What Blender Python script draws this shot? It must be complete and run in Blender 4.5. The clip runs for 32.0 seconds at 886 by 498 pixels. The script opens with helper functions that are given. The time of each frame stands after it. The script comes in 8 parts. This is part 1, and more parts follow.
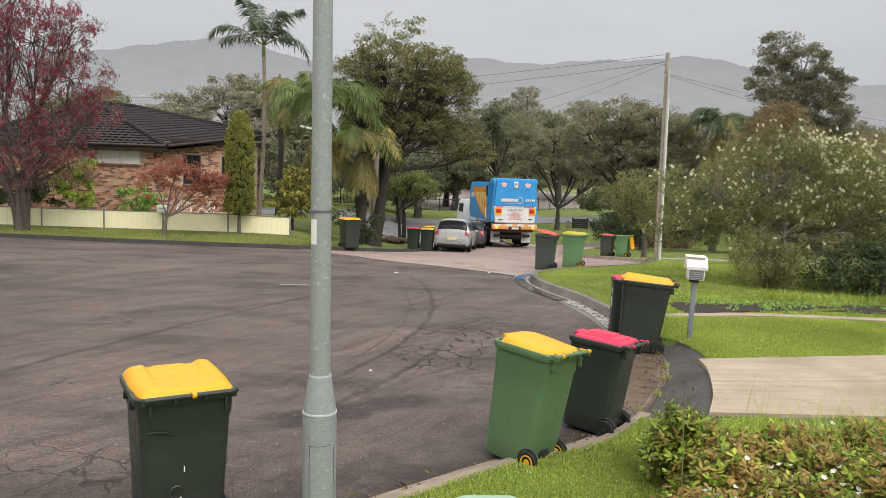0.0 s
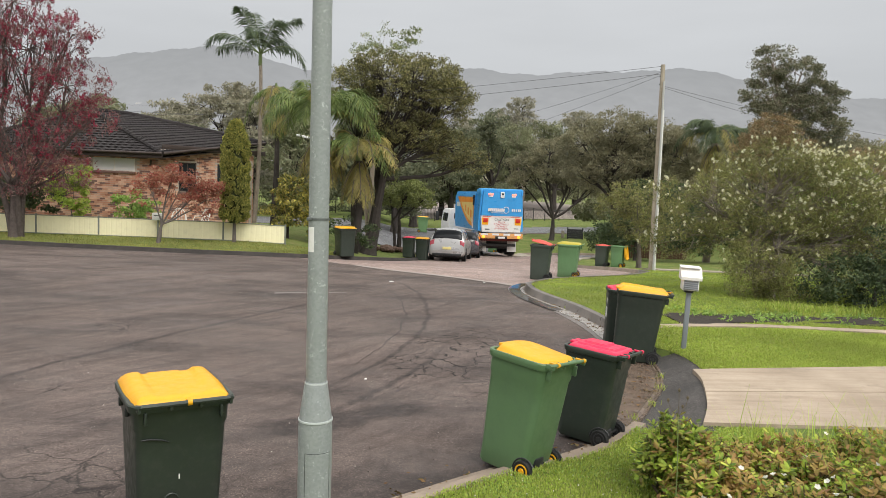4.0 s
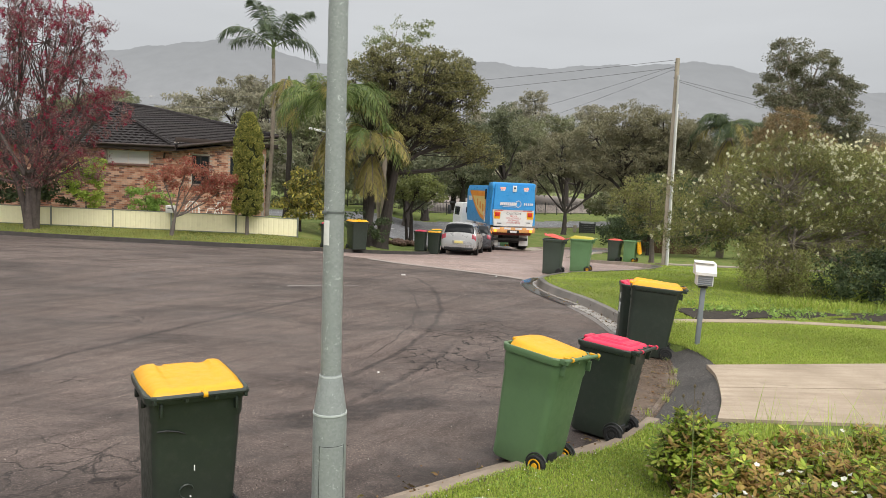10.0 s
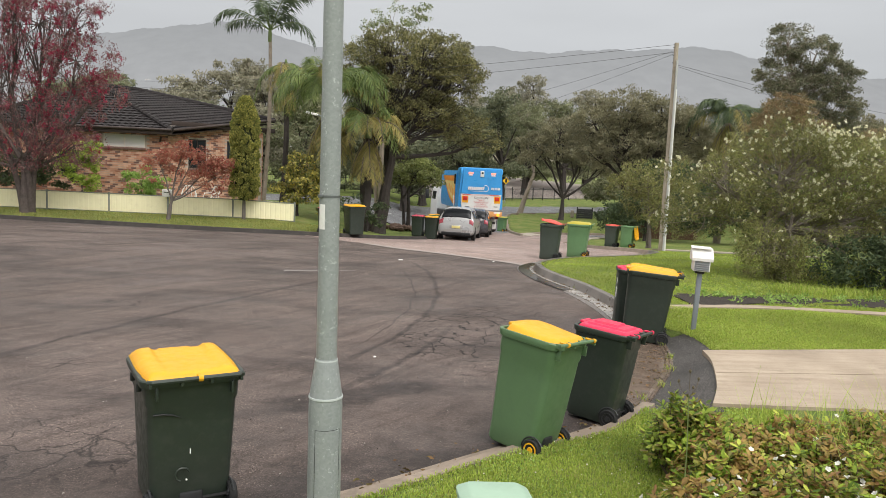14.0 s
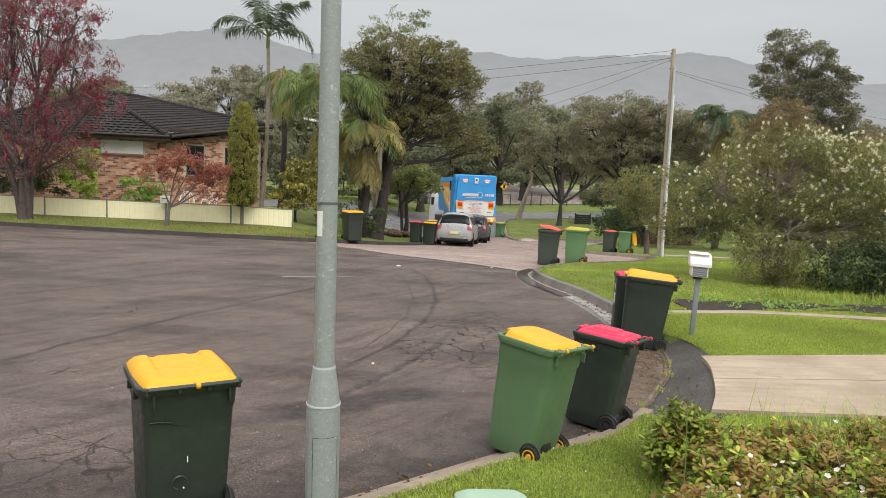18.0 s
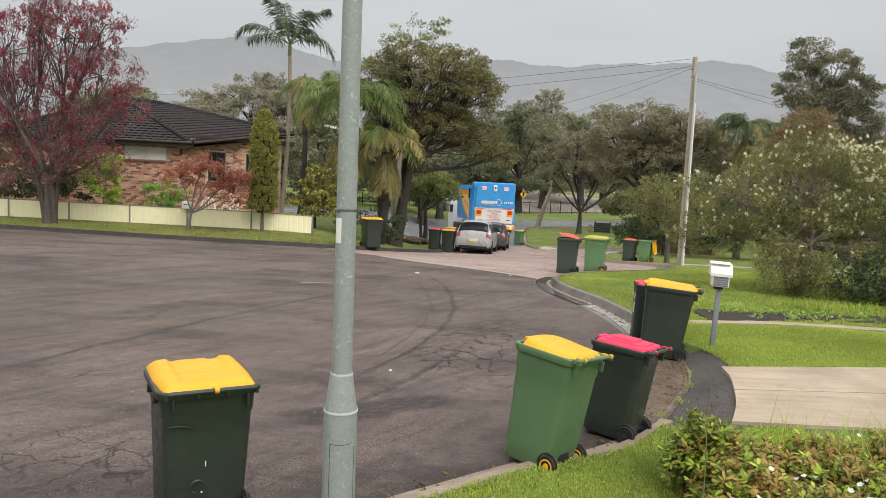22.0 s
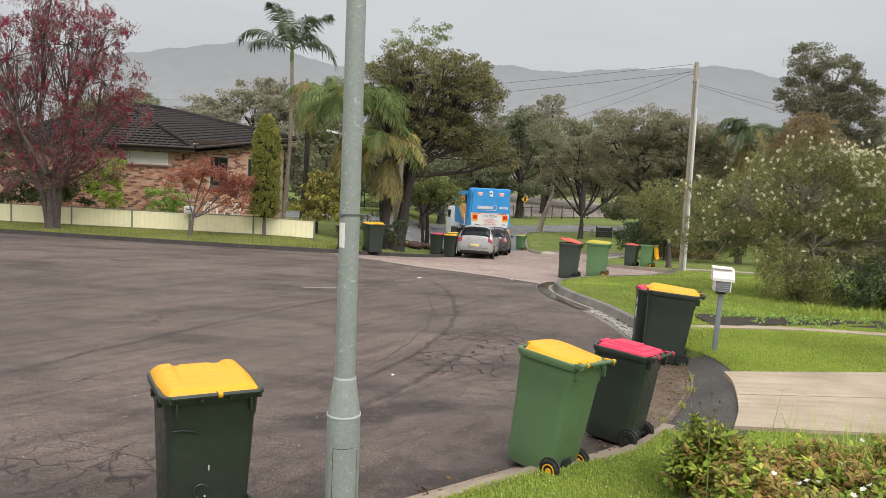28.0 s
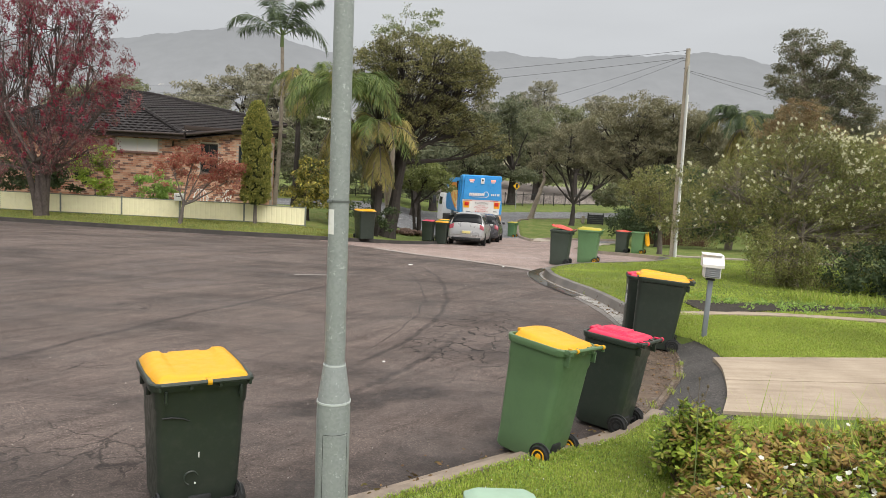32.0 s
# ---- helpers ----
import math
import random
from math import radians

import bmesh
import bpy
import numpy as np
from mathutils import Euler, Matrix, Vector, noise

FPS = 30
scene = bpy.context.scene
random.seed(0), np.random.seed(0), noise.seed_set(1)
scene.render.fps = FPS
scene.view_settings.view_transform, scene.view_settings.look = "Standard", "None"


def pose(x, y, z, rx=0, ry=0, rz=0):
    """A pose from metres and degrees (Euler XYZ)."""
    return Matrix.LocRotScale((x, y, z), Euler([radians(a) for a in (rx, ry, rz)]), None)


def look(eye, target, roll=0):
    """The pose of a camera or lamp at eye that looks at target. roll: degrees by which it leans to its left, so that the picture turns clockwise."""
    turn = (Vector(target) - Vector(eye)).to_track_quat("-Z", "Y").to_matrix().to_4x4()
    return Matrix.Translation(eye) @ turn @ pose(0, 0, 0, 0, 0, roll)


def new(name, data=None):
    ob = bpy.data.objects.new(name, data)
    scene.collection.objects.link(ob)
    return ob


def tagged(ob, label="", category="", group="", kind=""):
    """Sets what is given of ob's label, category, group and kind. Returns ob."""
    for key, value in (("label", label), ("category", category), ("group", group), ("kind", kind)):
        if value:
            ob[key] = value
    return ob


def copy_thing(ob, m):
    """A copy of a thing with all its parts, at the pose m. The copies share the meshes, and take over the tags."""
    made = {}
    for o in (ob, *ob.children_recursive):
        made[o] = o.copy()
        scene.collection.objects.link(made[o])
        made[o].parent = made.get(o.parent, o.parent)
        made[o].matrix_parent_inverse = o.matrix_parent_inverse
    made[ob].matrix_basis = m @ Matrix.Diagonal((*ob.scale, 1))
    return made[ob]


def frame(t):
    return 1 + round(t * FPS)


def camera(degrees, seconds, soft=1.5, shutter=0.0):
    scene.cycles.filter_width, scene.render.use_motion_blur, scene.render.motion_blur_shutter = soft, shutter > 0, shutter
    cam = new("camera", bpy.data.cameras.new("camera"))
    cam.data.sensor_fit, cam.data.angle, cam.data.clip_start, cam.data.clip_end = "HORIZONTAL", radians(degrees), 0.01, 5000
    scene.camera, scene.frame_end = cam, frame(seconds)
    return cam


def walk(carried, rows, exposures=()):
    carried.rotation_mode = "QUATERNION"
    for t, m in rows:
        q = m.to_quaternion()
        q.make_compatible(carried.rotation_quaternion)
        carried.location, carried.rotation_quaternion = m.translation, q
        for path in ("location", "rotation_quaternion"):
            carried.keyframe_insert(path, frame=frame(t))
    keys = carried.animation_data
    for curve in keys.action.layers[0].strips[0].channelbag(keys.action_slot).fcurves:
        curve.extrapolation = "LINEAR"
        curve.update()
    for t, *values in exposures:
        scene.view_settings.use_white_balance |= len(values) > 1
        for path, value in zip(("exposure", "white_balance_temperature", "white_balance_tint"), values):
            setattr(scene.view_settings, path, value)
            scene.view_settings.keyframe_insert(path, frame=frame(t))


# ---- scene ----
cam = camera(62.2, 32.0, 0.5)
PATH = [
    (0, (0.032, 0.002, 2.409), (0.042, 1.991, 2.204), 2.0),
    (0.5, (0.031, 0.005, 2.409), (0.047, 1.995, 2.208), 2.0),
    (1, (0.029, -0.005, 2.412), (0.058, 1.984, 2.213), 2.1),
    (1.5, (0.029, -0.013, 2.409), (0.07, 1.977, 2.21), 2.2),
    (2, (0.031, -0.017, 2.407), (0.082, 1.973, 2.211), 2.5),
    (2.5, (0.024, -0.026, 2.408), (0.08, 1.964, 2.216), 2.6),
    (3, (0.018, -0.023, 2.404), (0.066, 1.968, 2.22), 2.7),
    (3.5, (0.021, -0.02, 2.404), (0.054, 1.972, 2.226), 2.5),
    (5.5, (0.011, -0.023, 2.405), (0.017, 1.969, 2.223), 2.6),
    (6, (0.007, -0.018, 2.405), (0.008, 1.974, 2.229), 2.7),
    (6.5, (0.007, -0.019, 2.409), (0.004, 1.974, 2.239), 2.8),
    (7, (0.006, -0.009, 2.405), (0.002, 1.984, 2.236), 2.8),
    (7.5, (0.006, -0.015, 2.407), (0.006, 1.977, 2.235), 2.8),
    (8, (0.005, -0.017, 2.405), (0.01, 1.975, 2.228), 2.8),
    (8.5, (0.002, -0.01, 2.406), (0.014, 1.982, 2.224), 2.8),
    (9, (0.0, -0.011, 2.408), (0.013, 1.98, 2.22), 2.7),
    (9.5, (-0.001, -0.008, 2.401), (0.002, 1.982, 2.208), 2.6),
    (10, (-0.003, -0.009, 2.403), (-0.01, 1.981, 2.206), 2.6),
    (10.5, (0.001, -0.013, 2.405), (-0.01, 1.977, 2.208), 2.6),
    (11, (0.001, -0.008, 2.402), (-0.008, 1.982, 2.203), 2.6),
    (11.5, (0.002, -0.009, 2.403), (-0.004, 1.98, 2.198), 2.5),
    (12, (0.001, -0.001, 2.401), (-0.004, 1.987, 2.187), 2.5),
    (12.5, (0.0, 0.001, 2.4), (-0.003, 1.989, 2.178), 2.6),
    (13, (0.0, 0.004, 2.399), (0.0, 1.99, 2.168), 2.6),
    (13.5, (0.005, 0.006, 2.397), (0.006, 1.992, 2.159), 2.7),
    (14, (0.005, 0.006, 2.398), (0.007, 1.992, 2.161), 2.8),
    (14.5, (0.008, -0.002, 2.403), (0.013, 1.984, 2.172), 2.8),
    (16.5, (0.02, 0.013, 2.399), (0.036, 2.001, 2.182), 2.7),
    (17, (0.014, 0.012, 2.4), (0.027, 2.0, 2.18), 2.7),
    (17.5, (0.009, 0.009, 2.405), (0.017, 1.997, 2.183), 2.7),
    (18, (0.007, 0.013, 2.402), (0.013, 2.0, 2.181), 2.7),
    (18.5, (0.008, 0.011, 2.401), (0.012, 1.998, 2.18), 2.8),
    (19, (0.007, 0.015, 2.402), (0.008, 2.003, 2.178), 2.8),
    (19.5, (0.007, 0.021, 2.4), (0.002, 2.009, 2.175), 2.7),
    (20, (0.007, 0.021, 2.401), (0.0, 2.008, 2.171), 2.8),
    (20.5, (0.007, 0.021, 2.399), (-0.004, 2.008, 2.165), 2.8),
    (21, (0.009, 0.021, 2.4), (-0.013, 2.007, 2.166), 2.9),
    (21.5, (0.004, 0.017, 2.403), (-0.029, 2.004, 2.18), 3.0),
    (22, (0.01, 0.012, 2.405), (-0.036, 2.001, 2.201), 3.0),
    (22.5, (0.009, 0.003, 2.409), (-0.048, 1.993, 2.221), 2.9),
    (23, (0.009, -0.004, 2.409), (-0.065, 1.987, 2.232), 2.7),
    (23.5, (0.01, -0.015, 2.412), (-0.076, 1.976, 2.235), 2.6),
    (24, (0.005, -0.009, 2.406), (-0.086, 1.981, 2.228), 2.7),
    (24.5, (0.005, -0.017, 2.406), (-0.087, 1.973, 2.227), 2.9),
    (25, (-0.001, -0.011, 2.409), (-0.09, 1.979, 2.233), 2.9),
    (25.5, (0.001, -0.01, 2.411), (-0.081, 1.98, 2.235), 3.0),
    (27.5, (-0.001, -0.004, 2.407), (-0.059, 1.986, 2.215), 3.0),
    (28, (0.002, -0.003, 2.404), (-0.049, 1.987, 2.213), 3.0),
    (28.5, (0.006, 0.001, 2.406), (-0.038, 1.991, 2.21), 3.1),
    (29, (0.01, 0.003, 2.401), (-0.027, 1.992, 2.198), 3.2),
    (29.5, (0.006, 0.006, 2.401), (-0.027, 1.994, 2.191), 3.2),
    (30, (0.006, 0.012, 2.4), (-0.024, 2.0, 2.188), 3.3),
    (30.5, (0.01, 0.015, 2.399), (-0.019, 2.003, 2.183), 3.3),
    (31, (0.012, 0.017, 2.398), (-0.015, 2.004, 2.175), 3.3),
    (31.5, (0.015, 0.011, 2.399), (-0.011, 1.998, 2.171), 3.2),
    (32, (0.016, 0.003, 2.402), (-0.011, 1.99, 2.177), 3.0),
]
walk(cam, [(t, look(eye, target, roll)) for t, eye, target, roll in PATH])

# ---- light: an overcast, hazy sky ----
world = bpy.data.worlds.new("overcast_sky")
scene.world = world
world.use_nodes = True
wn, wl = world.node_tree.nodes, world.node_tree.links
wn.clear()
w_out = wn.new("ShaderNodeOutputWorld")
w_bg = wn.new("ShaderNodeBackground")
w_sky = wn.new("ShaderNodeTexSky")
w_sky.sky_type, w_sky.sun_disc = "NISHITA", False
w_sky.sun_elevation, w_sky.sun_rotation = radians(48), radians(153)
w_sky.air_density, w_sky.dust_density = 1.0, 4.0
w_soft = wn.new("ShaderNodeHueSaturation")
w_soft.inputs["Saturation"].default_value = 0.12
w_soft.inputs["Value"].default_value = 0.11
wl.new(w_sky.outputs["Color"], w_soft.inputs["Color"])
w_co = wn.new("ShaderNodeTexCoord")
w_sep = wn.new("ShaderNodeSeparateXYZ")
wl.new(w_co.outputs["Generated"], w_sep.inputs[0])
w_ramp = wn.new("ShaderNodeValToRGB")
w_ramp.color_ramp.elements[0].position, w_ramp.color_ramp.elements[0].color = 0.0, (0.455, 0.472, 0.49, 1)
w_ramp.color_ramp.elements[1].position, w_ramp.color_ramp.elements[1].color = 1.0, (2.1, 2.075, 2.03, 1)
w_mid = w_ramp.color_ramp.elements.new(0.3)
w_mid.color = (0.605, 0.622, 0.642, 1)
wl.new(w_sep.outputs["Z"], w_ramp.inputs["Fac"])
w_noise = wn.new("ShaderNodeTexNoise")
w_noise.inputs["Scale"].default_value, w_noise.inputs["Detail"].default_value = 2.2, 4
w_map = wn.new("ShaderNodeMapping")
w_map.inputs["Scale"].default_value = (1, 1, 5)
wl.new(w_co.outputs["Generated"], w_map.inputs["Vector"])
wl.new(w_map.outputs["Vector"], w_noise.inputs["Vector"])
w_cl = wn.new("ShaderNodeMapRange")
w_cl.inputs["From Min"].default_value, w_cl.inputs["From Max"].default_value = 0.3, 0.7
w_cl.inputs["To Min"].default_value, w_cl.inputs["To Max"].default_value = 0.93, 1.07
wl.new(w_noise.outputs["Fac"], w_cl.inputs["Value"])
w_mul = wn.new("ShaderNodeVectorMath")
w_mul.operation = "SCALE"
wl.new(w_ramp.outputs["Color"], w_mul.inputs[0])
wl.new(w_cl.outputs["Result"], w_mul.inputs["Scale"])
w_mix = wn.new("ShaderNodeMix")
w_mix.data_type = "RGBA"
w_mix.inputs["Factor"].default_value = 0.85
wl.new(w_soft.outputs["Color"], w_mix.inputs["A"])
wl.new(w_mul.outputs["Vector"], w_mix.inputs["B"])
wl.new(w_mix.outputs["Result"], w_bg.inputs["Color"])
w_bg.inputs["Strength"].default_value = 1.0
wl.new(w_bg.outputs[0], w_out.inputs[0])

sun = new("sun", bpy.data.lights.new("sun", "SUN"))
sun.data.energy, sun.data.angle, sun.data.color = 1.75, radians(40), (1.0, 0.97, 0.93)
sun.matrix_world = look((9, -18, 22), (0, 0, 0))
scene.view_settings.exposure = 0.2

# ---- small tools ----
def smooth(a, b, x):
    t = np.clip((x - a) / (b - a), 0, 1)
    return t * t * (3 - 2 * t)


class Shape:
    """Collects primitives in one bmesh."""

    def __init__(self):
        self.bm = bmesh.new()

    def box(self, c, s, bevel=0.0, rot=None):
        m = Matrix.Translation(c) @ (rot.to_matrix().to_4x4() if rot else Matrix()) @ Matrix.Diagonal((s[0], s[1], s[2], 1))
        g = bmesh.ops.create_cube(self.bm, size=1, matrix=m)
        if bevel:
            es = list({e for v in g["verts"] for e in v.link_edges})
            bmesh.ops.bevel(self.bm, geom=es, offset=bevel, segments=2, profile=0.5, affect="EDGES")
        return self

    def rings(self, rows, closed=True, caps=True):
        """Skins rows of points, each row as long as the next."""
        vs = [[self.bm.verts.new(p) for p in r] for r in rows]
        n = len(rows[0])
        for a, b in zip(vs, vs[1:]):
            for i in range(n if closed else n - 1):
                j = (i + 1) % n
                self.bm.faces.new((a[i], a[j], b[j], b[i]))
        if caps and closed:
            self.bm.faces.new(list(reversed(vs[0])))
            self.bm.faces.new(vs[-1])
        return self

    def tube(self, pts, radii, n=8, caps=True):
        pts = [Vector(p) for p in pts]
        if not hasattr(radii, "__len__"):
            radii = [radii] * len(pts)
        rows = []
        side = None
        for i, p in enumerate(pts):
            d = (pts[min(i + 1, len(pts) - 1)] - pts[max(i - 1, 0)]).normalized()
            if side is None:
                side = d.orthogonal().normalized()
            side = (side - d * side.dot(d)).normalized()
            up = d.cross(side)
            rows.append([p + (side * math.cos(2 * math.pi * k / n) + up * math.sin(2 * math.pi * k / n)) * radii[i] for k in range(n)])
        return self.rings(rows, True, caps)

    def lathe(self, prof, n=20, m=None):
        """prof: (radius, height) pairs, about z, moved by m."""
        m = m or Matrix()
        rows = [[m @ Vector((r * math.cos(2 * math.pi * k / n), r * math.sin(2 * math.pi * k / n), z)) for k in range(n)] for r, z in prof]
        return self.rings(rows)

    def prism(self, poly, z0, z1, m=None):
        m = m or Matrix()
        return self.rings([[m @ Vector((x, y, z0)) for x, y in poly], [m @ Vector((x, y, z1)) for x, y in poly]])

    def grid(self, fn, nu, nv):
        vs = [[self.bm.verts.new(fn(i / nu, j / nv)) for i in range(nu + 1)] for j in range(nv + 1)]
        for j in range(nv):
            for i in range(nu):
                self.bm.faces.new((vs[j][i], vs[j][i + 1], vs[j + 1][i + 1], vs[j + 1][i]))
        return self


def part(name, shape, material, parent=None, label="", flat=False, angle=35):
    """One mesh object from a Shape, under a thing or part."""
    me = bpy.data.meshes.new(name)
    bm = shape.bm
    bmesh.ops.recalc_face_normals(bm, faces=bm.faces)
    if not flat:
        lim = radians(angle)
        for f in bm.faces:
            f.smooth = True
        for e in bm.edges:
            if len(e.link_faces) == 2 and e.calc_face_angle(0) > lim:
                e.smooth = False
    bm.to_mesh(me)
    bm.free()
    me.materials.append(material)
    ob = new(name, me)
    ob.parent = parent
    if label:
        ob["label"] = label
    return ob


def thing(name, label, category, group="", at=None):
    ob = new(name)
    ob.empty_display_size = 0.2
    tagged(ob, label, category, group)
    if at is not None:
        ob.matrix_basis = at
    return ob


def soup(name, verts, size, material, parent=None, smooth_faces=False):
    """A mesh of many loose faces: verts (n, 3) with `size` corners to each face."""
    verts = np.asarray(verts, np.float32)
    n = len(verts)
    me = bpy.data.meshes.new(name)
    me.vertices.add(n)
    me.vertices.foreach_set("co", verts.ravel())
    me.loops.add(n)
    me.loops.foreach_set("vertex_index", np.arange(n, dtype=np.int32))
    me.polygons.add(n // size)
    me.polygons.foreach_set("loop_start", np.arange(0, n, size, dtype=np.int32))
    me.update(calc_edges=True)
    me.materials.append(material)
    ob = new(name, me)
    ob.parent = parent
    return ob


def sheet(name, xs, ys, zfn, material, keep=None):
    """A height sheet over the grid xs, ys; keep: which cells stay."""
    X, Y = np.meshgrid(xs, ys)
    Z = zfn(X, Y)
    v = np.stack([X, Y, Z], -1).reshape(-1, 3)
    nx = len(xs)
    faces = []
    K = keep(X, Y) if keep is not None else np.ones_like(X, bool)
    C = K[:-1, :-1] | K[1:, :-1] | K[:-1, 1:] | K[1:, 1:]
    J, I = np.nonzero(C)
    a = J * nx + I
    q = np.stack([a, a + 1, a + 1 + nx, a + nx], -1)
    used = np.unique(q)
    back = np.full(len(v), -1)
    back[used] = np.arange(len(used))
    me = bpy.data.meshes.new(name)
    me.from_pydata(v[used].tolist(), [], back[q].tolist())
    me.polygons.foreach_set("use_smooth", np.ones(len(q), bool))
    me.materials.append(material)
    return new(name, me)

# ---- materials ----
class Mat:
    """A principled material with noise-driven colour, gloss and relief."""

    def __init__(self, name, rough=0.6, metal=0.0, spec=0.4):
        self.m = bpy.data.materials.new(name)
        self.m.use_nodes = True
        self.t = self.m.node_tree
        self.b = self.t.nodes["Principled BSDF"]
        self.b.inputs["Roughness"].default_value = rough
        self.b.inputs["Metallic"].default_value = metal
        self.b.inputs["Specular IOR Level"].default_value = spec
        self.co = self.node("ShaderNodeTexCoord").outputs["Object"]

    def node(self, kind, **kw):
        n = self.t.nodes.new(kind)
        for k, v in kw.items():
            n.inputs[k.replace("_", " ")].default_value = v
        return n

    def link(self, a, b):
        self.t.links.new(a, b)
        return self

    def noise(self, scale, detail=4, rough=0.6, stretch=None):
        n = self.node("ShaderNodeTexNoise", Scale=scale, Detail=detail, Roughness=rough)
        if stretch:
            mp = self.node("ShaderNodeMapping")
            mp.inputs["Scale"].default_value = stretch
            self.link(self.co, mp.inputs["Vector"]).link(mp.outputs[0], n.inputs["Vector"])
        else:
            self.link(self.co, n.inputs["Vector"])
        return n.outputs["Fac"]

    def remap(self, v, a, b, c=0.0, d=1.0):
        n = self.node("ShaderNodeMapRange", From_Min=a, From_Max=b, To_Min=c, To_Max=d)
        return self.link(v, n.inputs["Value"]) and n.outputs["Result"]

    def mix(self, f, a, b, kind="MIX"):
        n = self.t.nodes.new("ShaderNodeMix")
        n.data_type, n.blend_type = "RGBA", kind
        for s, key in ((f, "Factor"), (a, "A"), (b, "B")):
            i = n.inputs[key]
            if key == "Factor":
                i = n.inputs[0]
            else:
                i = n.inputs[6 if key == "A" else 7]
            if isinstance(s, bpy.types.NodeSocket):
                self.link(s, i)
            elif key == "Factor":
                i.default_value = s
            else:
                i.default_value = (*s, 1)
        return n.outputs[2]

    def maths(self, op, a, b=0.0):
        n = self.t.nodes.new("ShaderNodeMath")
        n.operation = op
        for s, i in ((a, n.inputs[0]), (b, n.inputs[1])):
            if isinstance(s, bpy.types.NodeSocket):
                self.link(s, i)
            else:
                i.default_value = s
        return n.outputs[0]

    def color(self, c):
        if isinstance(c, bpy.types.NodeSocket):
            self.link(c, self.b.inputs["Base Color"])
        else:
            self.b.inputs["Base Color"].default_value = (*c, 1)
        return self

    def rough(self, v):
        self.link(v, self.b.inputs["Roughness"])
        return self

    def bump(self, h, strength=0.3, distance=0.01):
        n = self.node("ShaderNodeBump", Strength=strength, Distance=distance)
        self.link(h, n.inputs["Height"]).link(n.outputs[0], self.b.inputs["Normal"])
        return self

    def island(self):
        return self.node("ShaderNodeNewGeometry").outputs["Random Per Island"]

    def random(self):
        return self.node("ShaderNodeObjectInfo").outputs["Random"]


def plain(name, c, rough=0.5, metal=0.0, var=0.12, scale=6.0, spec=0.4, relief=0.0, dirt=None):
    """A surface of one material with faint blotches, dirt and optional relief."""
    a = Mat(name, rough, metal, spec)
    n = a.noise(scale, 5)
    lo, hi = [max(0, v * (1 - var)) for v in c], [min(1, v * (1 + var)) for v in c]
    col = a.mix(n, lo, hi)
    if dirt:
        d = a.remap(a.noise(scale * 2.7, 6, 0.7), 0.5, 0.75, 0, 0.6)
        col = a.mix(d, col, dirt)
    a.color(col)
    a.rough(a.remap(a.noise(scale * 3, 3), 0.3, 0.7, max(0.03, rough - 0.1), min(1, rough + 0.1)))
    if relief:
        a.bump(a.noise(scale * 12, 4), relief, 0.005)
    return a.m


def leafy(name, cols, rough=0.5, shine=0.22, through_light=0.36):
    """Leaves: every leaf its own shade out of cols, a little light passes through."""
    a = Mat(name, rough, 0, shine)
    r = a.island()
    ramp = a.t.nodes.new("ShaderNodeValToRGB")
    els = ramp.color_ramp.elements
    while len(els) < len(cols):
        els.new(0.5)
    for i, c in enumerate(cols):
        els[i].position, els[i].color = i / max(1, len(cols) - 1), (*c, 1)
    a.link(r, ramp.inputs["Fac"])
    big = a.remap(a.noise(0.5, 3), 0.3, 0.7, 0.75, 1.25)
    sc = a.t.nodes.new("ShaderNodeVectorMath")
    sc.operation = "SCALE"
    a.link(ramp.outputs["Color"], sc.inputs[0]).link(big, sc.inputs["Scale"])
    a.color(sc.outputs["Vector"])
    tr = a.t.nodes.new("ShaderNodeBsdfTranslucent")
    a.link(sc.outputs["Vector"], tr.inputs["Color"])
    mx = a.t.nodes.new("ShaderNodeMixShader")
    mx.inputs[0].default_value = through_light
    out = a.t.nodes["Material Output"]
    a.link(a.b.outputs[0], mx.inputs[1]).link(tr.outputs[0], mx.inputs[2]).link(mx.outputs[0], out.inputs["Surface"])
    return a.m


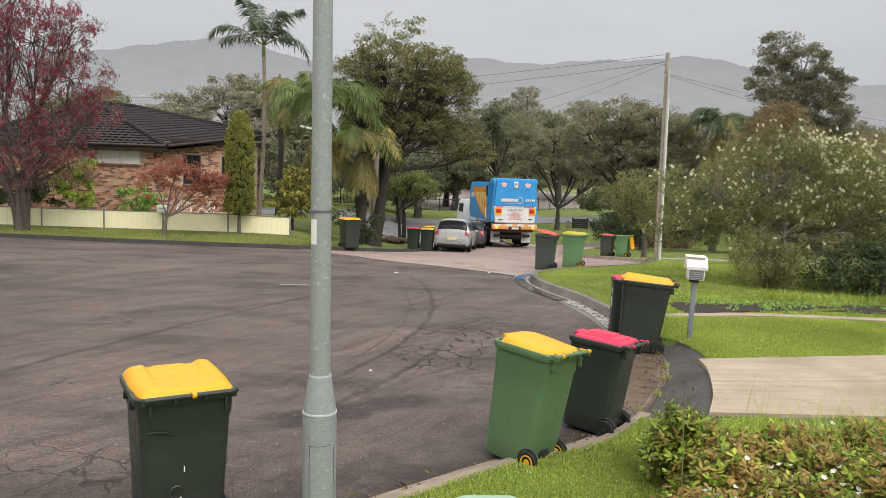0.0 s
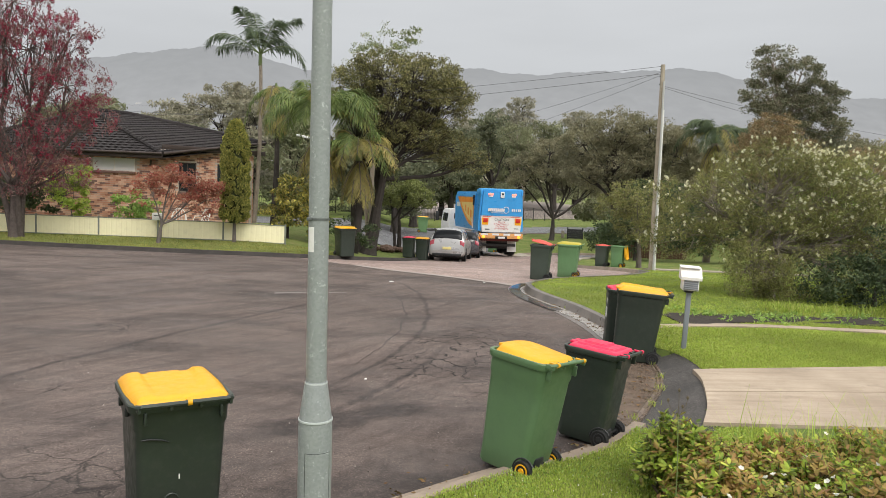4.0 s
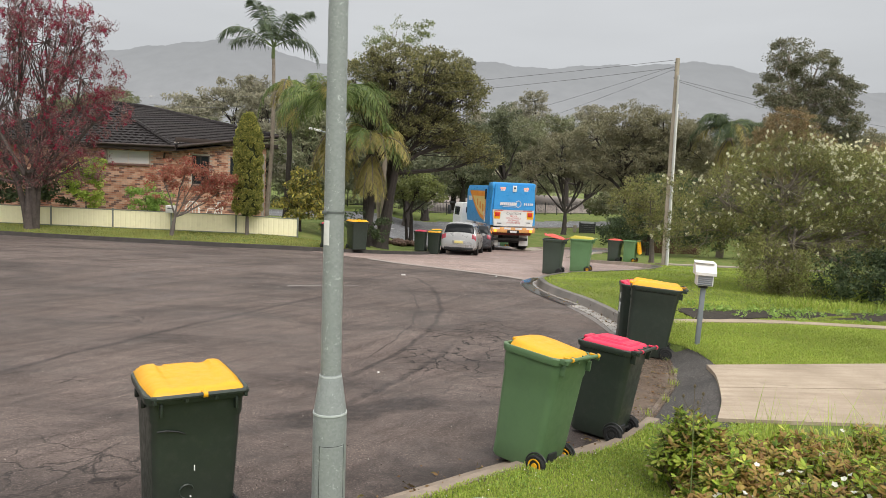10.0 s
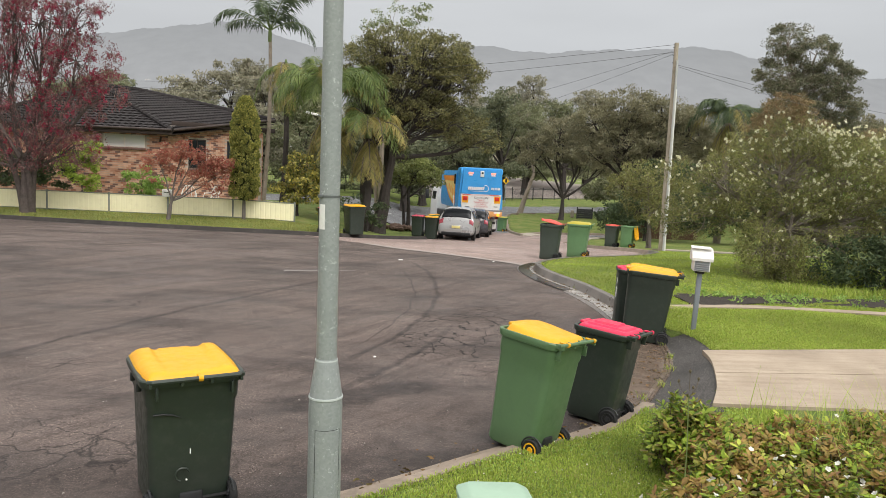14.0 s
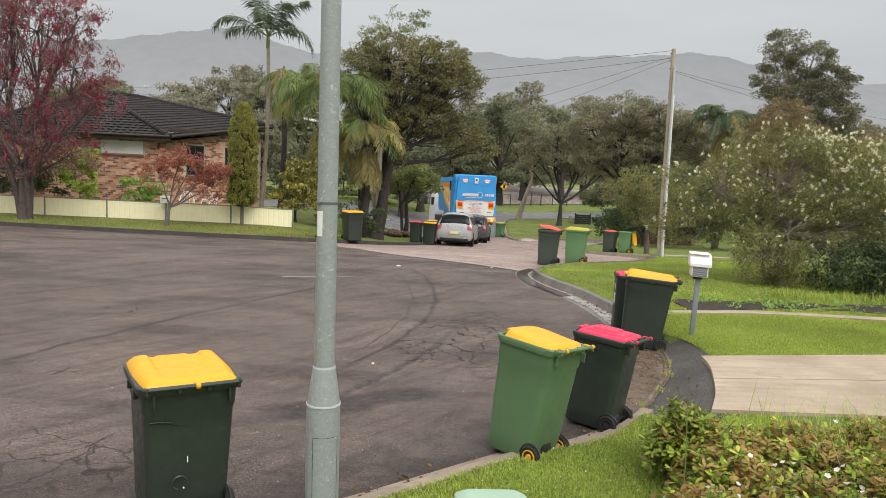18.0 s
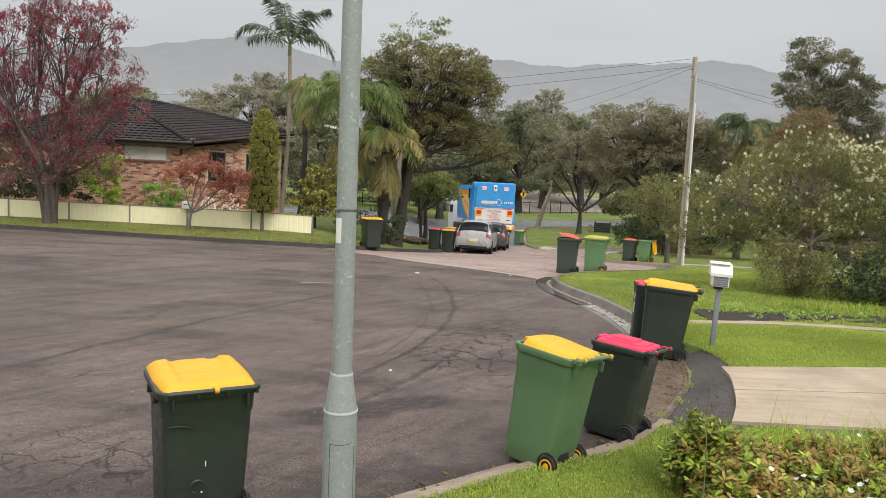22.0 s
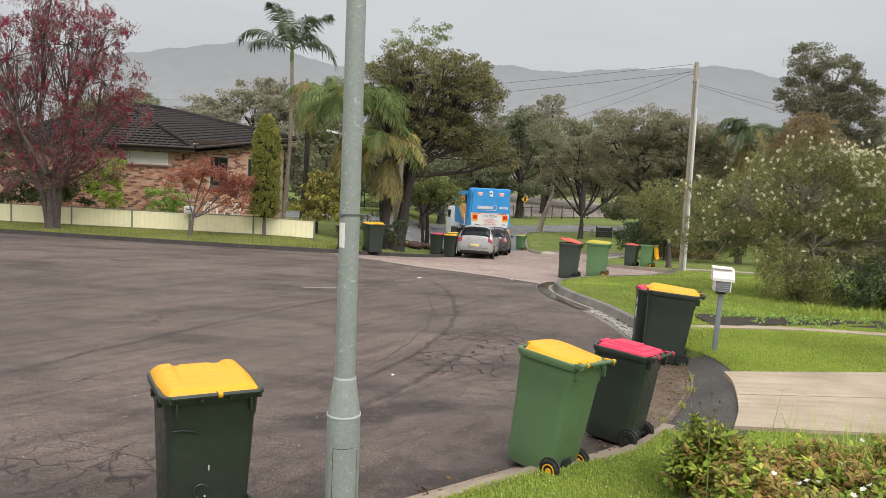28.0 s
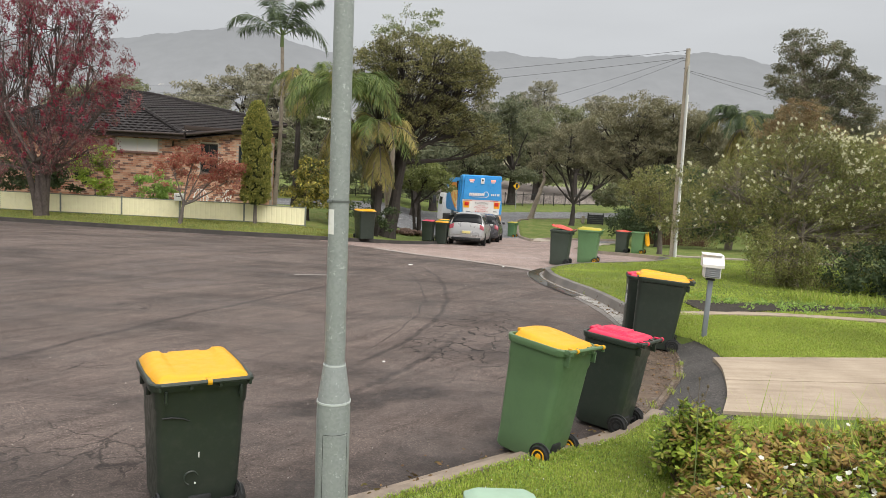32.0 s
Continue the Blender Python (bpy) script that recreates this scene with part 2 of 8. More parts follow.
def asphalt(name, c1, c2, dark, stain=True, cracks=True, marks=()):
    """Aggregate speckle, worn blotches, dark stains, crazing, and turning tyre marks: marks are rings (x, y, radius, width, y0, y1)."""
    a = Mat(name, 0.8, 0, 0.3)
    col = a.mix(a.remap(a.noise(0.35, 5), 0.35, 0.65), c1, c2)
    col = a.mix(a.remap(a.noise(0.9, 6, 0.7, (0.3, 1.5, 1)), 0.42, 0.66, 0, 0.5), col, [v * 0.62 for v in c1])
    col = a.mix(a.remap(a.noise(62, 5, 0.85), 0.53, 0.62, 0, 0.9), col, [v * 2.7 for v in c2])
    col = a.mix(a.remap(a.noise(42, 5, 0.8), 0.49, 0.60, 0, 0.85), col, [v * 0.36 for v in c1])
    col = a.mix(a.remap(a.noise(6, 6, 0.75, (0.6, 1.4, 1)), 0.5, 0.64, 0, 0.45), col, [v * 1.35 for v in c2])
    col = a.mix(a.remap(a.noise(95, 2, 0.5), 0.67, 0.71, 0, 0.9), col, [min(0.6, v * 4.2) for v in c2])
    sep = a.node("ShaderNodeSeparateXYZ")
    a.link(a.co, sep.inputs[0])
    if marks:
        # worn sweeps, drawn out along the way that cars turn
        tilt = a.node("ShaderNodeMapping")
        tilt.vector_type = "TEXTURE"
        tilt.inputs["Rotation"].default_value = (0, 0, radians(54))
        tilt.inputs["Scale"].default_value = (5.0, 0.6, 1)
        warp = a.t.nodes.new("ShaderNodeVectorMath")
        warp.operation = "MULTIPLY_ADD"
        warp.inputs[1].default_value = (0.9, 0.9, 0)
        slow = a.node("ShaderNodeTexNoise", Scale=0.22, Detail=2.0)
        a.link(a.co, slow.inputs["Vector"]).link(slow.outputs["Color"], warp.inputs[0]).link(a.co, warp.inputs[2]).link(warp.outputs[0], tilt.inputs["Vector"])
        for scale, lo, hi, amount, shade in ((1.1, 0.50, 0.63, 0.6, [v * 0.45 for v in c1]), (2.7, 0.52, 0.63, 0.55, [v * 0.42 for v in c1]), (1.9, 0.56, 0.70, 0.5, [v * 1.5 for v in c2])):
            sweep = a.node("ShaderNodeTexNoise", Scale=scale, Detail=6.0, Roughness=0.62)
            a.link(tilt.outputs[0], sweep.inputs["Vector"])
            broken = a.remap(a.noise(9, 5, 0.75), 0.36, 0.6, 0.25, 1)
            col = a.mix(a.maths("MULTIPLY", a.remap(sweep.outputs["Fac"], lo, hi, 0, amount), broken), col, shade)
        wob = a.remap(a.noise(1.3, 5, 0.65), 0.3, 0.7, -0.35, 0.35)
        X, Y = sep.outputs["X"], sep.outputs["Y"]
        off = a.maths("ADD", a.maths("MULTIPLY", X, -0.63), a.maths("MULTIPLY", Y, 0.775))
        edge = a.remap(a.maths("ADD", off, wob), 4.55, 4.95, 0.8, 0)
        px, py = a.maths("ADD", X, 0.9), a.maths("SUBTRACT", Y, 7.15)
        al = a.maths("ADD", a.maths("MULTIPLY", px, 0.85), a.maths("MULTIPLY", py, 0.53))
        ac = a.maths("ADD", a.maths("MULTIPLY", px, -0.53), a.maths("MULTIPLY", py, 0.85))
        spot = a.maths("ADD", a.maths("MULTIPLY", a.maths("MULTIPLY", al, al), 0.35), a.maths("MULTIPLY", a.maths("MULTIPLY", ac, ac), 6.0))
        spot = a.remap(a.maths("ADD", spot, wob), 0.25, 0.6, 0.85, 0)
        worn = a.remap(a.noise(11, 5, 0.75), 0.35, 0.58, 0.5, 1)
        qx, qy = a.maths("ADD", X, 3.2), a.maths("SUBTRACT", Y, 5.0)
        far = a.maths("ADD", a.maths("MULTIPLY", a.maths("MULTIPLY", qx, qx), 0.5), a.maths("MULTIPLY", a.maths("MULTIPLY", qy, qy), 2.5))
        spot = a.maths("MAXIMUM", spot, a.remap(a.maths("ADD", far, wob), 0.2, 1.1, 0.6, 0))
        col = a.mix(a.maths("MULTIPLY", a.maths("MAXIMUM", edge, spot), worn), col, dark)
    if stain:
        wide = a.remap(a.noise(0.16, 4, 0.6, (1, 1.6, 1)), 0.45, 0.62, 0, 0.32)
        col = a.mix(wide, col, dark)
        st = a.remap(a.noise(0.55, 7, 0.65, (0.7, 1.5, 1)), 0.50, 0.66, 0, 0.8)
        st = a.maths("MULTIPLY", st, a.remap(a.noise(14, 4, 0.7), 0.3, 0.6, 0.35, 1))
        col = a.mix(st, col, dark)
    for x, y, rad, wid, y0, y1 in marks:
        dx, dy = a.maths("SUBTRACT", sep.outputs["X"], x), a.maths("SUBTRACT", sep.outputs["Y"], y)
        d = a.maths("SQRT", a.maths("ADD", a.maths("MULTIPLY", dx, dx), a.maths("MULTIPLY", dy, dy)))
        d = a.maths("ADD", d, a.remap(a.noise(1.5, 3), 0, 1, -0.10, 0.10))
        ring = a.remap(a.maths("ABSOLUTE", a.maths("SUBTRACT", d, abs(rad))), wid * 0.3, wid, 0.8, 0)
        here = a.maths("MULTIPLY", a.remap(sep.outputs["Y"], y0, y0 + 1.2), a.remap(sep.outputs["Y"], y1 - 1.2, y1, 1, 0))
        rough_in = a.remap(a.noise(7, 5, 0.7), 0.32, 0.56, 0.3, 1)
        side = a.remap(sep.outputs["X"], x, x + 0.3) if rad > 0 else 1.0
        col = a.mix(a.maths("MULTIPLY", a.maths("MULTIPLY", ring, side), a.maths("MULTIPLY", here, rough_in)), col, dark)
    grit = a.noise(60, 4, 0.8)
    if cracks:
        v = a.node("ShaderNodeTexVoronoi", Scale=2.4)
        v.feature = "DISTANCE_TO_EDGE"
        w = a.node("ShaderNodeTexNoise", Scale=4.0, Detail=5.0)
        a.link(a.co, w.inputs["Vector"])
        add = a.t.nodes.new("ShaderNodeVectorMath")
        add.operation = "MULTIPLY_ADD"
        add.inputs[1].default_value = (0.4, 0.4, 0.0)
        a.link(w.outputs["Color"], add.inputs[0]).link(a.co, add.inputs[2]).link(add.outputs[0], v.inputs["Vector"])
        line = a.remap(v.outputs["Distance"], 0.004, 0.03, 1, 0)
        dx, dy = a.maths("SUBTRACT", sep.outputs["X"], 0.75), a.maths("SUBTRACT", sep.outputs["Y"], 10.0)
        dist = a.maths("ADD", a.maths("MULTIPLY", dx, dx), a.maths("MULTIPLY", a.maths("MULTIPLY", dy, dy), 0.3))
        zone = a.remap(a.maths("ADD", dist, a.remap(a.noise(0.9, 4), 0.3, 0.7, -1.0, 1.0)), 0.7, 2.2, 1, 0)
        ex, ey = a.maths("SUBTRACT", sep.outputs["X"], -2.9), a.maths("SUBTRACT", sep.outputs["Y"], 5.6)
        low = a.maths("ADD", a.maths("MULTIPLY", a.maths("MULTIPLY", ex, ex), 0.35), a.maths("MULTIPLY", a.maths("MULTIPLY", ey, ey), 2.2))
        zone = a.maths("MAXIMUM", zone, a.remap(low, 0.4, 1.2, 0.7, 0))
        zone2 = a.remap(a.noise(0.33, 3), 0.60, 0.66, 0, 0.8)
        crack = a.maths("MULTIPLY", line, a.maths("MAXIMUM", zone, zone2))
        col = a.mix(crack, col, [v * 0.3 for v in dark])
        a.color(col)
        a.bump(a.maths("SUBTRACT", grit, crack), 0.7, 0.006)
    else:
        a.color(col)
        a.bump(grit, 0.6, 0.006)
    a.rough(a.remap(a.noise(0.7, 4), 0.35, 0.65, 0.55, 0.9))
    return a.m


MARKS = [(-12.05, 13.3, 12.0, 0.06, 7.6, 17.8), (-12.5, 12.8, 12.03, 0.022, 8.6, 16.8), (37.5, -7.15, -45.05, 0.07, 7.0, 15.0), (-12.05, 13.3, 12.55, 0.07, 6.6, 11.0)]
M_ROAD = asphalt("court_asphalt", (0.092, 0.069, 0.059), (0.134, 0.103, 0.089), (0.028, 0.022, 0.020), True, True, MARKS)
M_ROAD2 = asphalt("worn_brown_asphalt", (0.25, 0.185, 0.16), (0.33, 0.25, 0.22), (0.16, 0.115, 0.10), True, False)
M_CROSS = asphalt("street_asphalt", (0.12, 0.12, 0.125), (0.16, 0.16, 0.165), (0.09, 0.09, 0.09), True, False)
M_APRON = asphalt("old_dark_asphalt", (0.045, 0.041, 0.038), (0.072, 0.065, 0.06), (0.02, 0.019, 0.018), True, False)
M_CONC = plain("kerb_concrete", (0.245, 0.195, 0.15), 0.8, 0, 0.55, 3, 0.3, 0.4, (0.10, 0.09, 0.08))
M_CONC_DK = plain("stained_kerb_concrete", (0.14, 0.12, 0.105), 0.36, 0, 0.75, 1.3, 0.5, 0.5, (0.035, 0.03, 0.027))
M_GUTTER = plain("muddy_wet_gutter", (0.135, 0.098, 0.074), 0.24, 0, 0.6, 1.6, 0.5, 0.4, (0.05, 0.042, 0.036))
M_PATH = plain("path_concrete", (0.34, 0.295, 0.24), 0.85, 0, 0.2, 2, 0.3, 0.3, (0.25, 0.22, 0.18))


def slab_mat():
    """Broomed concrete: streaks along the drive, brown stains, dark specks."""
    a = Mat("driveway_concrete", 0.85, 0, 0.3)
    col = a.mix(a.remap(a.noise(0.9, 5, 0.65), 0.35, 0.65), (0.30, 0.24, 0.178), (0.43, 0.35, 0.265))
    col = a.mix(a.remap(a.noise(1.6, 6, 0.7, (0.5, 7.0, 1)), 0.45, 0.7, 0, 0.55), col, (0.235, 0.175, 0.125))
    col = a.mix(a.remap(a.noise(2.6, 5, 0.7), 0.55, 0.72, 0, 0.6), col, (0.20, 0.155, 0.118))
    col = a.mix(a.remap(a.noise(70, 4, 0.8), 0.52, 0.66, 0, 0.5), col, (0.20, 0.165, 0.13))
    a.color(col).bump(a.noise(50, 4), 0.4, 0.004)
    return a.m


M_SLAB = slab_mat()


def ground_mat():
    a = Mat("lawn_ground", 0.9, 0, 0.2)
    col = a.mix(a.remap(a.noise(0.8, 5), 0.35, 0.65), (0.105, 0.145, 0.036), (0.175, 0.20, 0.056))
    col = a.mix(a.remap(a.noise(28, 4), 0.4, 0.7, 0, 0.7), col, (0.10, 0.16, 0.025))
    col = a.mix(a.remap(a.noise(1.6, 6, 0.7), 0.5, 0.68, 0, 0.7), col, (0.22, 0.195, 0.08))
    a.color(col).bump(a.noise(60, 4), 0.8, 0.03)
    return a.m


M_LAWN = ground_mat()
M_GRASS = leafy("grass_blades", [(0.215, 0.315, 0.046), (0.335, 0.44, 0.068), (0.46, 0.53, 0.115), (0.28, 0.36, 0.056), (0.43, 0.41, 0.14)], 0.6, 0.25, 0.36)
M_SOIL = plain("dark_mulch", (0.045, 0.038, 0.032), 0.95, 0, 0.5, 8, 0.2, 1.0)
M_GREEN_DK = plain("dark_green_plastic", (0.026, 0.036, 0.027), 0.42, 0, 0.15, 5, 0.45, 0.08, (0.05, 0.055, 0.045))
M_GREEN_PALE = plain("sun_bleached_green_plastic", (0.135, 0.25, 0.115), 0.5, 0, 0.12, 4, 0.4, 0.08, (0.12, 0.2, 0.1))
M_GREEN_GREY = plain("grey_green_plastic", (0.052, 0.066, 0.052), 0.5, 0, 0.15, 4, 0.4, 0.08)
M_GREEN = plain("mid_green_plastic", (0.098, 0.172, 0.08), 0.45, 0, 0.12, 4, 0.45, 0.08, (0.085, 0.145, 0.075))
M_YELLOW = plain("yellow_plastic", (0.74, 0.355, 0.004), 0.42, 0, 0.08, 5, 0.45, 0.05, (0.62, 0.34, 0.02))
M_RED = plain("red_plastic", (0.66, 0.02, 0.075), 0.42, 0, 0.08, 5, 0.45, 0.05, (0.45, 0.05, 0.06))
M_RED2 = plain("sun_faded_red_plastic", (0.55, 0.07, 0.045), 0.5, 0, 0.1, 5, 0.4, 0.05)
M_OLIVE = plain("olive_yellow_plastic", (0.42, 0.35, 0.03), 0.5, 0, 0.1, 5, 0.4, 0.05)
M_BLACK = plain("black_rubber", (0.018, 0.018, 0.018), 0.7, 0, 0.2, 12, 0.3)
M_HUB = plain("yellow_hub_plastic", (0.75, 0.38, 0.01), 0.5)
M_DARKPL = plain("black_plastic", (0.022, 0.023, 0.024), 0.45, 0, 0.2, 8)
M_WHITE = plain("white_paint", (0.78, 0.77, 0.74), 0.45, 0, 0.06, 4, 0.4, 0, (0.55, 0.53, 0.48))


def galv():
    a = Mat("galvanised_steel", 0.5, 0.0, 0.5)
    v = a.node("ShaderNodeTexVoronoi", Scale=70.0)
    a.link(a.co, v.inputs["Vector"])
    bw = a.t.nodes.new("ShaderNodeRGBToBW")
    a.link(v.outputs["Color"], bw.inputs[0])
    col = a.mix(a.remap(bw.outputs[0], 0.2, 0.8), (0.25, 0.272, 0.264), (0.29, 0.308, 0.30))
    col = a.mix(a.remap(a.noise(30, 5, 0.75), 0.60, 0.655, 0, 0.9), col, (0.50, 0.53, 0.52))
    col = a.mix(a.remap(a.noise(3.5, 5), 0.55, 0.75, 0, 0.5), col, (0.15, 0.168, 0.16))
    a.color(col).rough(a.remap(a.noise(10, 3), 0.3, 0.7, 0.38, 0.6))
    a.b.inputs["Metallic"].default_value = 0.05
    return a.m


M_GALV = galv()
M_GLASS_DK = plain("dark_window_glass", (0.02, 0.024, 0.028), 0.08, 0, 0.2, 1.5, 0.6)
M_BARK_GREY = plain("grey_bark", (0.16, 0.135, 0.12), 0.9, 0, 0.4, 5, 0.2, 1.0, (0.05, 0.045, 0.04))
M_BARK_DARK = plain("dark_wet_bark", (0.052, 0.044, 0.039), 0.85, 0, 0.5, 5, 0.25, 1.0)
M_BARK_PALE = plain("pale_gum_bark", (0.30, 0.25, 0.20), 0.85, 0, 0.3, 4, 0.25, 0.8, (0.14, 0.11, 0.09))

# ---- the lie of the land ----
def road_z(x, y):
    a = np.interp(y, [0, 17, 22, 28, 34, 40, 45, 49, 55, 60, 120, 400], [0, 0, -0.17, -0.68, -1.25, -1.52, -1.83, -2.07, -1.85, -1.7, -2.0, -6.0])
    b = np.interp(y, [0, 16, 20, 23, 26, 28.5, 34, 50, 120, 400], [0, 0, -0.1, -0.26, -0.40, -0.36, -0.25, -0.7, -2.0, -6.0])
    return a + (b - a) * (1 - smooth(-7, -2, x))


KERB_NEAR = [(-30, 1.6), (-22, 1.9), (-15, 2.15), (-10, 2.4), (-7, 2.65), (-5, 2.95), (-3, 3.6), (-1.5, 4.35), (-0.65, 4.88), (-0.1, 5.32), (0.7, 5.98), (1.3, 6.32), (1.74, 6.74), (2.1, 7.28)]
KERB_LOW = [(2.1, 7.28), (2.46, 8.0), (2.87, 8.9), (3.1, 9.9), (3.13, 11.0)]
KERB_ISLE = [(3.13, 11.0), (3.05, 12.6), (2.78, 14.2), (2.45, 15.2), (2.2, 16.2), (2.2, 17.2), (2.5, 18.0), (3.1, 18.95), (4.3, 20.0), (5.8, 21.3), (6.75, 23.1), (7.1, 25.2)]
KERB_FAR = [(7.1, 25.2), (7.1, 27.0), (6.75, 28.7), (6.35, 30.0), (6.2, 32.0), (6.3, 34.5), (6.6, 37.0), (7.6, 39.6), (9.6, 44.2), (11.4, 48.4), (10.4, 49.4), (8.2, 48.4), (6.5, 47.2), (5.4, 44.8), (4.6, 42.2), (4.35, 43.6), (4.3, 48.0), (4.6, 54.0), (5.4, 60.0), (9.8, 64.3), (14, 67), (40, 80), (110, 92)]
KERB_LEFT = [(-70, 43.0), (-20, 43.5), (-6, 44.5), (-2.2, 44.0), (-1.2, 41.0), (-0.7, 37.0), (-0.75, 34.5), (-1.3, 31.0), (-2.2, 28.6), (-3.4, 26.7), (-5.0, 25.6), (-7.4, 25.1), (-11.6, 25.5), (-16, 26.1), (-34, 28)]
STREET_FAR = [(110, 104), (40, 91), (15.4, 79.4), (6.6, 72.3), (-3, 64.5), (-20, 58), (-70, 57)]


def rounded(line, step=0.3):
    """A line smoothed by splining through its corners."""
    p = np.array(line, float)
    out = []
    for i in range(len(p) - 1):
        a, b, c, d = p[max(i - 1, 0)], p[i], p[i + 1], p[min(i + 2, len(p) - 1)]
        n = max(2, min(24, int(np.linalg.norm(c - b) / step)))
        for k in range(n):
            t = k / n
            out.append(0.5 * ((2 * b) + (-a + c) * t + (2 * a - 5 * b + 4 * c - d) * t * t + (-a + 3 * b - 3 * c + d) * t ** 3))
    out.append(p[-1])
    return np.array(out)


R_NEAR, R_LOW, R_ISLE, R_FAR, R_LEFT, R_STREET = [rounded(k) for k in (KERB_NEAR, KERB_LOW, KERB_ISLE, KERB_FAR, KERB_LEFT, STREET_FAR)]
OUTLINE = np.concatenate([R_NEAR, R_LOW, R_ISLE, R_FAR, R_STREET, R_LEFT])


def edge_distance(X, Y, poly):
    """Distance from an outline, negative inside."""
    X, Y = np.asarray(X, float), np.asarray(Y, float)
    best = np.full(X.shape, 1e9)
    inside = np.zeros(X.shape, bool)
    n = len(poly)
    for i in range(n):
        ax, ay = poly[i]
        bx, by = poly[(i + 1) % n]
        ex, ey = bx - ax, by - ay
        L = ex * ex + ey * ey + 1e-12
        t = np.clip(((X - ax) * ex + (Y - ay) * ey) / L, 0, 1)
        best = np.minimum(best, (X - ax - t * ex) ** 2 + (Y - ay - t * ey) ** 2)
        if ay != by:
            cross = ((ay > Y) != (by > Y)) & (X < (bx - ax) * (Y - ay) / (by - ay) + ax)
            inside ^= cross
    best = np.sqrt(best)
    return np.where(inside, -best, best)


CROSSOVER = rounded([(1.9, 7.3), (2.46, 8.0), (2.87, 8.9), (3.08, 9.9), (3.1, 10.7), (3.36, 10.3), (3.45, 9.55), (3.30, 8.6), (2.90, 7.68), (2.58, 7.26), (2.2, 7.04)], 0.2)


def verge_z(x, y, d):
    """Height of the verge d metres behind the kerb."""
    z = road_z(x, y) + 0.12 - 0.055 * (1 - smooth(1.6, 2.6, x)) * (1 - smooth(7, 8, y))
    right = smooth(1.0, 3.0, x) * (1 - smooth(16, 22, y))
    z = z + right * 0.015 * np.minimum(d, 3)
    left = (1 - smooth(-4, -2, x)) * smooth(23, 26, y)
    z = z + left * 0.01 * np.minimum(d, 3)
    return z


def terrain(X, Y):
    d = edge_distance(X, Y, OUTLINE)
    c = edge_distance(X, Y, CROSSOVER)
    z = np.where(d > 0.11, verge_z(X, Y, np.maximum(d, 0)), road_z(X, Y) - 0.25)
    z = z + np.where(d > 0.3, 0.012 * np.sin(X * 2.1 + 1.3 * np.sin(Y * 1.7)) + 0.01 * np.sin(Y * 2.9 + X), 0)
    return np.where(c < 0.06, np.minimum(z, road_z(X, Y) - 0.2), z)


OUT_A, OUT_B = OUTLINE, np.roll(OUTLINE, -1, axis=0)
OUT_E = OUT_B - OUT_A
OUT_L = (OUT_E ** 2).sum(1) + 1e-12


def kerb_distance(x, y):
    """edge_distance from OUTLINE for one point."""
    t = np.clip(((x - OUT_A[:, 0]) * OUT_E[:, 0] + (y - OUT_A[:, 1]) * OUT_E[:, 1]) / OUT_L, 0, 1)
    best = math.sqrt(((x - OUT_A[:, 0] - t * OUT_E[:, 0]) ** 2 + (y - OUT_A[:, 1] - t * OUT_E[:, 1]) ** 2).min())
    span = (OUT_A[:, 1] > y) != (OUT_B[:, 1] > y)
    over = x < OUT_E[span, 0] * (y - OUT_A[span, 1]) / OUT_E[span, 1] + OUT_A[span, 0]
    return -best if over.sum() % 2 else best


def verge(x, y):
    d = kerb_distance(x, y)
    return float(verge_z(np.array([x]), np.array([y]), max(d, 0.0))[0]) if d > 0 else float(road_z(x, y))


def steps(a, b, fine, grow):
    out, s = [a], fine
    while out[-1] < b:
        out.append(out[-1] + s)
        s *= grow
    return np.array(out)


g_x = np.concatenate([-steps(9.0, 900, 0.4, 1.09)[::-1], np.arange(-8.8, 12.0, 0.2), steps(12.0, 900, 0.4, 1.09)])
g_y = np.concatenate([-steps(0.4, 60, 0.5, 1.2)[::-1], np.arange(0, 32, 0.2), steps(32, 1500, 0.3, 1.045)])
ground = sheet("ground", g_x, g_y, terrain, M_LAWN)
tagged(ground, "mown green lawn and verge, worn in patches", "ground", kind="structure")


def road_part(name, xs, ys, material, test, lift=0.0):
    def keep(X, Y):
        return (edge_distance(X, Y, OUTLINE) < 0.03) & test(X, Y)
    return sheet(name, xs, ys, lambda X, Y: road_z(X, Y) + lift, material, keep)


road = road_part("road_court", np.arange(-34, 14, 0.3), np.arange(1.8, 29, 0.3), M_ROAD, lambda X, Y: (Y < 24.6) | (X < -3))
tagged(road, "wet-stained grey brown asphalt of a turning court", "road", kind="structure")


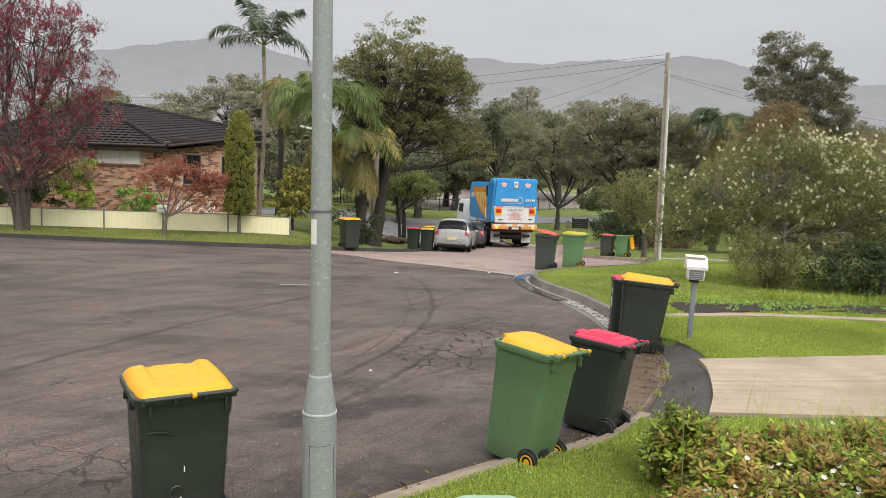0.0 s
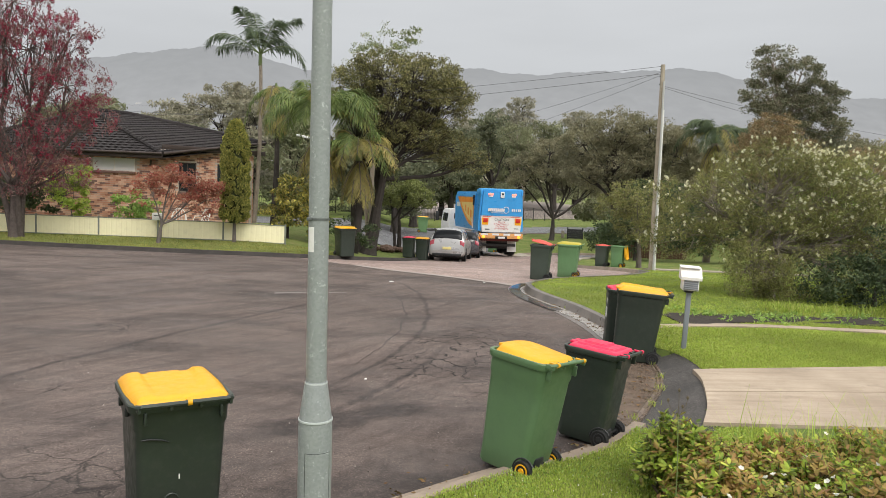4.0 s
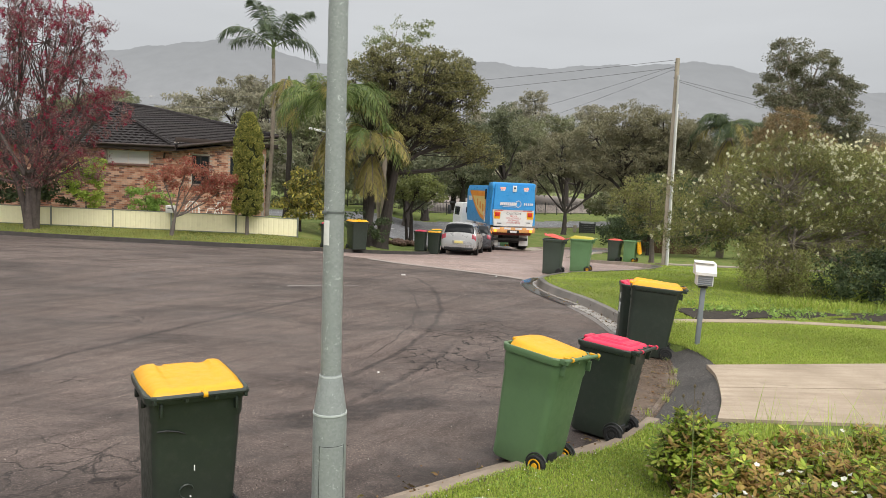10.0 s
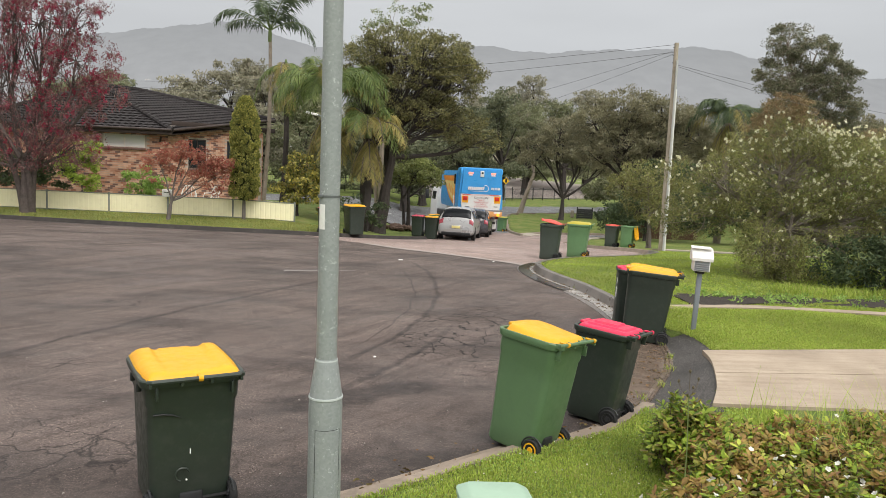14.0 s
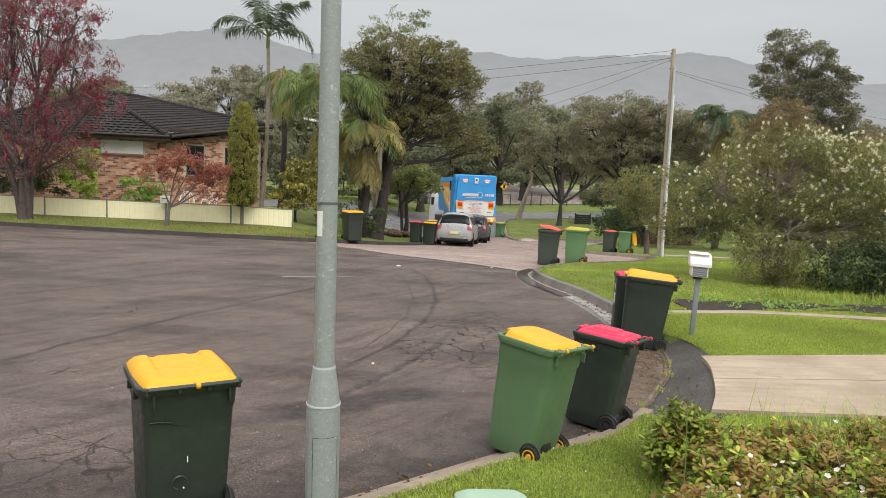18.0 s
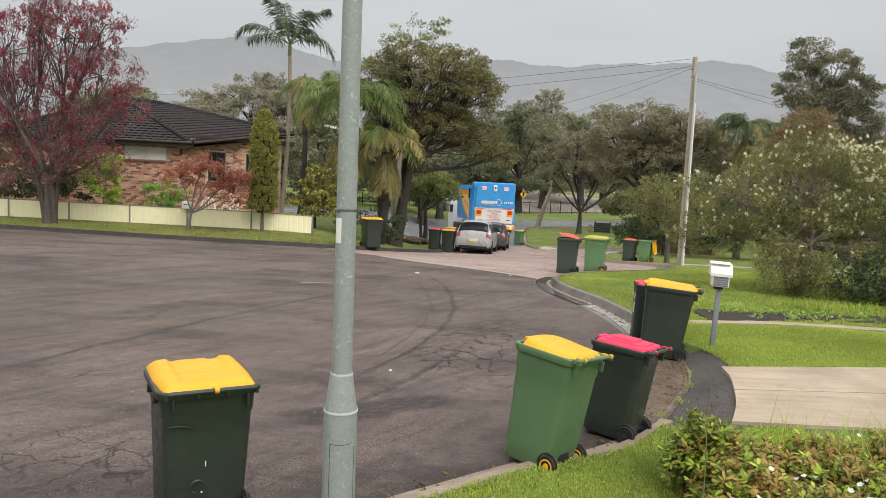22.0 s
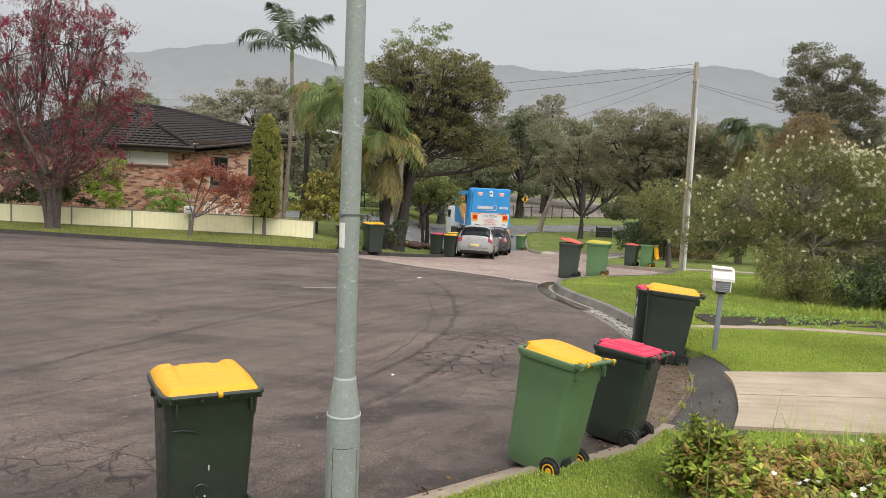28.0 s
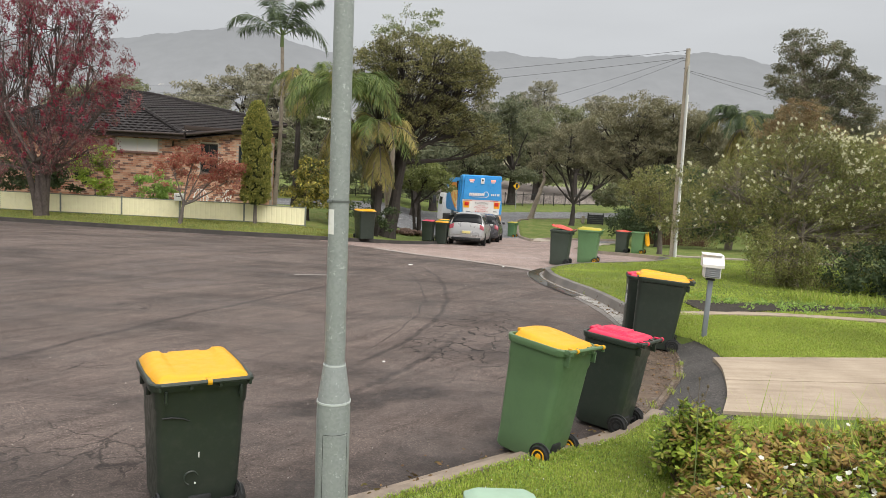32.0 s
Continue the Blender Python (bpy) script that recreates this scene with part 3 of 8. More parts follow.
def neck_road():
    """The brown road: its near edge follows the old joint with the court."""
    xs = np.arange(-6, 14.01, 0.25)
    near = np.interp(xs, [-6, -5, -4, -3, -2.3, -1.4, -0.5, 0.5, 1.44, 2.3, 3.0, 4, 14], [26.0, 25.7, 24.8, 23.0, 21.9, 20.9, 20.2, 19.4, 18.5, 17.4, 16.4, 15, 15])
    near = near + 0.05 * np.sin(xs * 5.0) + 0.03 * np.sin(xs * 11.0)
    far = 47 + 0.9 * xs
    t = np.linspace(0, 1, 110)[:, None]
    X = np.repeat(xs[None], 110, 0)
    Y = near[None] + (far - near)[None] * t
    K = edge_distance(X, Y, OUTLINE) < 0.03
    v = np.stack([X, Y, road_z(X, Y) + 0.006], -1).reshape(-1, 3)
    C = K[:-1, :-1] | K[1:, :-1] | K[:-1, 1:] | K[1:, 1:]
    J, I = np.nonzero(C)
    p = J * len(xs) + I
    me = bpy.data.meshes.new("road_neck")
    me.from_pydata(v.tolist(), [], np.stack([p, p + 1, p + 1 + len(xs), p + len(xs)], -1).tolist())
    me.polygons.foreach_set("use_smooth", np.ones(len(p), bool))
    me.materials.append(M_ROAD2)
    return new("road_neck", me)


neck = neck_road()
tagged(neck, "worn reddish brown asphalt road", "road", kind="structure")
street = road_part("road_street", np.arange(-70, 110, 1.0), np.arange(40, 100, 1.0), M_CROSS, lambda X, Y: (Y > 44 + 0.9 * X) | (X < -3) & (Y > 42) | (X > 8), 0.012)
tagged(street, "grey asphalt street crossing beyond the trees", "road", kind="structure")
patch = sheet("crossover", np.arange(1.5, 4.2, 0.12), np.arange(6.5, 11.2, 0.12),
              lambda X, Y: road_z(X, Y) - 0.002 + 0.132 * smooth(0.0, 0.6, edge_distance(X, Y, OUTLINE)), M_APRON,
              lambda X, Y: edge_distance(X, Y, CROSSOVER) < 0.32)
tagged(patch, "dark old asphalt driveway crossover with weeds along its edge", "crossover", kind="structure")


def kerb(name, line, label, high=0.125, gutter=0.34, top=0.15, material=None):
    s = Shape()
    p = np.array(line)
    rows = []
    prof = [(-gutter, -0.06), (-gutter, 0.004), (-0.04, 0.004), (-0.02, 0.02), (0.015, high - 0.015), (0.03, high), (top, high + 0.004), (top + 0.02, high - 0.15)]
    for i in range(len(p)):
        d = p[min(i + 1, len(p) - 1)] - p[max(i - 1, 0)]
        d = d / np.linalg.norm(d)
        nrm = np.array([d[1], -d[0]])
        z = float(road_z(p[i][0], p[i][1]))
        rows.append([Vector((p[i][0] + nrm[0] * u, p[i][1] + nrm[1] * u, z + w)) for u, w in prof])
    s.rings(rows, True, True)
    return tagged(part(name, s, material or M_CONC), label, "kerb", kind="structure")


kerb("kerb_near", R_NEAR, "weathered low concrete kerb and gutter", 0.07, 0.13, 0.15)
kerb("kerb_low", R_LOW, "muddy concrete gutter laid flush at a driveway", 0.02, 0.6, 0.06, M_GUTTER)
kerb("kerb_isle", R_ISLE, "dark stained concrete kerb with a wet gutter", 0.14, 0.40, 0.15, M_CONC_DK)
kerb("kerb_far", R_FAR, "grey concrete kerb")
kerb("kerb_left", R_LEFT, "dark concrete kerb below a grass verge", 0.13, 0.2, 0.15, plain("near_black_kerb", (0.035, 0.03, 0.027), 0.8, 0, 0.5, 2, 0.3, 0.4, (0.10, 0.085, 0.07)))


def slab(name, quad, label, material, thick=0.1, lift=0.02, nu=8, nv=8):
    q = [Vector((x, y, 0)) for x, y in quad]
    s = Shape()

    def top(u, v):
        p = (q[0] * (1 - u) + q[1] * u) * (1 - v) + (q[3] * (1 - u) + q[2] * u) * v
        p.z = verge(p.x, p.y) + lift
        return p
    s.grid(top, nu, nv)
    g = bmesh.ops.extrude_face_region(s.bm, geom=list(s.bm.faces))
    for v in g["geom"]:
        if isinstance(v, bmesh.types.BMVert):
            v.co.z -= thick
    return part(name, s, material, None, "", False, 30)


def concrete_drive():
    """A drive of two slabs with an open joint, its street end cut round."""
    root = tagged(new("driveway"), "pale concrete driveway with a joint along it", "driveway", kind="structure")
    edge = rounded([(2.74, 7.02), (3.00, 7.62), (3.22, 8.3), (3.35, 8.8), (3.40, 9.22)], 0.1)
    for v0, v1 in ((0.0, 0.52), (0.53, 1.0)):
        s = Shape()

        def top(u, v):
            v = v0 + (v1 - v0) * v
            k = v * (len(edge) - 1)
            i = min(int(k), len(edge) - 2)
            a = edge[i] + (edge[i + 1] - edge[i]) * (k - i)
            b = (11.0, 6.9 + 3.45 * v)
            x, y = a[0] + (b[0] - a[0]) * u * u, a[1] + (b[1] - a[1]) * u * u
            return Vector((x, y, verge(x, y) + 0.034))
        s.grid(top, 14, 12)
        g = bmesh.ops.extrude_face_region(s.bm, geom=list(s.bm.faces))
        for q in g["geom"]:
            if isinstance(q, bmesh.types.BMVert):
                q.co.z -= 0.1
        part("slab", s, M_SLAB, root, "", False, 30)


concrete_drive()


def long_patch(name, line, half, label, category, material, lift=0.03, thick=0.05):
    """A strip laid along a line on the verge."""
    p = rounded(line, 0.25)
    rows = []
    for i in range(len(p)):
        d = p[min(i + 1, len(p) - 1)] - p[max(i - 1, 0)]
        d = d / np.linalg.norm(d)
        nr = np.array([-d[1], d[0]])
        h = half * (1 + 0.25 * math.sin(i * 0.9) * (half > 0.2))
        a, b = p[i] - nr * h, p[i] + nr * h
        za, zb = verge(*a) + lift, verge(*b) + lift
        rows.append([Vector((*a, za - thick)), Vector((*a, za)), Vector((*((a + b) / 2), (za + zb) / 2 + 0.02 * (half > 0.2))), Vector((*b, zb)), Vector((*b, zb - thick))])
    return tagged(part(name, Shape().rings(rows), material), label, category, kind="structure")


long_patch("garden_edging", [(3.75, 12.2), (5.2, 12.5), (7.4, 12.4), (12, 12.3)], 0.13, "pale concrete garden edging strip in grass", "edging", M_SLAB, 0.016)
long_patch("mulch_bed", [(4.3, 13.0), (6.2, 13.25), (8.0, 13.35), (12.5, 13.3)], 0.45, "dark mulch bed with sprouting weeds", "garden bed", M_SOIL, 0.015)
long_patch("footpath", [(6.3, 36.4), (7.6, 38.9), (9.9, 43.6)], 0.3, "pale concrete path beside a far driveway", "path", M_PATH)
long_patch("footpath_far", [(4.75, 42.0), (5.55, 44.4), (6.9, 46.7)], 0.3, "pale concrete edge strip below the far lawn", "path", M_PATH)
long_patch("road_joint", [(-2.3, 21.85), (-1.2, 20.72), (0.2, 19.63), (1.44, 18.48), (2.1, 17.7)], 0.11, "pale worn joint between two asphalt surfaces", "road", plain("worn_joint", (0.30, 0.26, 0.235), 0.8, 0, 0.3, 5, 0.3, 0.3, (0.2, 0.16, 0.14)), 0.013, 0.005)
def gutter_pan():
    """The pale worn pan of the gutter along the corner kerb."""
    p = R_ISLE[:-4]
    d = np.gradient(p, axis=0)
    d = d / np.linalg.norm(d, axis=1)[:, None]
    side = np.stack([-d[:, 1], d[:, 0]], 1)
    rows = []
    for k in range(len(p)):
        a, b = p[k] + side[k] * 0.07, p[k] + side[k] * (0.30 + 0.03 * math.sin(k * 0.7))
        z = float(road_z(*p[k]))
        rows.append([Vector((*a, z)), Vector((*a, z + 0.011)), Vector((*b, z + 0.012)), Vector((*b, z))])
    return tagged(part("gutter_pan", Shape().rings(rows), plain("pale_wet_concrete", (0.27, 0.25, 0.225), 0.3, 0, 0.7, 1.6, 0.5, 0.5, (0.06, 0.052, 0.045))), "pale worn concrete gutter, wet and silted", "gutter", kind="structure")


gutter_pan()
M_WET = plain("standing_water", (0.05, 0.043, 0.038), 0.1, 0, 0.5, 3, 0.6)
long_patch("gutter_water", [(2.5, 14.2), (2.1, 15.4), (1.92, 16.5), (2.0, 17.4), (2.35, 18.3)], 0.13, "shallow rain water standing in the gutter", "puddle", M_WET, 0.017, 0.004)
long_patch("side_path", [(8.0, 27.2), (10.0, 27.4), (14.0, 27.6)], 0.5, "grey concrete drive across far grass", "path", M_PATH)

# ---- plants ----
rng = np.random.default_rng(7)


def unit(v):
    return v / (np.linalg.norm(v, axis=-1, keepdims=True) + 1e-9)


def leaves(centres, length, width, droop=0.0, rng=rng, dirs=None, fold=0.0):
    """A diamond leaf at every centre: four corners each."""
    n = len(centres)
    d = unit(rng.normal(size=(n, 3))) if dirs is None else dirs
    d[:, 2] -= droop
    d = unit(d)
    side = unit(np.cross(d, rng.normal(size=(n, 3))))
    L = length * rng.uniform(0.65, 1.3, (n, 1))
    W = width * rng.uniform(0.7, 1.2, (n, 1))
    a = centres - d * L / 2
    c = centres + d * L / 2
    mid = centres + d * L * 0.02
    return np.stack([a, mid + side * W / 2, c, mid - side * W / 2], 1).reshape(-1, 3)


def ball(n, c, r, rng=rng, shell=0.55):
    """Points in an ellipsoid, denser to its skin."""
    d = unit(rng.normal(size=(n, 3)))
    k = rng.uniform(shell ** 3, 1, (n, 1)) ** (1 / 3)
    return np.asarray(c) + d * k * np.asarray(r)


def bent(a, b, sag, n=6, rng=rng):
    a, b = np.array(a, float), np.array(b, float)
    side = rng.normal(size=3) * sag * np.linalg.norm(b - a)
    t = np.linspace(0, 1, n)[:, None]
    wob = rng.normal(size=(n, 3)) * sag * 0.25 * np.linalg.norm(b - a) * (t * (1 - t) * 2)
    return a + (b - a) * t + side * t * (1 - t) * 2 + wob


def tree(name, label, base, fork, blobs, bark, leaf, trunk_r=0.2, clumps=40, per=40, leaf_size=(0.16, 0.05), clump_r=0.35,
         droop=0.15, seed=1, lean=None, category="tree", stems=1, twig=True, flat=0.6, extra=None, limb=0.24, shell=0.45, group="", dense=1.9):
    """Trunk from base to fork, limbs to every blob (centre, radii), twigs and leaf clumps in the blobs."""
    r = np.random.default_rng(seed)
    root = thing(name, label, category, group)
    base = np.array(base, float)
    wood = Shape()
    s_tr = Shape()
    forks = []
    for k in range(stems):
        ang = 2 * math.pi * k / stems + seed
        off = np.array([math.cos(ang), math.sin(ang) * 0.6, 0]) * (stems > 1)
        top = np.array(fork, float) + off * 2.2 * trunk_r + r.normal(size=3) * np.array([0.1, 0.1, 0.1]) * (stems > 1)
        foot = base + off * trunk_r * 1.1 - np.array([0, 0, 0.15])
        pts = bent(foot, top, 0.045, 7, r)
        rad = np.linspace(trunk_r * (1.25 if k == 0 else 0.8), trunk_r * 0.62, 7)
        rad[0] *= 1.3
        s_tr.tube(pts, rad, 9)
        forks.append(top)
    out = []
    n_b = len(blobs)
    for bi, (c, rad) in enumerate(blobs):
        c, rad = np.array(c, float), np.array(rad if hasattr(rad, "__len__") else (rad, rad, rad * 0.75), float)
        f = forks[bi % len(forks)]
        lim = bent(f, c, 0.10, 6, r)
        r0 = trunk_r * limb * (0.8 + 0.5 * np.linalg.norm(rad) / 2.5)
        r0 = min(r0, trunk_r * 0.6)
        wood.tube(lim, np.linspace(r0, r0 * 0.35, 6), 6)
        vol = (rad[0] * rad[1] * rad[2]) ** (1 / 3)
        k = max(16, int(clumps * 1.3 * vol ** 2 / 1.5))
        cc = ball(k, c, rad, r, shell)
        for j in range(k):
            if twig and j % 2 == 0:
                st = lim[r.integers(2, 6)]
                wood.tube(bent(st, cc[j], 0.12, 4, r), np.linspace(r0 * 0.25, r0 * 0.05, 4), 4, False)
            m = max(3, int(per * dense * r.uniform(0.5, 1.4)))
            cr = clump_r * r.uniform(0.6, 1.3)
            out.append(ball(m, cc[j], (cr, cr, cr * flat), r, 0.2))
    pts = np.concatenate(out)
    part("trunk", s_tr, bark, root)
    tagged(part("branchwork", wood, bark, root), kind="stuff")
    tagged(soup("crown", leaves(pts, leaf_size[0], leaf_size[1], droop, r), 4, leaf, root), kind="stuff")
    if extra:
        extra(root, pts, r)
    return root


L_GUM = leafy("gum_leaves", [(0.116, 0.151, 0.066), (0.180, 0.216, 0.092), (0.280, 0.317, 0.129), (0.329, 0.333, 0.165)])
# gum leaves paled and greyed: distance haze painted into the leaf colour
L_GUM_HAZY = leafy("haze_paled_gum_leaves", [(0.22, 0.215, 0.15), (0.30, 0.29, 0.205), (0.385, 0.36, 0.26), (0.27, 0.24, 0.18)])
L_OLIVE = leafy("olive_leaves", [(0.14, 0.17, 0.06), (0.20, 0.23, 0.08), (0.27, 0.285, 0.105), (0.16, 0.185, 0.07)])
L_PAPER = leafy("paperbark_leaves", [(0.085, 0.088, 0.042), (0.135, 0.132, 0.058), (0.20, 0.185, 0.085), (0.31, 0.30, 0.11), (0.12, 0.105, 0.062)])
L_BROWN = leafy("bronze_leaves", [(0.244, 0.167, 0.100), (0.333, 0.222, 0.122), (0.200, 0.167, 0.089), (0.266, 0.222, 0.111)])
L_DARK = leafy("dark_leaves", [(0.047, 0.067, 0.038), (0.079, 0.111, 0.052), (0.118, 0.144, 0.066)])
L_GREEN = leafy("fresh_leaves", [(0.195, 0.306, 0.070), (0.279, 0.418, 0.099), (0.391, 0.529, 0.139)])
L_LIME = leafy("lime_leaves", [(0.234, 0.332, 0.059), (0.389, 0.507, 0.098), (0.585, 0.643, 0.156)])
L_PINE = leafy("dark_pine_leaves", [(0.115, 0.125, 0.075), (0.175, 0.18, 0.11), (0.245, 0.24, 0.155), (0.215, 0.175, 0.125)])
L_CYPRESS = leafy("golden_cypress_leaves", [(0.13, 0.16, 0.05), (0.26, 0.28, 0.08), (0.18, 0.205, 0.06), (0.52, 0.48, 0.13), (0.64, 0.57, 0.18)])
L_PALM_DK = leafy("dark_palm_leaflets", [(0.06, 0.085, 0.045), (0.085, 0.115, 0.06), (0.12, 0.15, 0.08)])
L_MAPLE = leafy("russet_leaves", [(0.40, 0.10, 0.075), (0.46, 0.17, 0.11), (0.33, 0.15, 0.095), (0.42, 0.24, 0.16), (0.36, 0.06, 0.06), (0.28, 0.17, 0.10)])
L_REDBOT = leafy("reddish_brown_leaves", [(0.185, 0.078, 0.078), (0.25, 0.085, 0.095), (0.205, 0.135, 0.118), (0.28, 0.205, 0.175), (0.22, 0.055, 0.072), (0.15, 0.115, 0.098)])
L_REDFLOWER = leafy("crimson_bottlebrush", [(0.30, 0.03, 0.065), (0.38, 0.045, 0.085), (0.22, 0.03, 0.05)])
L_CREAM = leafy("cream_flowers", [(0.74, 0.71, 0.50), (0.80, 0.78, 0.62), (0.64, 0.62, 0.38)])
L_BUSH = leafy("grey_green_narrow_leaves", [(0.15, 0.17, 0.06), (0.225, 0.24, 0.078), (0.35, 0.345, 0.12), (0.215, 0.18, 0.10), (0.125, 0.14, 0.06), (0.29, 0.285, 0.10)])
L_CROTON = leafy("yellow_green_croton_leaves", [(0.09, 0.12, 0.04), (0.16, 0.18, 0.055), (0.62, 0.52, 0.11), (0.12, 0.135, 0.05), (0.42, 0.37, 0.10), (0.25, 0.19, 0.08)])
L_PALM = leafy("palm_leaflets", [(0.105, 0.16, 0.05), (0.165, 0.225, 0.068), (0.27, 0.315, 0.11), (0.085, 0.125, 0.052)])
L_PALM_DRY = leafy("yellowing_palm_leaflets", [(0.29, 0.27, 0.085), (0.44, 0.36, 0.13), (0.20, 0.215, 0.07), (0.33, 0.24, 0.12)])
L_HEDGE = leafy("shrub_leaves", [(0.07, 0.12, 0.016), (0.15, 0.235, 0.026), (0.32, 0.42, 0.05), (0.21, 0.29, 0.036), (0.50, 0.54, 0.09), (0.24, 0.19, 0.07), (0.10, 0.155, 0.024)], 0.45, 0.2)
# leaves of the distant trees, lightened in colour to imitate haze
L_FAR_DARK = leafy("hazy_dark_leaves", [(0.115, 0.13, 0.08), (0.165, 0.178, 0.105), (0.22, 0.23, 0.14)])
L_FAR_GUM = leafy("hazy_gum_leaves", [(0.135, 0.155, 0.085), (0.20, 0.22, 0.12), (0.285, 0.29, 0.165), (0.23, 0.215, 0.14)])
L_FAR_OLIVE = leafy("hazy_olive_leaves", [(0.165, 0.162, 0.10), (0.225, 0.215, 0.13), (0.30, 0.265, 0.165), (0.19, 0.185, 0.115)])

# ---- wheelie bins ----
def rr(w, d, r, n=4, cy=0.0, cut=0.0):
    """A rounded rectangle, w across x, d along y."""
    out = []
    for sx, sy, a0 in ((1, 1, 0), (-1, 1, 90), (-1, -1, 180), (1, -1, 270)):
        for k in range(n + 1):
            a = radians(a0 + 90 * k / n)
            out.append((sx * (w / 2 - r) + r * math.cos(a), cy + sy * (d / 2 - r) + r * math.sin(a)))
    return out


def wheelie_bin(label, body_m, lid_m, hub_m, at, w=0.56, d=0.66, h=0.98, lid="ribbed", lid_open=0.0, mark="", group="wheelie bins", lod=1):
    """Front to +y, handle and wheels to -y; base at z = 0."""
    root = thing("wheelie_bin", label, "bin", group, at)
    n = 5 if lod else 3
    s = Shape()
    rows = []
    for fz, fw, fd, cy in ((0.02, 0.74, 0.70, 0.030), (0.045, 0.785, 0.745, 0.030), (0.19, 0.80, 0.775, 0.018), (0.6, 0.85, 0.85, 0.008),
                           (0.775, 0.87, 0.875, 0.004), (0.80, 0.90, 0.90, 0.003), (0.95, 0.92, 0.915, 0.0)):
        rows.append([Vector((x, y, fz * h)) for x, y in rr(w * fw, d * fd, 0.052 + 0.018 * fz, n, cy * d * 2)])
    s.rings(rows)
    part("body", s, body_m, root, "", False, 28)
    s = Shape()
    rows = []
    for z, k in ((0.912, 0.925), (0.918, 0.99), (0.94, 1.005), (0.966, 1.015), (0.974, 1.0), (0.974, 0.93), (0.94, 0.92)):
        rows.append([Vector((x, y, z * h)) for x, y in rr(w * k, d * k * 0.97, 0.085, n + 2, 0.0)])
    s.rings(rows, True, False)
    part("rim", s, body_m, root)
    # handle at the back, on brackets
    s = Shape()
    y0, y1 = -d / 2 + 0.03, -d / 2 - 0.055
    s.tube([(-w * 0.45, y1 + 0.03, h * 0.975), (-w * 0.42, y1, h * 0.985), (w * 0.42, y1, h * 0.985), (w * 0.45, y1 + 0.03, h * 0.975)], 0.0155, 8)
    for sx in (-0.43, -0.14, 0.14, 0.43):
        s.box((sx * w, (y0 + y1) / 2, h * 0.962), (0.02, 0.085, 0.04), 0.004)
    part("handle", s, body_m, root)
    # hanging webs under the rim
    for sx in (-1, 1):
        part("back_rib", Shape().box((sx * w * 0.36, -d * 0.475, h * 0.885), (0.016, 0.05, h * 0.085), 0.004), body_m, root)
        if mark == "scratch":
            for sy in (-0.2, 0.16):
                part("rim_web", Shape().box((sx * w * 0.478, sy * d, h * 0.885), (0.03, 0.03, h * 0.06), 0.005), M_DARKPL, root)
        if mark == "scratch" and sx < 0:
            # thin black tube drawn in place of the shadow below the arched shoulder
            brow = [(sx * w * q, -d * 0.428 - 0.004, h * (0.735 + p)) for q, p in ((0.12, -0.035), (0.2, -0.012), (0.30, 0.0), (0.385, 0.0))]
            part("shoulder", Shape().tube(brow, [0.002, 0.005, 0.007, 0.005], 6), M_DARKPL, root)
    if mark == "scratch":
        part("emblem", Shape().tube([(-w * 0.1 + 0.045 * math.cos(a), -d * 0.408, h * 0.3 + 0.045 * math.sin(a)) for a in np.linspace(0.3, 4.4, 12)], 0.006, 5), body_m, root, "moulded maker's ring, illegible")
        part("rivet", Shape().lathe([(0.006, 0), (0.006, 0.006)], 8, Matrix.Translation((-w * 0.06, -d * 0.40, h * 0.26)) @ Matrix.Rotation(radians(90), 4, "X")), M_WHITE, root)
    part("base_notch", Shape().box((0, -d * 0.325, h * 0.085), (w * 0.24, 0.05, h * 0.14), 0.02), M_DARKPL, root)
    # lid
    s = Shape()
    W, D, corner = {"ribbed": (0.96, 0.97, 0.05), "domed": (0.93, 0.96, 0.30), "flat": (0.90, 0.89, 0.14)}[lid]
    W, D = W * w, D * d

    def top(u, v):
        a, b = 2 * u - 1, 2 * v - 1
        x = a * math.sqrt(1 - corner * b * b) * W / 2 * (0.94 + 0.06 * min(1, v * 2.2) if lid == "ribbed" else 1.0)
        y = b * math.sqrt(1 - corner * a * a) * D / 2 - 0.012
        edge = min(u, 1 - u, v, 1 - v)
        e = min(1, edge / 0.085)
        z = h * 0.978 + (0.020 if lid == "domed" else 0.034) * e * (2 - e)
        if lid == "ribbed":
            k = abs(u - 0.5)
            ridge = float(smooth(0.25, 0.30, k)) * (1 - 0.55 * float(smooth(0.36, 0.47, k)))
            z += ridge * (0.008 + 0.017 * float(smooth(0.15, 0.85, v))) * e
            z -= 0.004 * (k < 0.17 and 0.45 < v < 0.68)
        elif lid == "domed":
            z += 0.020 * math.cos(a * 1.35) * e + 0.022 * float(smooth(0.2, 0.9, v)) * e - 0.010
        else:
            z += (0.016 * (0.17 < u < 0.83 and 0.12 < v < 0.88) + 0.018 * (0.28 < u < 0.72 and 0.3 < v < 0.8)) * e - 0.016 * e
        return Vector((x, y, z))
    m = 30 if lod else 10
    s.grid(top, m, m)
    g = bmesh.ops.extrude_edge_only(s.bm, edges=[e for e in s.bm.edges if e.is_boundary])
    for v in g["geom"]:
        if isinstance(v, bmesh.types.BMVert):
            v.co.z = h * 0.964
            v.co.x *= 1.012
            v.co.y = (v.co.y + 0.012) * 1.012 - 0.012
    s.box((0, D / 2 - 0.005, h * 0.985), (w * 0.34, 0.05, 0.03), 0.01)
    if lid_open:
        bmesh.ops.rotate(s.bm, verts=s.bm.verts, cent=(0, -d / 2, h), matrix=Matrix.Rotation(radians(-lid_open), 3, "X"))
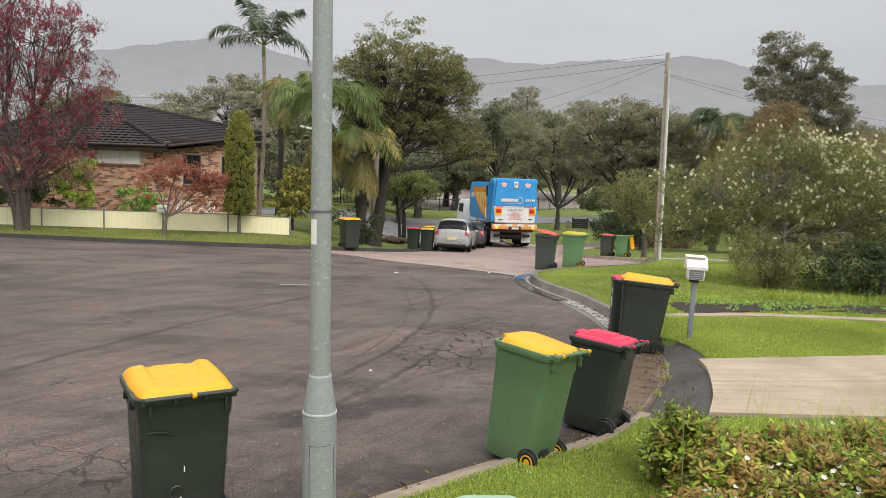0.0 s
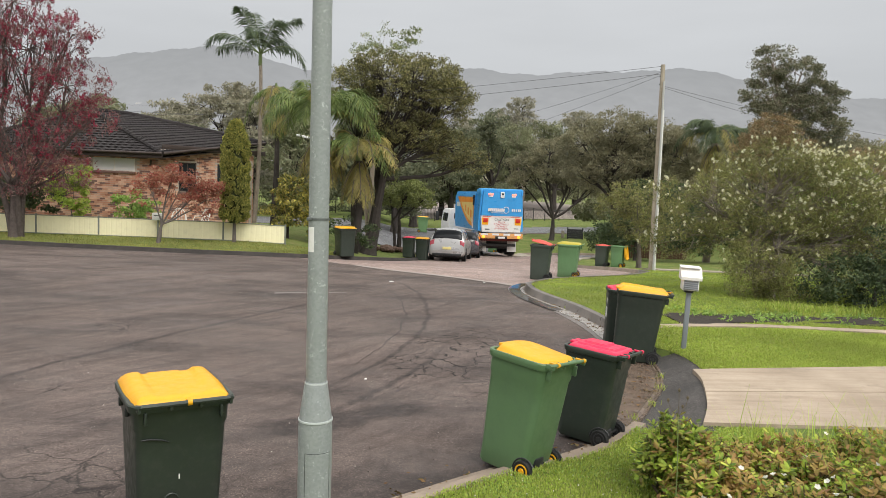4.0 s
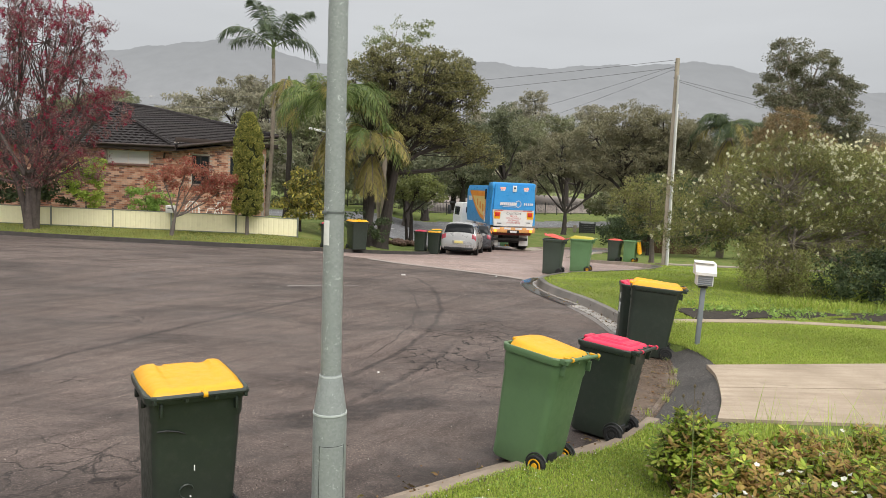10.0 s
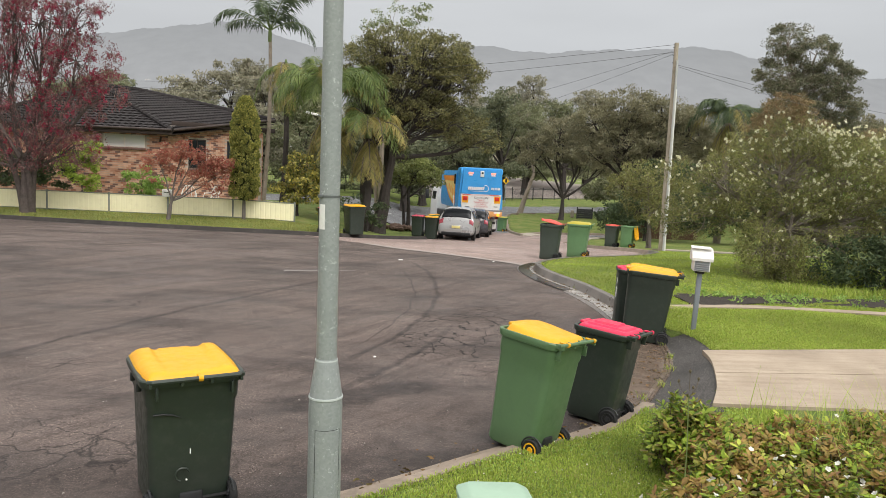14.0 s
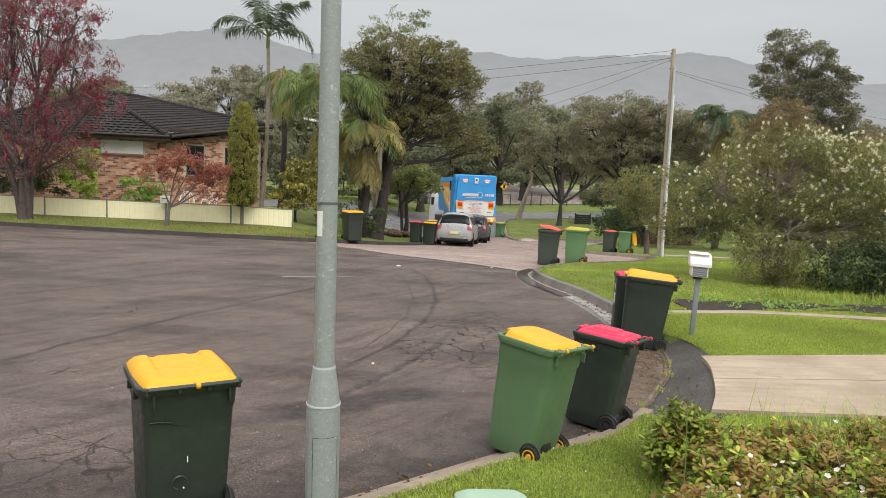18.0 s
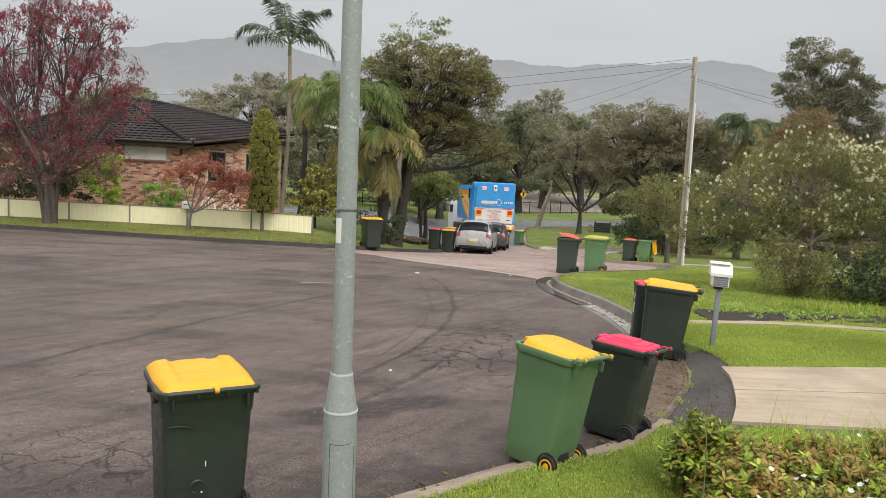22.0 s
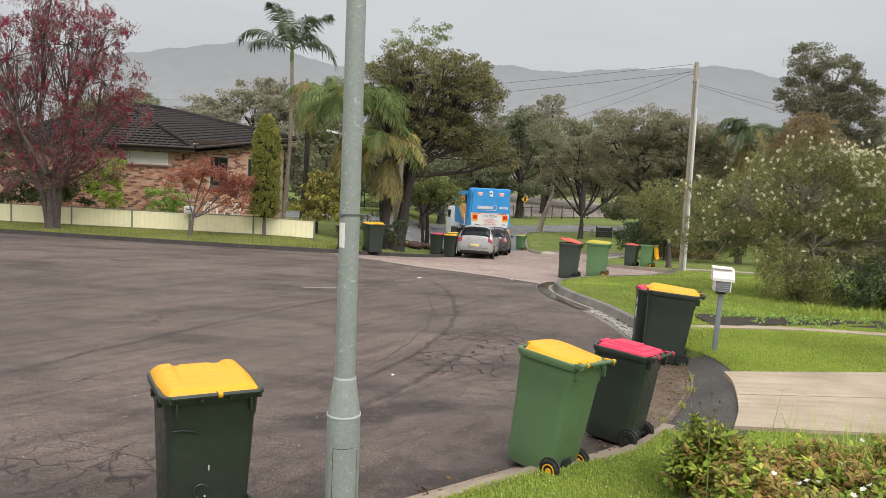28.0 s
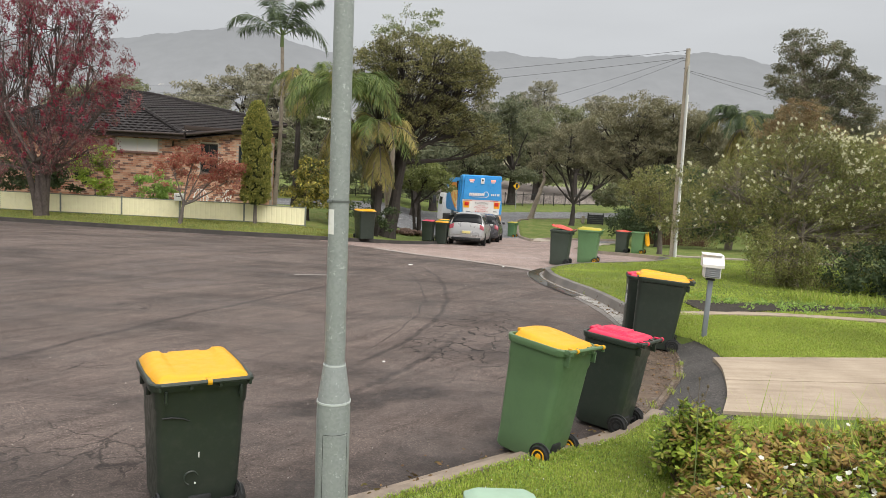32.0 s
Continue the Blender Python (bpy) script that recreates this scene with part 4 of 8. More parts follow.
    part("lid", s, lid_m, root, "", False, 40)
    for sx in ((0.03,) if lid == "ribbed" else (-0.36, 0.36)):
        s = Shape().tube([(sx * w - 0.014, y1, h * 0.985), (sx * w + 0.014, y1, h * 0.985)], 0.020, 10)
        s.box((sx * w, y1 + 0.04, h * 0.988), (0.026, 0.07, 0.014), 0.004)
        part("hinge", s, lid_m, root)
    # axle and wheels
    r = 0.088
    ya = -d * 0.335
    part("axle", Shape().tube([(-w * 0.40, ya, r), (w * 0.40, ya, r)], 0.012, 8), M_BLACK, root)
    for sx in (-1, 1):
        m = Matrix.Translation((sx * w * 0.405, ya, r)) @ Matrix.Rotation(radians(90), 4, "Y")
        s = Shape()
        s.lathe([(r * 0.62, -0.022), (r * 0.9, -0.026), (r, -0.016), (r, 0.016), (r * 0.9, 0.026), (r * 0.62, 0.022)], 20, m)
        wheel = part("wheel", s, M_BLACK, root)
        s = Shape()
        s.lathe([(r * 0.12, -0.03), (r * 0.28, -0.03), (r * 0.3, -0.02), (r * 0.54, -0.02), (r * 0.56, -0.029), (r * 0.67, -0.029), (r * 0.67, 0.029), (r * 0.56, 0.029), (r * 0.54, 0.02), (r * 0.3, 0.02), (r * 0.28, 0.03), (r * 0.12, 0.03)], 18, m)
        part("hub", s, hub_m, wheel)
        if lod and hub_m is M_HUB:
            for k in range(6):
                a = k * math.pi / 3
                part("hub_gap", Shape().box(m @ Vector((0.042 * math.cos(a), 0.042 * math.sin(a), 0)), (0.018, 0.017, 0.043), 0.003, (m.to_3x3() @ Matrix.Rotation(a, 3, "Z")).to_euler()), M_BLACK, wheel)
        arch = [(sx * (w * 0.398), ya + 0.103 * math.cos(a), r + 0.103 * math.sin(a)) for a in np.linspace(0.0, 2.6, 9)]
        part("wheel_well", Shape().tube(arch, 0.007, 6), M_DARKPL, root)
    if mark == "label":
        part("sticker", Shape().box((-w * 0.16, d * 0.452, h * 0.58), (0.13, 0.006, 0.15), 0), M_WHITE, root, "white sticker, illegible")
        part("sticker", Shape().lathe([(0.05, 0), (0.05, 0.006)], 12, Matrix.Translation((-w * 0.16, d * 0.462, h * 0.77)) @ Matrix.Rotation(radians(90), 4, "X")), M_WHITE, root, "round white symbol")
    elif mark == "scratch":
        part("scratch", Shape().box((-0.02, -d * 0.43, h * 0.46), (0.006, 0.006, 0.035), 0), M_WHITE, root, "white scrape")
    return root


def stand(x, y, turn, lean_x=0.0, lean_y=0.0, up=0.0):
    """Standing place: leans are tilts to +x and to +y, in degrees."""
    z = verge(x, y) + up
    return Matrix.Translation((x, y, z)) @ pose(0, 0, 0, -lean_y, lean_x, 0) @ pose(0, 0, 0, 0, 0, turn)


wheelie_bin("dark green wheelie bin with ribbed bright yellow lid", M_GREEN_DK, M_YELLOW, M_DARKPL, stand(-1.705, 4.85, 31), mark="scratch", w=0.65, d=0.71)
wheelie_bin("mid green wheelie bin with domed yellow lid, in the gutter", M_GREEN, M_YELLOW, M_HUB, stand(0.80, 6.1, 49, 5.8, 0), lid="domed", w=0.565, d=0.61, h=1.03)
wheelie_bin("small dark green wheelie bin with a flat red lid", M_GREEN_DK, M_RED, M_DARKPL, stand(1.585, 6.92, 54, 4.2, 0), w=0.50, d=0.585, h=0.92, lid="flat")
wheelie_bin("dark green wheelie bin with a yellow lid, beside a kerb", M_GREEN_DK, M_YELLOW, M_DARKPL, stand(2.93, 10.3, 77, 3.5, 0), lid="ribbed", d=0.71, h=1.03)
wheelie_bin("dark green wheelie bin with a red lid and a white sticker", M_GREEN_DK, M_RED, M_DARKPL, stand(2.94, 11.1, 82, 2.5, 0), w=0.52, d=0.60, h=0.93, lid="flat", mark="label")
wheelie_bin("mid green wheelie bin with olive yellow lid and yellow wheels", M_GREEN_PALE, M_OLIVE, M_HUB, stand(3.86, 20.8, 72), lid="ribbed", lod=0)
wheelie_bin("dark grey green wheelie bin with an ajar red lid", M_GREEN_GREY, M_RED2, M_DARKPL, stand(2.92, 19.75, 72), lid="flat", lid_open=-11, d=0.6, w=0.53, lod=0)
wheelie_bin("small dark wheelie bin with an orange red lid on far grass", M_GREEN_GREY, M_RED2, M_DARKPL, stand(6.95, 30.1, 60, 0, 0), lid="flat", w=0.5, d=0.57, h=0.9, lod=0)
wheelie_bin("small mid green wheelie bin with its yellow lid hanging open", M_GREEN_PALE, M_YELLOW, M_HUB, stand(7.5, 29.7, 60), w=0.5, d=0.57, h=0.9, lid_open=99, lod=0)
wheelie_bin("dark green wheelie bin with a yellow lid on the verge", M_GREEN_DK, M_YELLOW, M_DARKPL, stand(-3.3, 27.0, 208), w=0.68, d=0.80, h=1.08, lod=0)
wheelie_bin("dark wheelie bin with a red lid on the verge", M_GREEN_DK, M_RED, M_DARKPL, stand(-4.3, 26.4, 10), w=0.5, d=0.57, h=0.9, lid="flat", lod=0)
wheelie_bin("dark green wheelie bin with a maroon lid beside a parked car", M_GREEN_DK, M_RED, M_DARKPL, stand(-1.2, 34.5, 170), w=0.60, d=0.62, h=0.97, lid="flat", lod=0)
wheelie_bin("dark green wheelie bin with a yellow lid beside a parked car", M_GREEN_DK, M_YELLOW, M_DARKPL, stand(-0.55, 34.7, 170), w=0.64, h=1.06, lod=0)
wheelie_bin("mid green wheelie bin with a yellow lid on far grass", M_GREEN_PALE, M_OLIVE, M_HUB, stand(3.92, 49.0, 60), w=0.56, d=0.6, h=0.97, lod=0)

# ---- things near the kerb ----
def light_pole():
    root = thing("street_light_pole", "galvanised steel street light pole with a hatch base", "lamp post")
    x, y = -0.665, 4.42
    root.matrix_basis = Matrix.Translation((x, y, verge(x, y) + 0.035)) @ pose(0, 0, 0, 0.0, -0.55, 0)
    s = Shape().lathe([(0.104, -0.2), (0.104, 0.76), (0.101, 0.82)], 32)
    part("base_tube", s, M_GALV, root)
    s = Shape().lathe([(0.1055, 0.814), (0.1055, 0.826)], 32)
    part("weld_ring", s, plain("pale_zinc", (0.5, 0.53, 0.52), 0.5), root)
    s = Shape().lathe([(0.101, 0.824), (0.069, 1.05), (0.066, 1.06)], 32)
    part("taper", s, M_GALV, root)
    s = Shape().lathe([(0.0635, 1.05), (0.058, 3.3), (0.047, 8.0), (0.045, 8.1)], 28)
    part("shaft", s, M_GALV, root)
    s = Shape().lathe([(0.0695, 1.046), (0.0695, 1.056)], 28)
    part("joint_ring", s, plain("pale_zinc_ring", (0.5, 0.53, 0.52), 0.5), root)
    a0 = radians(-71)
    ring = [a0 + radians(44) * (k / 5 - 1) for k in range(11)]
    s = Shape().rings([[Vector((q * math.cos(a), q * math.sin(a), z)) for q, z in ((0.1035, 0.06), (0.1062, 0.06), (0.1062, 0.63), (0.1035, 0.63))] for a in ring])
    part("hatch_cover", s, M_GALV, root)
    s = Shape()
    for u, v, du, dv in ((0, 0.5, 0.0, 0.5), (1, 0.5, 0.0, 0.5), (0.5, 0, 0.5, 0.0), (0.5, 1, 0.5, 0.0)):
        pts = []
        for k in range(9):
            q = k / 4 - 1
            a = a0 + radians(44.5) * (u + du * q - 0.5) * 2
            pts.append((0.106 * math.cos(a), 0.106 * math.sin(a), 0.06 + 0.57 * (v + dv * q)))
        s.tube(pts, 0.0017, 5)
    part("hatch_gap", s, M_DARKPL, root)
    s = Shape()
    s.lathe([(0.012, 0), (0.012, 0.008), (0.006, 0.012)], 8, Matrix.Translation((0.107 * math.cos(a0), 0.107 * math.sin(a0), 0.1)) @ pose(0, 0, 0, 0, 90, math.degrees(a0)))
    part("bolt", s, plain("steel_bolt", (0.4, 0.4, 0.4), 0.35, 0.8), root)
    zb = 2.05
    s = Shape().lathe([(0.0635, zb), (0.0635, zb + 0.014)], 28)
    s.box((-0.05, -0.045, zb + 0.007), (0.03, 0.02, 0.02), 0.003)
    part("clamp_band", s, plain("band_steel", (0.16, 0.17, 0.17), 0.4, 0.6), root)
    s = Shape()

    def lab(u, v):
        a = radians(-128) + radians(22) * (u - 0.5) * 2
        return Vector((0.0632 * math.cos(a), 0.0632 * math.sin(a), 1.86 + 0.15 * v))
    s.grid(lab, 6, 2)
    part("label", s, M_WHITE, root, "blank white adhesive strip")
    s = Shape()
    s.tube([(0, 0, 8.0), (0.05, 0.3, 8.5), (0.1, 1.6, 8.8)], [0.045, 0.04, 0.03], 10)
    part("outreach_arm", s, M_GALV, root)
    s = Shape().box((0.11, 1.9, 8.8), (0.2, 0.7, 0.12), 0.05)
    part("lantern", s, M_GALV, root)
    return root


light_pole()


def mailbox():
    root = thing("mailbox", "white metal mailbox with a ribbed front on a grey post", "mailbox")
    x, y = 3.72, 10.53
    root.matrix_basis = Matrix.Translation((x, y, verge(x, y))) @ pose(0, 0, 0, 0, 1.5, -12)
    grey = plain("grey_paint", (0.22, 0.24, 0.26), 0.5)
    s = Shape().box((0, 0, 0.40), (0.07, 0.05, 0.96), 0.006)
    part("post", s, grey, root)
    part("collar", Shape().box((-0.01, 0, 0.80), (0.15, 0.12, 0.06), 0.006), M_DARKPL, root)
    part("body", Shape().box((0, 0.01, 0.92), (0.27, 0.32, 0.20), 0.008), M_WHITE, root)
    prof = [(-0.185, 1.0), (-0.19, 1.05), (-0.02, 1.20), (0.15, 1.21), (0.19, 1.17), (0.19, 1.0)]
    s = Shape().rings([[Vector((xx, yy, zz)) for yy, zz in prof] for xx in (-0.172, -0.165, 0.165, 0.172)])
    part("hood", s, M_WHITE, root, "white folded metal hood")
    part("flap", Shape().box((-0.02, 0.02, 1.215), (0.33, 0.24, 0.012), 0.004, Euler((radians(4), 0, 0))), M_WHITE, root)
    part("grille", Shape().box((0, -0.152, 0.915), (0.235, 0.012, 0.165), 0.002), grey, root)
    louvre = plain("grey_louvre", (0.26, 0.265, 0.27), 0.5)
    for o in root.children:
        if not o.name.startswith("post"):
            o.data.transform(Matrix.Translation((0, 0, 0.195)) @ Matrix.Diagonal((0.84, 0.84, 0.84, 1)))
    for k in range(5):
        part("louvre", Shape().box((0, -0.136, 0.909 + 0.028 * k), (0.193, 0.012, 0.012), 0.003), louvre, root)
    return root


mailbox()


def green_pillar():
    root = thing("service_pillar", "light green fibreglass service pillar on the lawn", "utility box")
    root.matrix_basis = Matrix.Translation((0.36, 3.95, verge(0.36, 3.95) + 0.075)) @ pose(0, 0, 0, 0, 2, 8)
    g = plain("pale_green_fibreglass", (0.30, 0.42, 0.315), 0.5, 0, 0.1, 5, 0.4, 0.1)
    s = Shape()
    rows = []
    for z, k in ((-0.2, 0.95), (0.36, 1.0), (0.375, 1.05), (0.40, 1.05), (0.43, 0.82), (0.437, 0.7)):
        rows.append([Vector((a, b, z)) for a, b in rr(0.40 * k, 0.30 * k, 0.05 * k, 4)])
    s.rings(rows[:3])
    part("body", s, g, root)
    s = Shape().rings(rows[2:])
    part("cap", s, g, root)
    return root


green_pillar()


def utility_pole():
    root = thing("utility_pole", "weathered timber utility pole with white conduit, on the verge", "utility pole")
    base, top = Vector((7.49, 25.0, verge(7.49, 25.0) - 0.2)), Vector((7.43, 25.0, 6.66))
    wood = plain("weathered_timber", (0.38, 0.33, 0.26), 0.9, 0, 0.3, 4, 0.2, 0.8, (0.22, 0.19, 0.15))
    s = Shape().tube([base, base.lerp(top, 0.5), top], [0.10, 0.085, 0.07], 14)
    part("shaft", s, wood, root)
    s = Shape().tube([base + Vector((0.10, -0.05, 0)), base.lerp(top, 0.79) + Vector((0.085, -0.05, 0))], 0.032, 8)
    part("conduit", s, M_WHITE, root, "white plastic conduit")
    s = Shape().tube([base + Vector((0.02, -0.17, 0.0)), base.lerp(top, 0.92) + Vector((0.02, -0.15, 0))], 0.035, 8)
    part("cable_guard", s, plain("grey_conduit", (0.45, 0.45, 0.43), 0.5), root)
    for k, dz in enumerate((0.15, 0.4, 0.65)):
        part("insulator", Shape().tube([top + Vector((-0.05, 0, -dz)), top + Vector((-0.1, 0, -dz))], 0.014, 6), M_DARKPL, root)
        part("insulator", Shape().tube([top + Vector((0.05, 0, -dz - 0.5)), top + Vector((0.1, 0, -dz - 0.5))], 0.014, 6), M_DARKPL, root)
    return root


utility_pole()


M_WIRE = plain("weathered_cable", (0.10, 0.10, 0.105), 0.6)


def wire(a, b, sag, r=0.008):
    r = r * 0.5
    a, b = Vector(a), Vector(b)
    pts = [a.lerp(b, k / 16) - Vector((0, 0, sag * 4 * (k / 16) * (1 - k / 16))) for k in range(17)]
    ob = part("overhead_wire", Shape().tube(pts, r, 5), M_WIRE)
    return tagged(ob, "thin black overhead power line", "wire", "overhead wires")


P0 = Vector((7.36, 25, 6.6))
wire(P0, (-38, 64, 8.2), 1.0, 0.014)
wire(P0 - Vector((0, 0, 0.25)), (-38, 64, 7.5), 1.1, 0.014)
wire(P0 - Vector((0, 0, 0.2)), (-12, 62, 3.6), 0.6, 0.011)
wire(P0 - Vector((0, 0, 0.3)), (-6, 66, 3.3), 0.5, 0.011)
wire(P0 + Vector((0.15, 0, -0.65)), (34, 40, 5.4), 0.5, 0.012)
wire(P0 + Vector((0.15, 0, -0.7)), (36, 44, 5.2), 0.7, 0.012)
wire((-40, 62, 7.6), (-8, 62, 7.3), 0.2, 0.02)
wire((-40, 62, 7.0), (-8, 62, 6.6), 0.2, 0.02)

# ---- the brick house and its front garden ----
def brick_mat():
    a = Mat("brown_brick", 0.85, 0, 0.25)
    ramp = a.t.nodes.new("ShaderNodeValToRGB")
    for i, (p, c) in enumerate(((0, (0.37, 0.165, 0.11)), (1, (0.70, 0.52, 0.39)), (0.34, (0.56, 0.295, 0.195)), (0.66, (0.66, 0.42, 0.30)), (0.17, (0.20, 0.12, 0.10)))):
        e = ramp.color_ramp.elements[i] if i < 2 else ramp.color_ramp.elements.new(p)
        e.position, e.color = p, (*c, 1)
    ramp.color_ramp.interpolation = "CONSTANT"
    a.link(a.island(), ramp.inputs["Fac"])
    a.color(a.mix(a.remap(a.noise(6, 4), 0.4, 0.7, 0, 0.35), ramp.outputs["Color"], (0.12, 0.07, 0.05)))
    a.bump(a.noise(60, 3), 0.4, 0.004)
    return a.m


M_BRICK = brick_mat()
M_MORTAR = plain("grey_mortar", (0.45, 0.39, 0.33), 0.9, 0, 0.2, 8, 0.2, 0.4)
M_TILE = plain("dark_roof_tile", (0.028, 0.024, 0.024), 0.75, 0, 0.45, 2, 0.2, 0.3, (0.07, 0.06, 0.055))
M_TIMBER = plain("dark_brown_trim", (0.05, 0.035, 0.03), 0.6)
M_BLIND = plain("closed_pale_blind", (0.72, 0.72, 0.70), 0.6, 0, 0.05, 3)


def brick_wall(root, a, b, z0, z1, holes=()):
    """A wall core with a skin of proud bricks; a to b, outside to the right of the way; holes: (u0, u1, z0, z1)."""
    a, b = np.array(a, float), np.array(b, float)
    L = np.linalg.norm(b - a)
    d = (b - a) / L
    nrm = np.array([d[1], -d[0]])
    s = Shape()
    rest = [(0, L, z0, z1)]
    for h in holes:
        out = []
        for u0, u1, v0, v1 in rest:
            if h[1] <= u0 or h[0] >= u1:
                out.append((u0, u1, v0, v1))
                continue
            out += [(u0, h[0], v0, v1), (h[1], u1, v0, v1), (h[0], h[1], v0, h[2]), (h[0], h[1], h[3], v1)]
        rest = [r for r in out if r[1] - r[0] > 0.01 and r[3] - r[2] > 0.01]
    for u0, u1, v0, v1 in rest:
        c = a + d * (u0 + u1) / 2 - nrm * 0.12
        s.box((c[0], c[1], (v0 + v1) / 2), (u1 - u0, 0.22, v1 - v0), 0, Euler((0, 0, math.atan2(d[1], d[0]))))
    wall = part("wall", s, M_MORTAR, root, "brown brick wall")
    verts = []
    r = np.random.default_rng(3)
    ch, cw = 0.086, 0.24
    for k in range(int((z1 - z0) / ch)):
        z = z0 + k * ch
        u = -0.12 * (k % 2)
        while u < L:
            p, q = max(u, 0), min(u + cw - 0.012, L)
            u += cw
            if q - p < 0.03 or any(q > h[0] and p < h[1] and z + ch > h[2] and z < h[3] for h in holes):
                continue
            o = 0.006 + r.uniform(0, 0.006)
            P = [a + d * t + nrm * w for t, w in ((p, -0.02), (q, -0.02), (q, o), (p, o))]
            lo, hi = z, z + ch - 0.012
            c = [np.array([*P[i], h]) for h in (lo, hi) for i in range(4)]
            for f in ((2, 3, 7, 6), (4, 5, 6, 7), (0, 1, 2, 3), (1, 2, 6, 5), (3, 0, 4, 7)):
                verts += [c[i] for i in f]
    return wall, verts


def brick_skin(root, verts):
    """Bricks as joined boxes with shared corners."""
    v = np.array(verts).reshape(-1, 20, 3)
    me = bpy.data.meshes.new("brickwork")
    pts, faces = [], []
    for b in v:
        uniq, inv = np.unique(np.round(b, 5), axis=0, return_inverse=True)
        k = len(pts)
        pts += uniq.tolist()
        faces += (inv.reshape(5, 4) + k).tolist()
    me.from_pydata(pts, [], faces)
    me.materials.append(M_BRICK)
    ob = new("brickwork", me)
    ob.parent = root
    return tagged(ob, "rough brown and tan bricks", kind="stuff")


def tiled_slope(s, p, q, r, t, rows, cols):
    """Wavy tile courses on the slope p-q (eave) to t-r (ridge)."""
    p, q, r, t = [Vector(v) for v in (p, q, r, t)]
    up = (q - p).cross(t - p).normalized()
    for k in range(rows):
        a0, a1 = p.lerp(t, k / rows), q.lerp(r, k / rows)
        b0, b1 = p.lerp(t, (k + 1.12) / rows), q.lerp(r, (k + 1.12) / rows)
        n = max(2, int(cols * (a1 - a0).length / (q - p).length)) * 4
        row = []
        for j in range(n + 1):
            w = 0.018 * (1 + math.cos(2 * math.pi * j / 4))
            row.append((a0.lerp(a1, j / n) + up * (0.055 + w), b0.lerp(b1, j / n) + up * (0.012 + w * 0.8), a0.lerp(a1, j / n) + up * 0.0))
        s.rings([[x[2] for x in row], [x[0] for x in row], [x[1] for x in row]], False, False)


def house():
    root = thing("brick_house", "single storey brown brick house with a dark tiled hip roof", "house")
    zf, ze = -0.6, 3.1
    walls = []
    A, B, C, D = (-21.5, 33.4), (-12.5, 33.2), (-10.9, 42.5), (-21.5, 44.5)
    C = (-9.2, 37.0)
    h1 = [(6.05, 7.95, 2.34, 2.92)]
    _, v1 = brick_wall(root, A, B, zf, ze, h1)
    h2 = [(1.0, 1.9, 1.5, 2.85), (3.0, 3.9, 1.5, 2.85)]
    _, v2 = brick_wall(root, B, C, zf, ze + 0.3, h2)
    brick_skin(root, v1 + v2)
    _, v3 = brick_wall(root, C, D, zf, ze)
    _, v4 = brick_wall(root, D, A, zf, ze)

    def window(a, b, hole, panes, blind, edge=None):
        a, b = Vector((*a, 0)), Vector((*b, 0))
        d = (b - a).normalized()
        nrm = Vector((d.y, -d.x, 0))
        rot = Euler((0, 0, math.atan2(d.y, d.x)))
        u0, u1, z0, z1 = hole
        mid = a + d * (u0 + u1) / 2
        s = Shape()
        s.box(mid + Vector((0, 0, z0 + 0.03)) - nrm * 0.06, (u1 - u0, 0.07, 0.05), 0, rot)
        s.box(mid + Vector((0, 0, z1 - 0.03)) - nrm * 0.06, (u1 - u0, 0.07, 0.05), 0, rot)
        for u in (u0 + 0.03, (u0 + u1) / 2, u1 - 0.03):
            s.box(a + d * u + Vector((0, 0, (z0 + z1) / 2)) - nrm * 0.06, (0.05, 0.07, z1 - z0), 0, rot)
        win = part("window", s, edge or plain("pale_window_frame", (0.74, 0.70, 0.64), 0.5), root)
        for k in range(panes):
            c = a + d * (u0 + (u1 - u0) * (k + 0.5) / panes) + Vector((0, 0, (z0 + z1) / 2)) - nrm * 0.055
            part("pane", Shape().box(c, ((u1 - u0) / panes - 0.05, 0.012, z1 - z0 - 0.08), 0, rot), blind, win)
        part("sill", Shape().box(mid + Vector((0, 0, z0 - 0.05)) + nrm * 0.02, (u1 - u0 + 0.1, 0.16, 0.09), 0.01, rot), M_BRICK, win)
        part("room_wall", Shape().box(mid + Vector((0, 0, (z0 + z1) / 2)) - nrm * 0.2, (u1 - u0, 0.04, z1 - z0), 0, rot), M_DARKPL, win)
    window(A, B, h1[0], 2, M_BLIND)
    # added dark windows with brown frames, in place of a dark recess between piers
    for k in h2:
        window(B, C, k, 2, M_GLASS_DK, M_TIMBER)
    # hip roof
    e = 0.45
    zr = 5.25
    a, b, c, d = Vector((A[0] - e, A[1] - e, ze)), Vector((B[0] + e - 0.1, B[1] - e, ze)), Vector((C[0] + e, C[1] + e, ze + 0.85)), Vector((D[0] - e, D[1] + e, ze))
    r1, r2 = Vector((-17.3, 37.2, zr)), Vector((-16.4, 39.8, zr + 0.05))
    s = Shape()
    tiled_slope(s, a, b, r1, r1 + Vector((-0.02, 0, 0)), 17, 30)
    tiled_slope(s, b, c, r2, r1, 17, 34)
    tiled_slope(s, c, d, r2 + Vector((-0.02, 0, 0)), r2, 10, 30)
    tiled_slope(s, d, a, r1, r2, 10, 34)
    part("roof", s, M_TILE, root, "dark brown concrete roof tiles", True)
    s = Shape()
    for p, q in ((a, r1), (b, r1), (c, r2), (d, r2), (r1, r2)):
        n = 22
        for k in range(n):
            u, v = p.lerp(q, k / n), p.lerp(q, (k + 1.05) / n)
            s.tube([u + Vector((0, 0, 0.07)), v + Vector((0, 0, 0.055))], [0.13, 0.115], 8)
    part("ridge_cap", s, M_TILE, root)
    s = Shape()
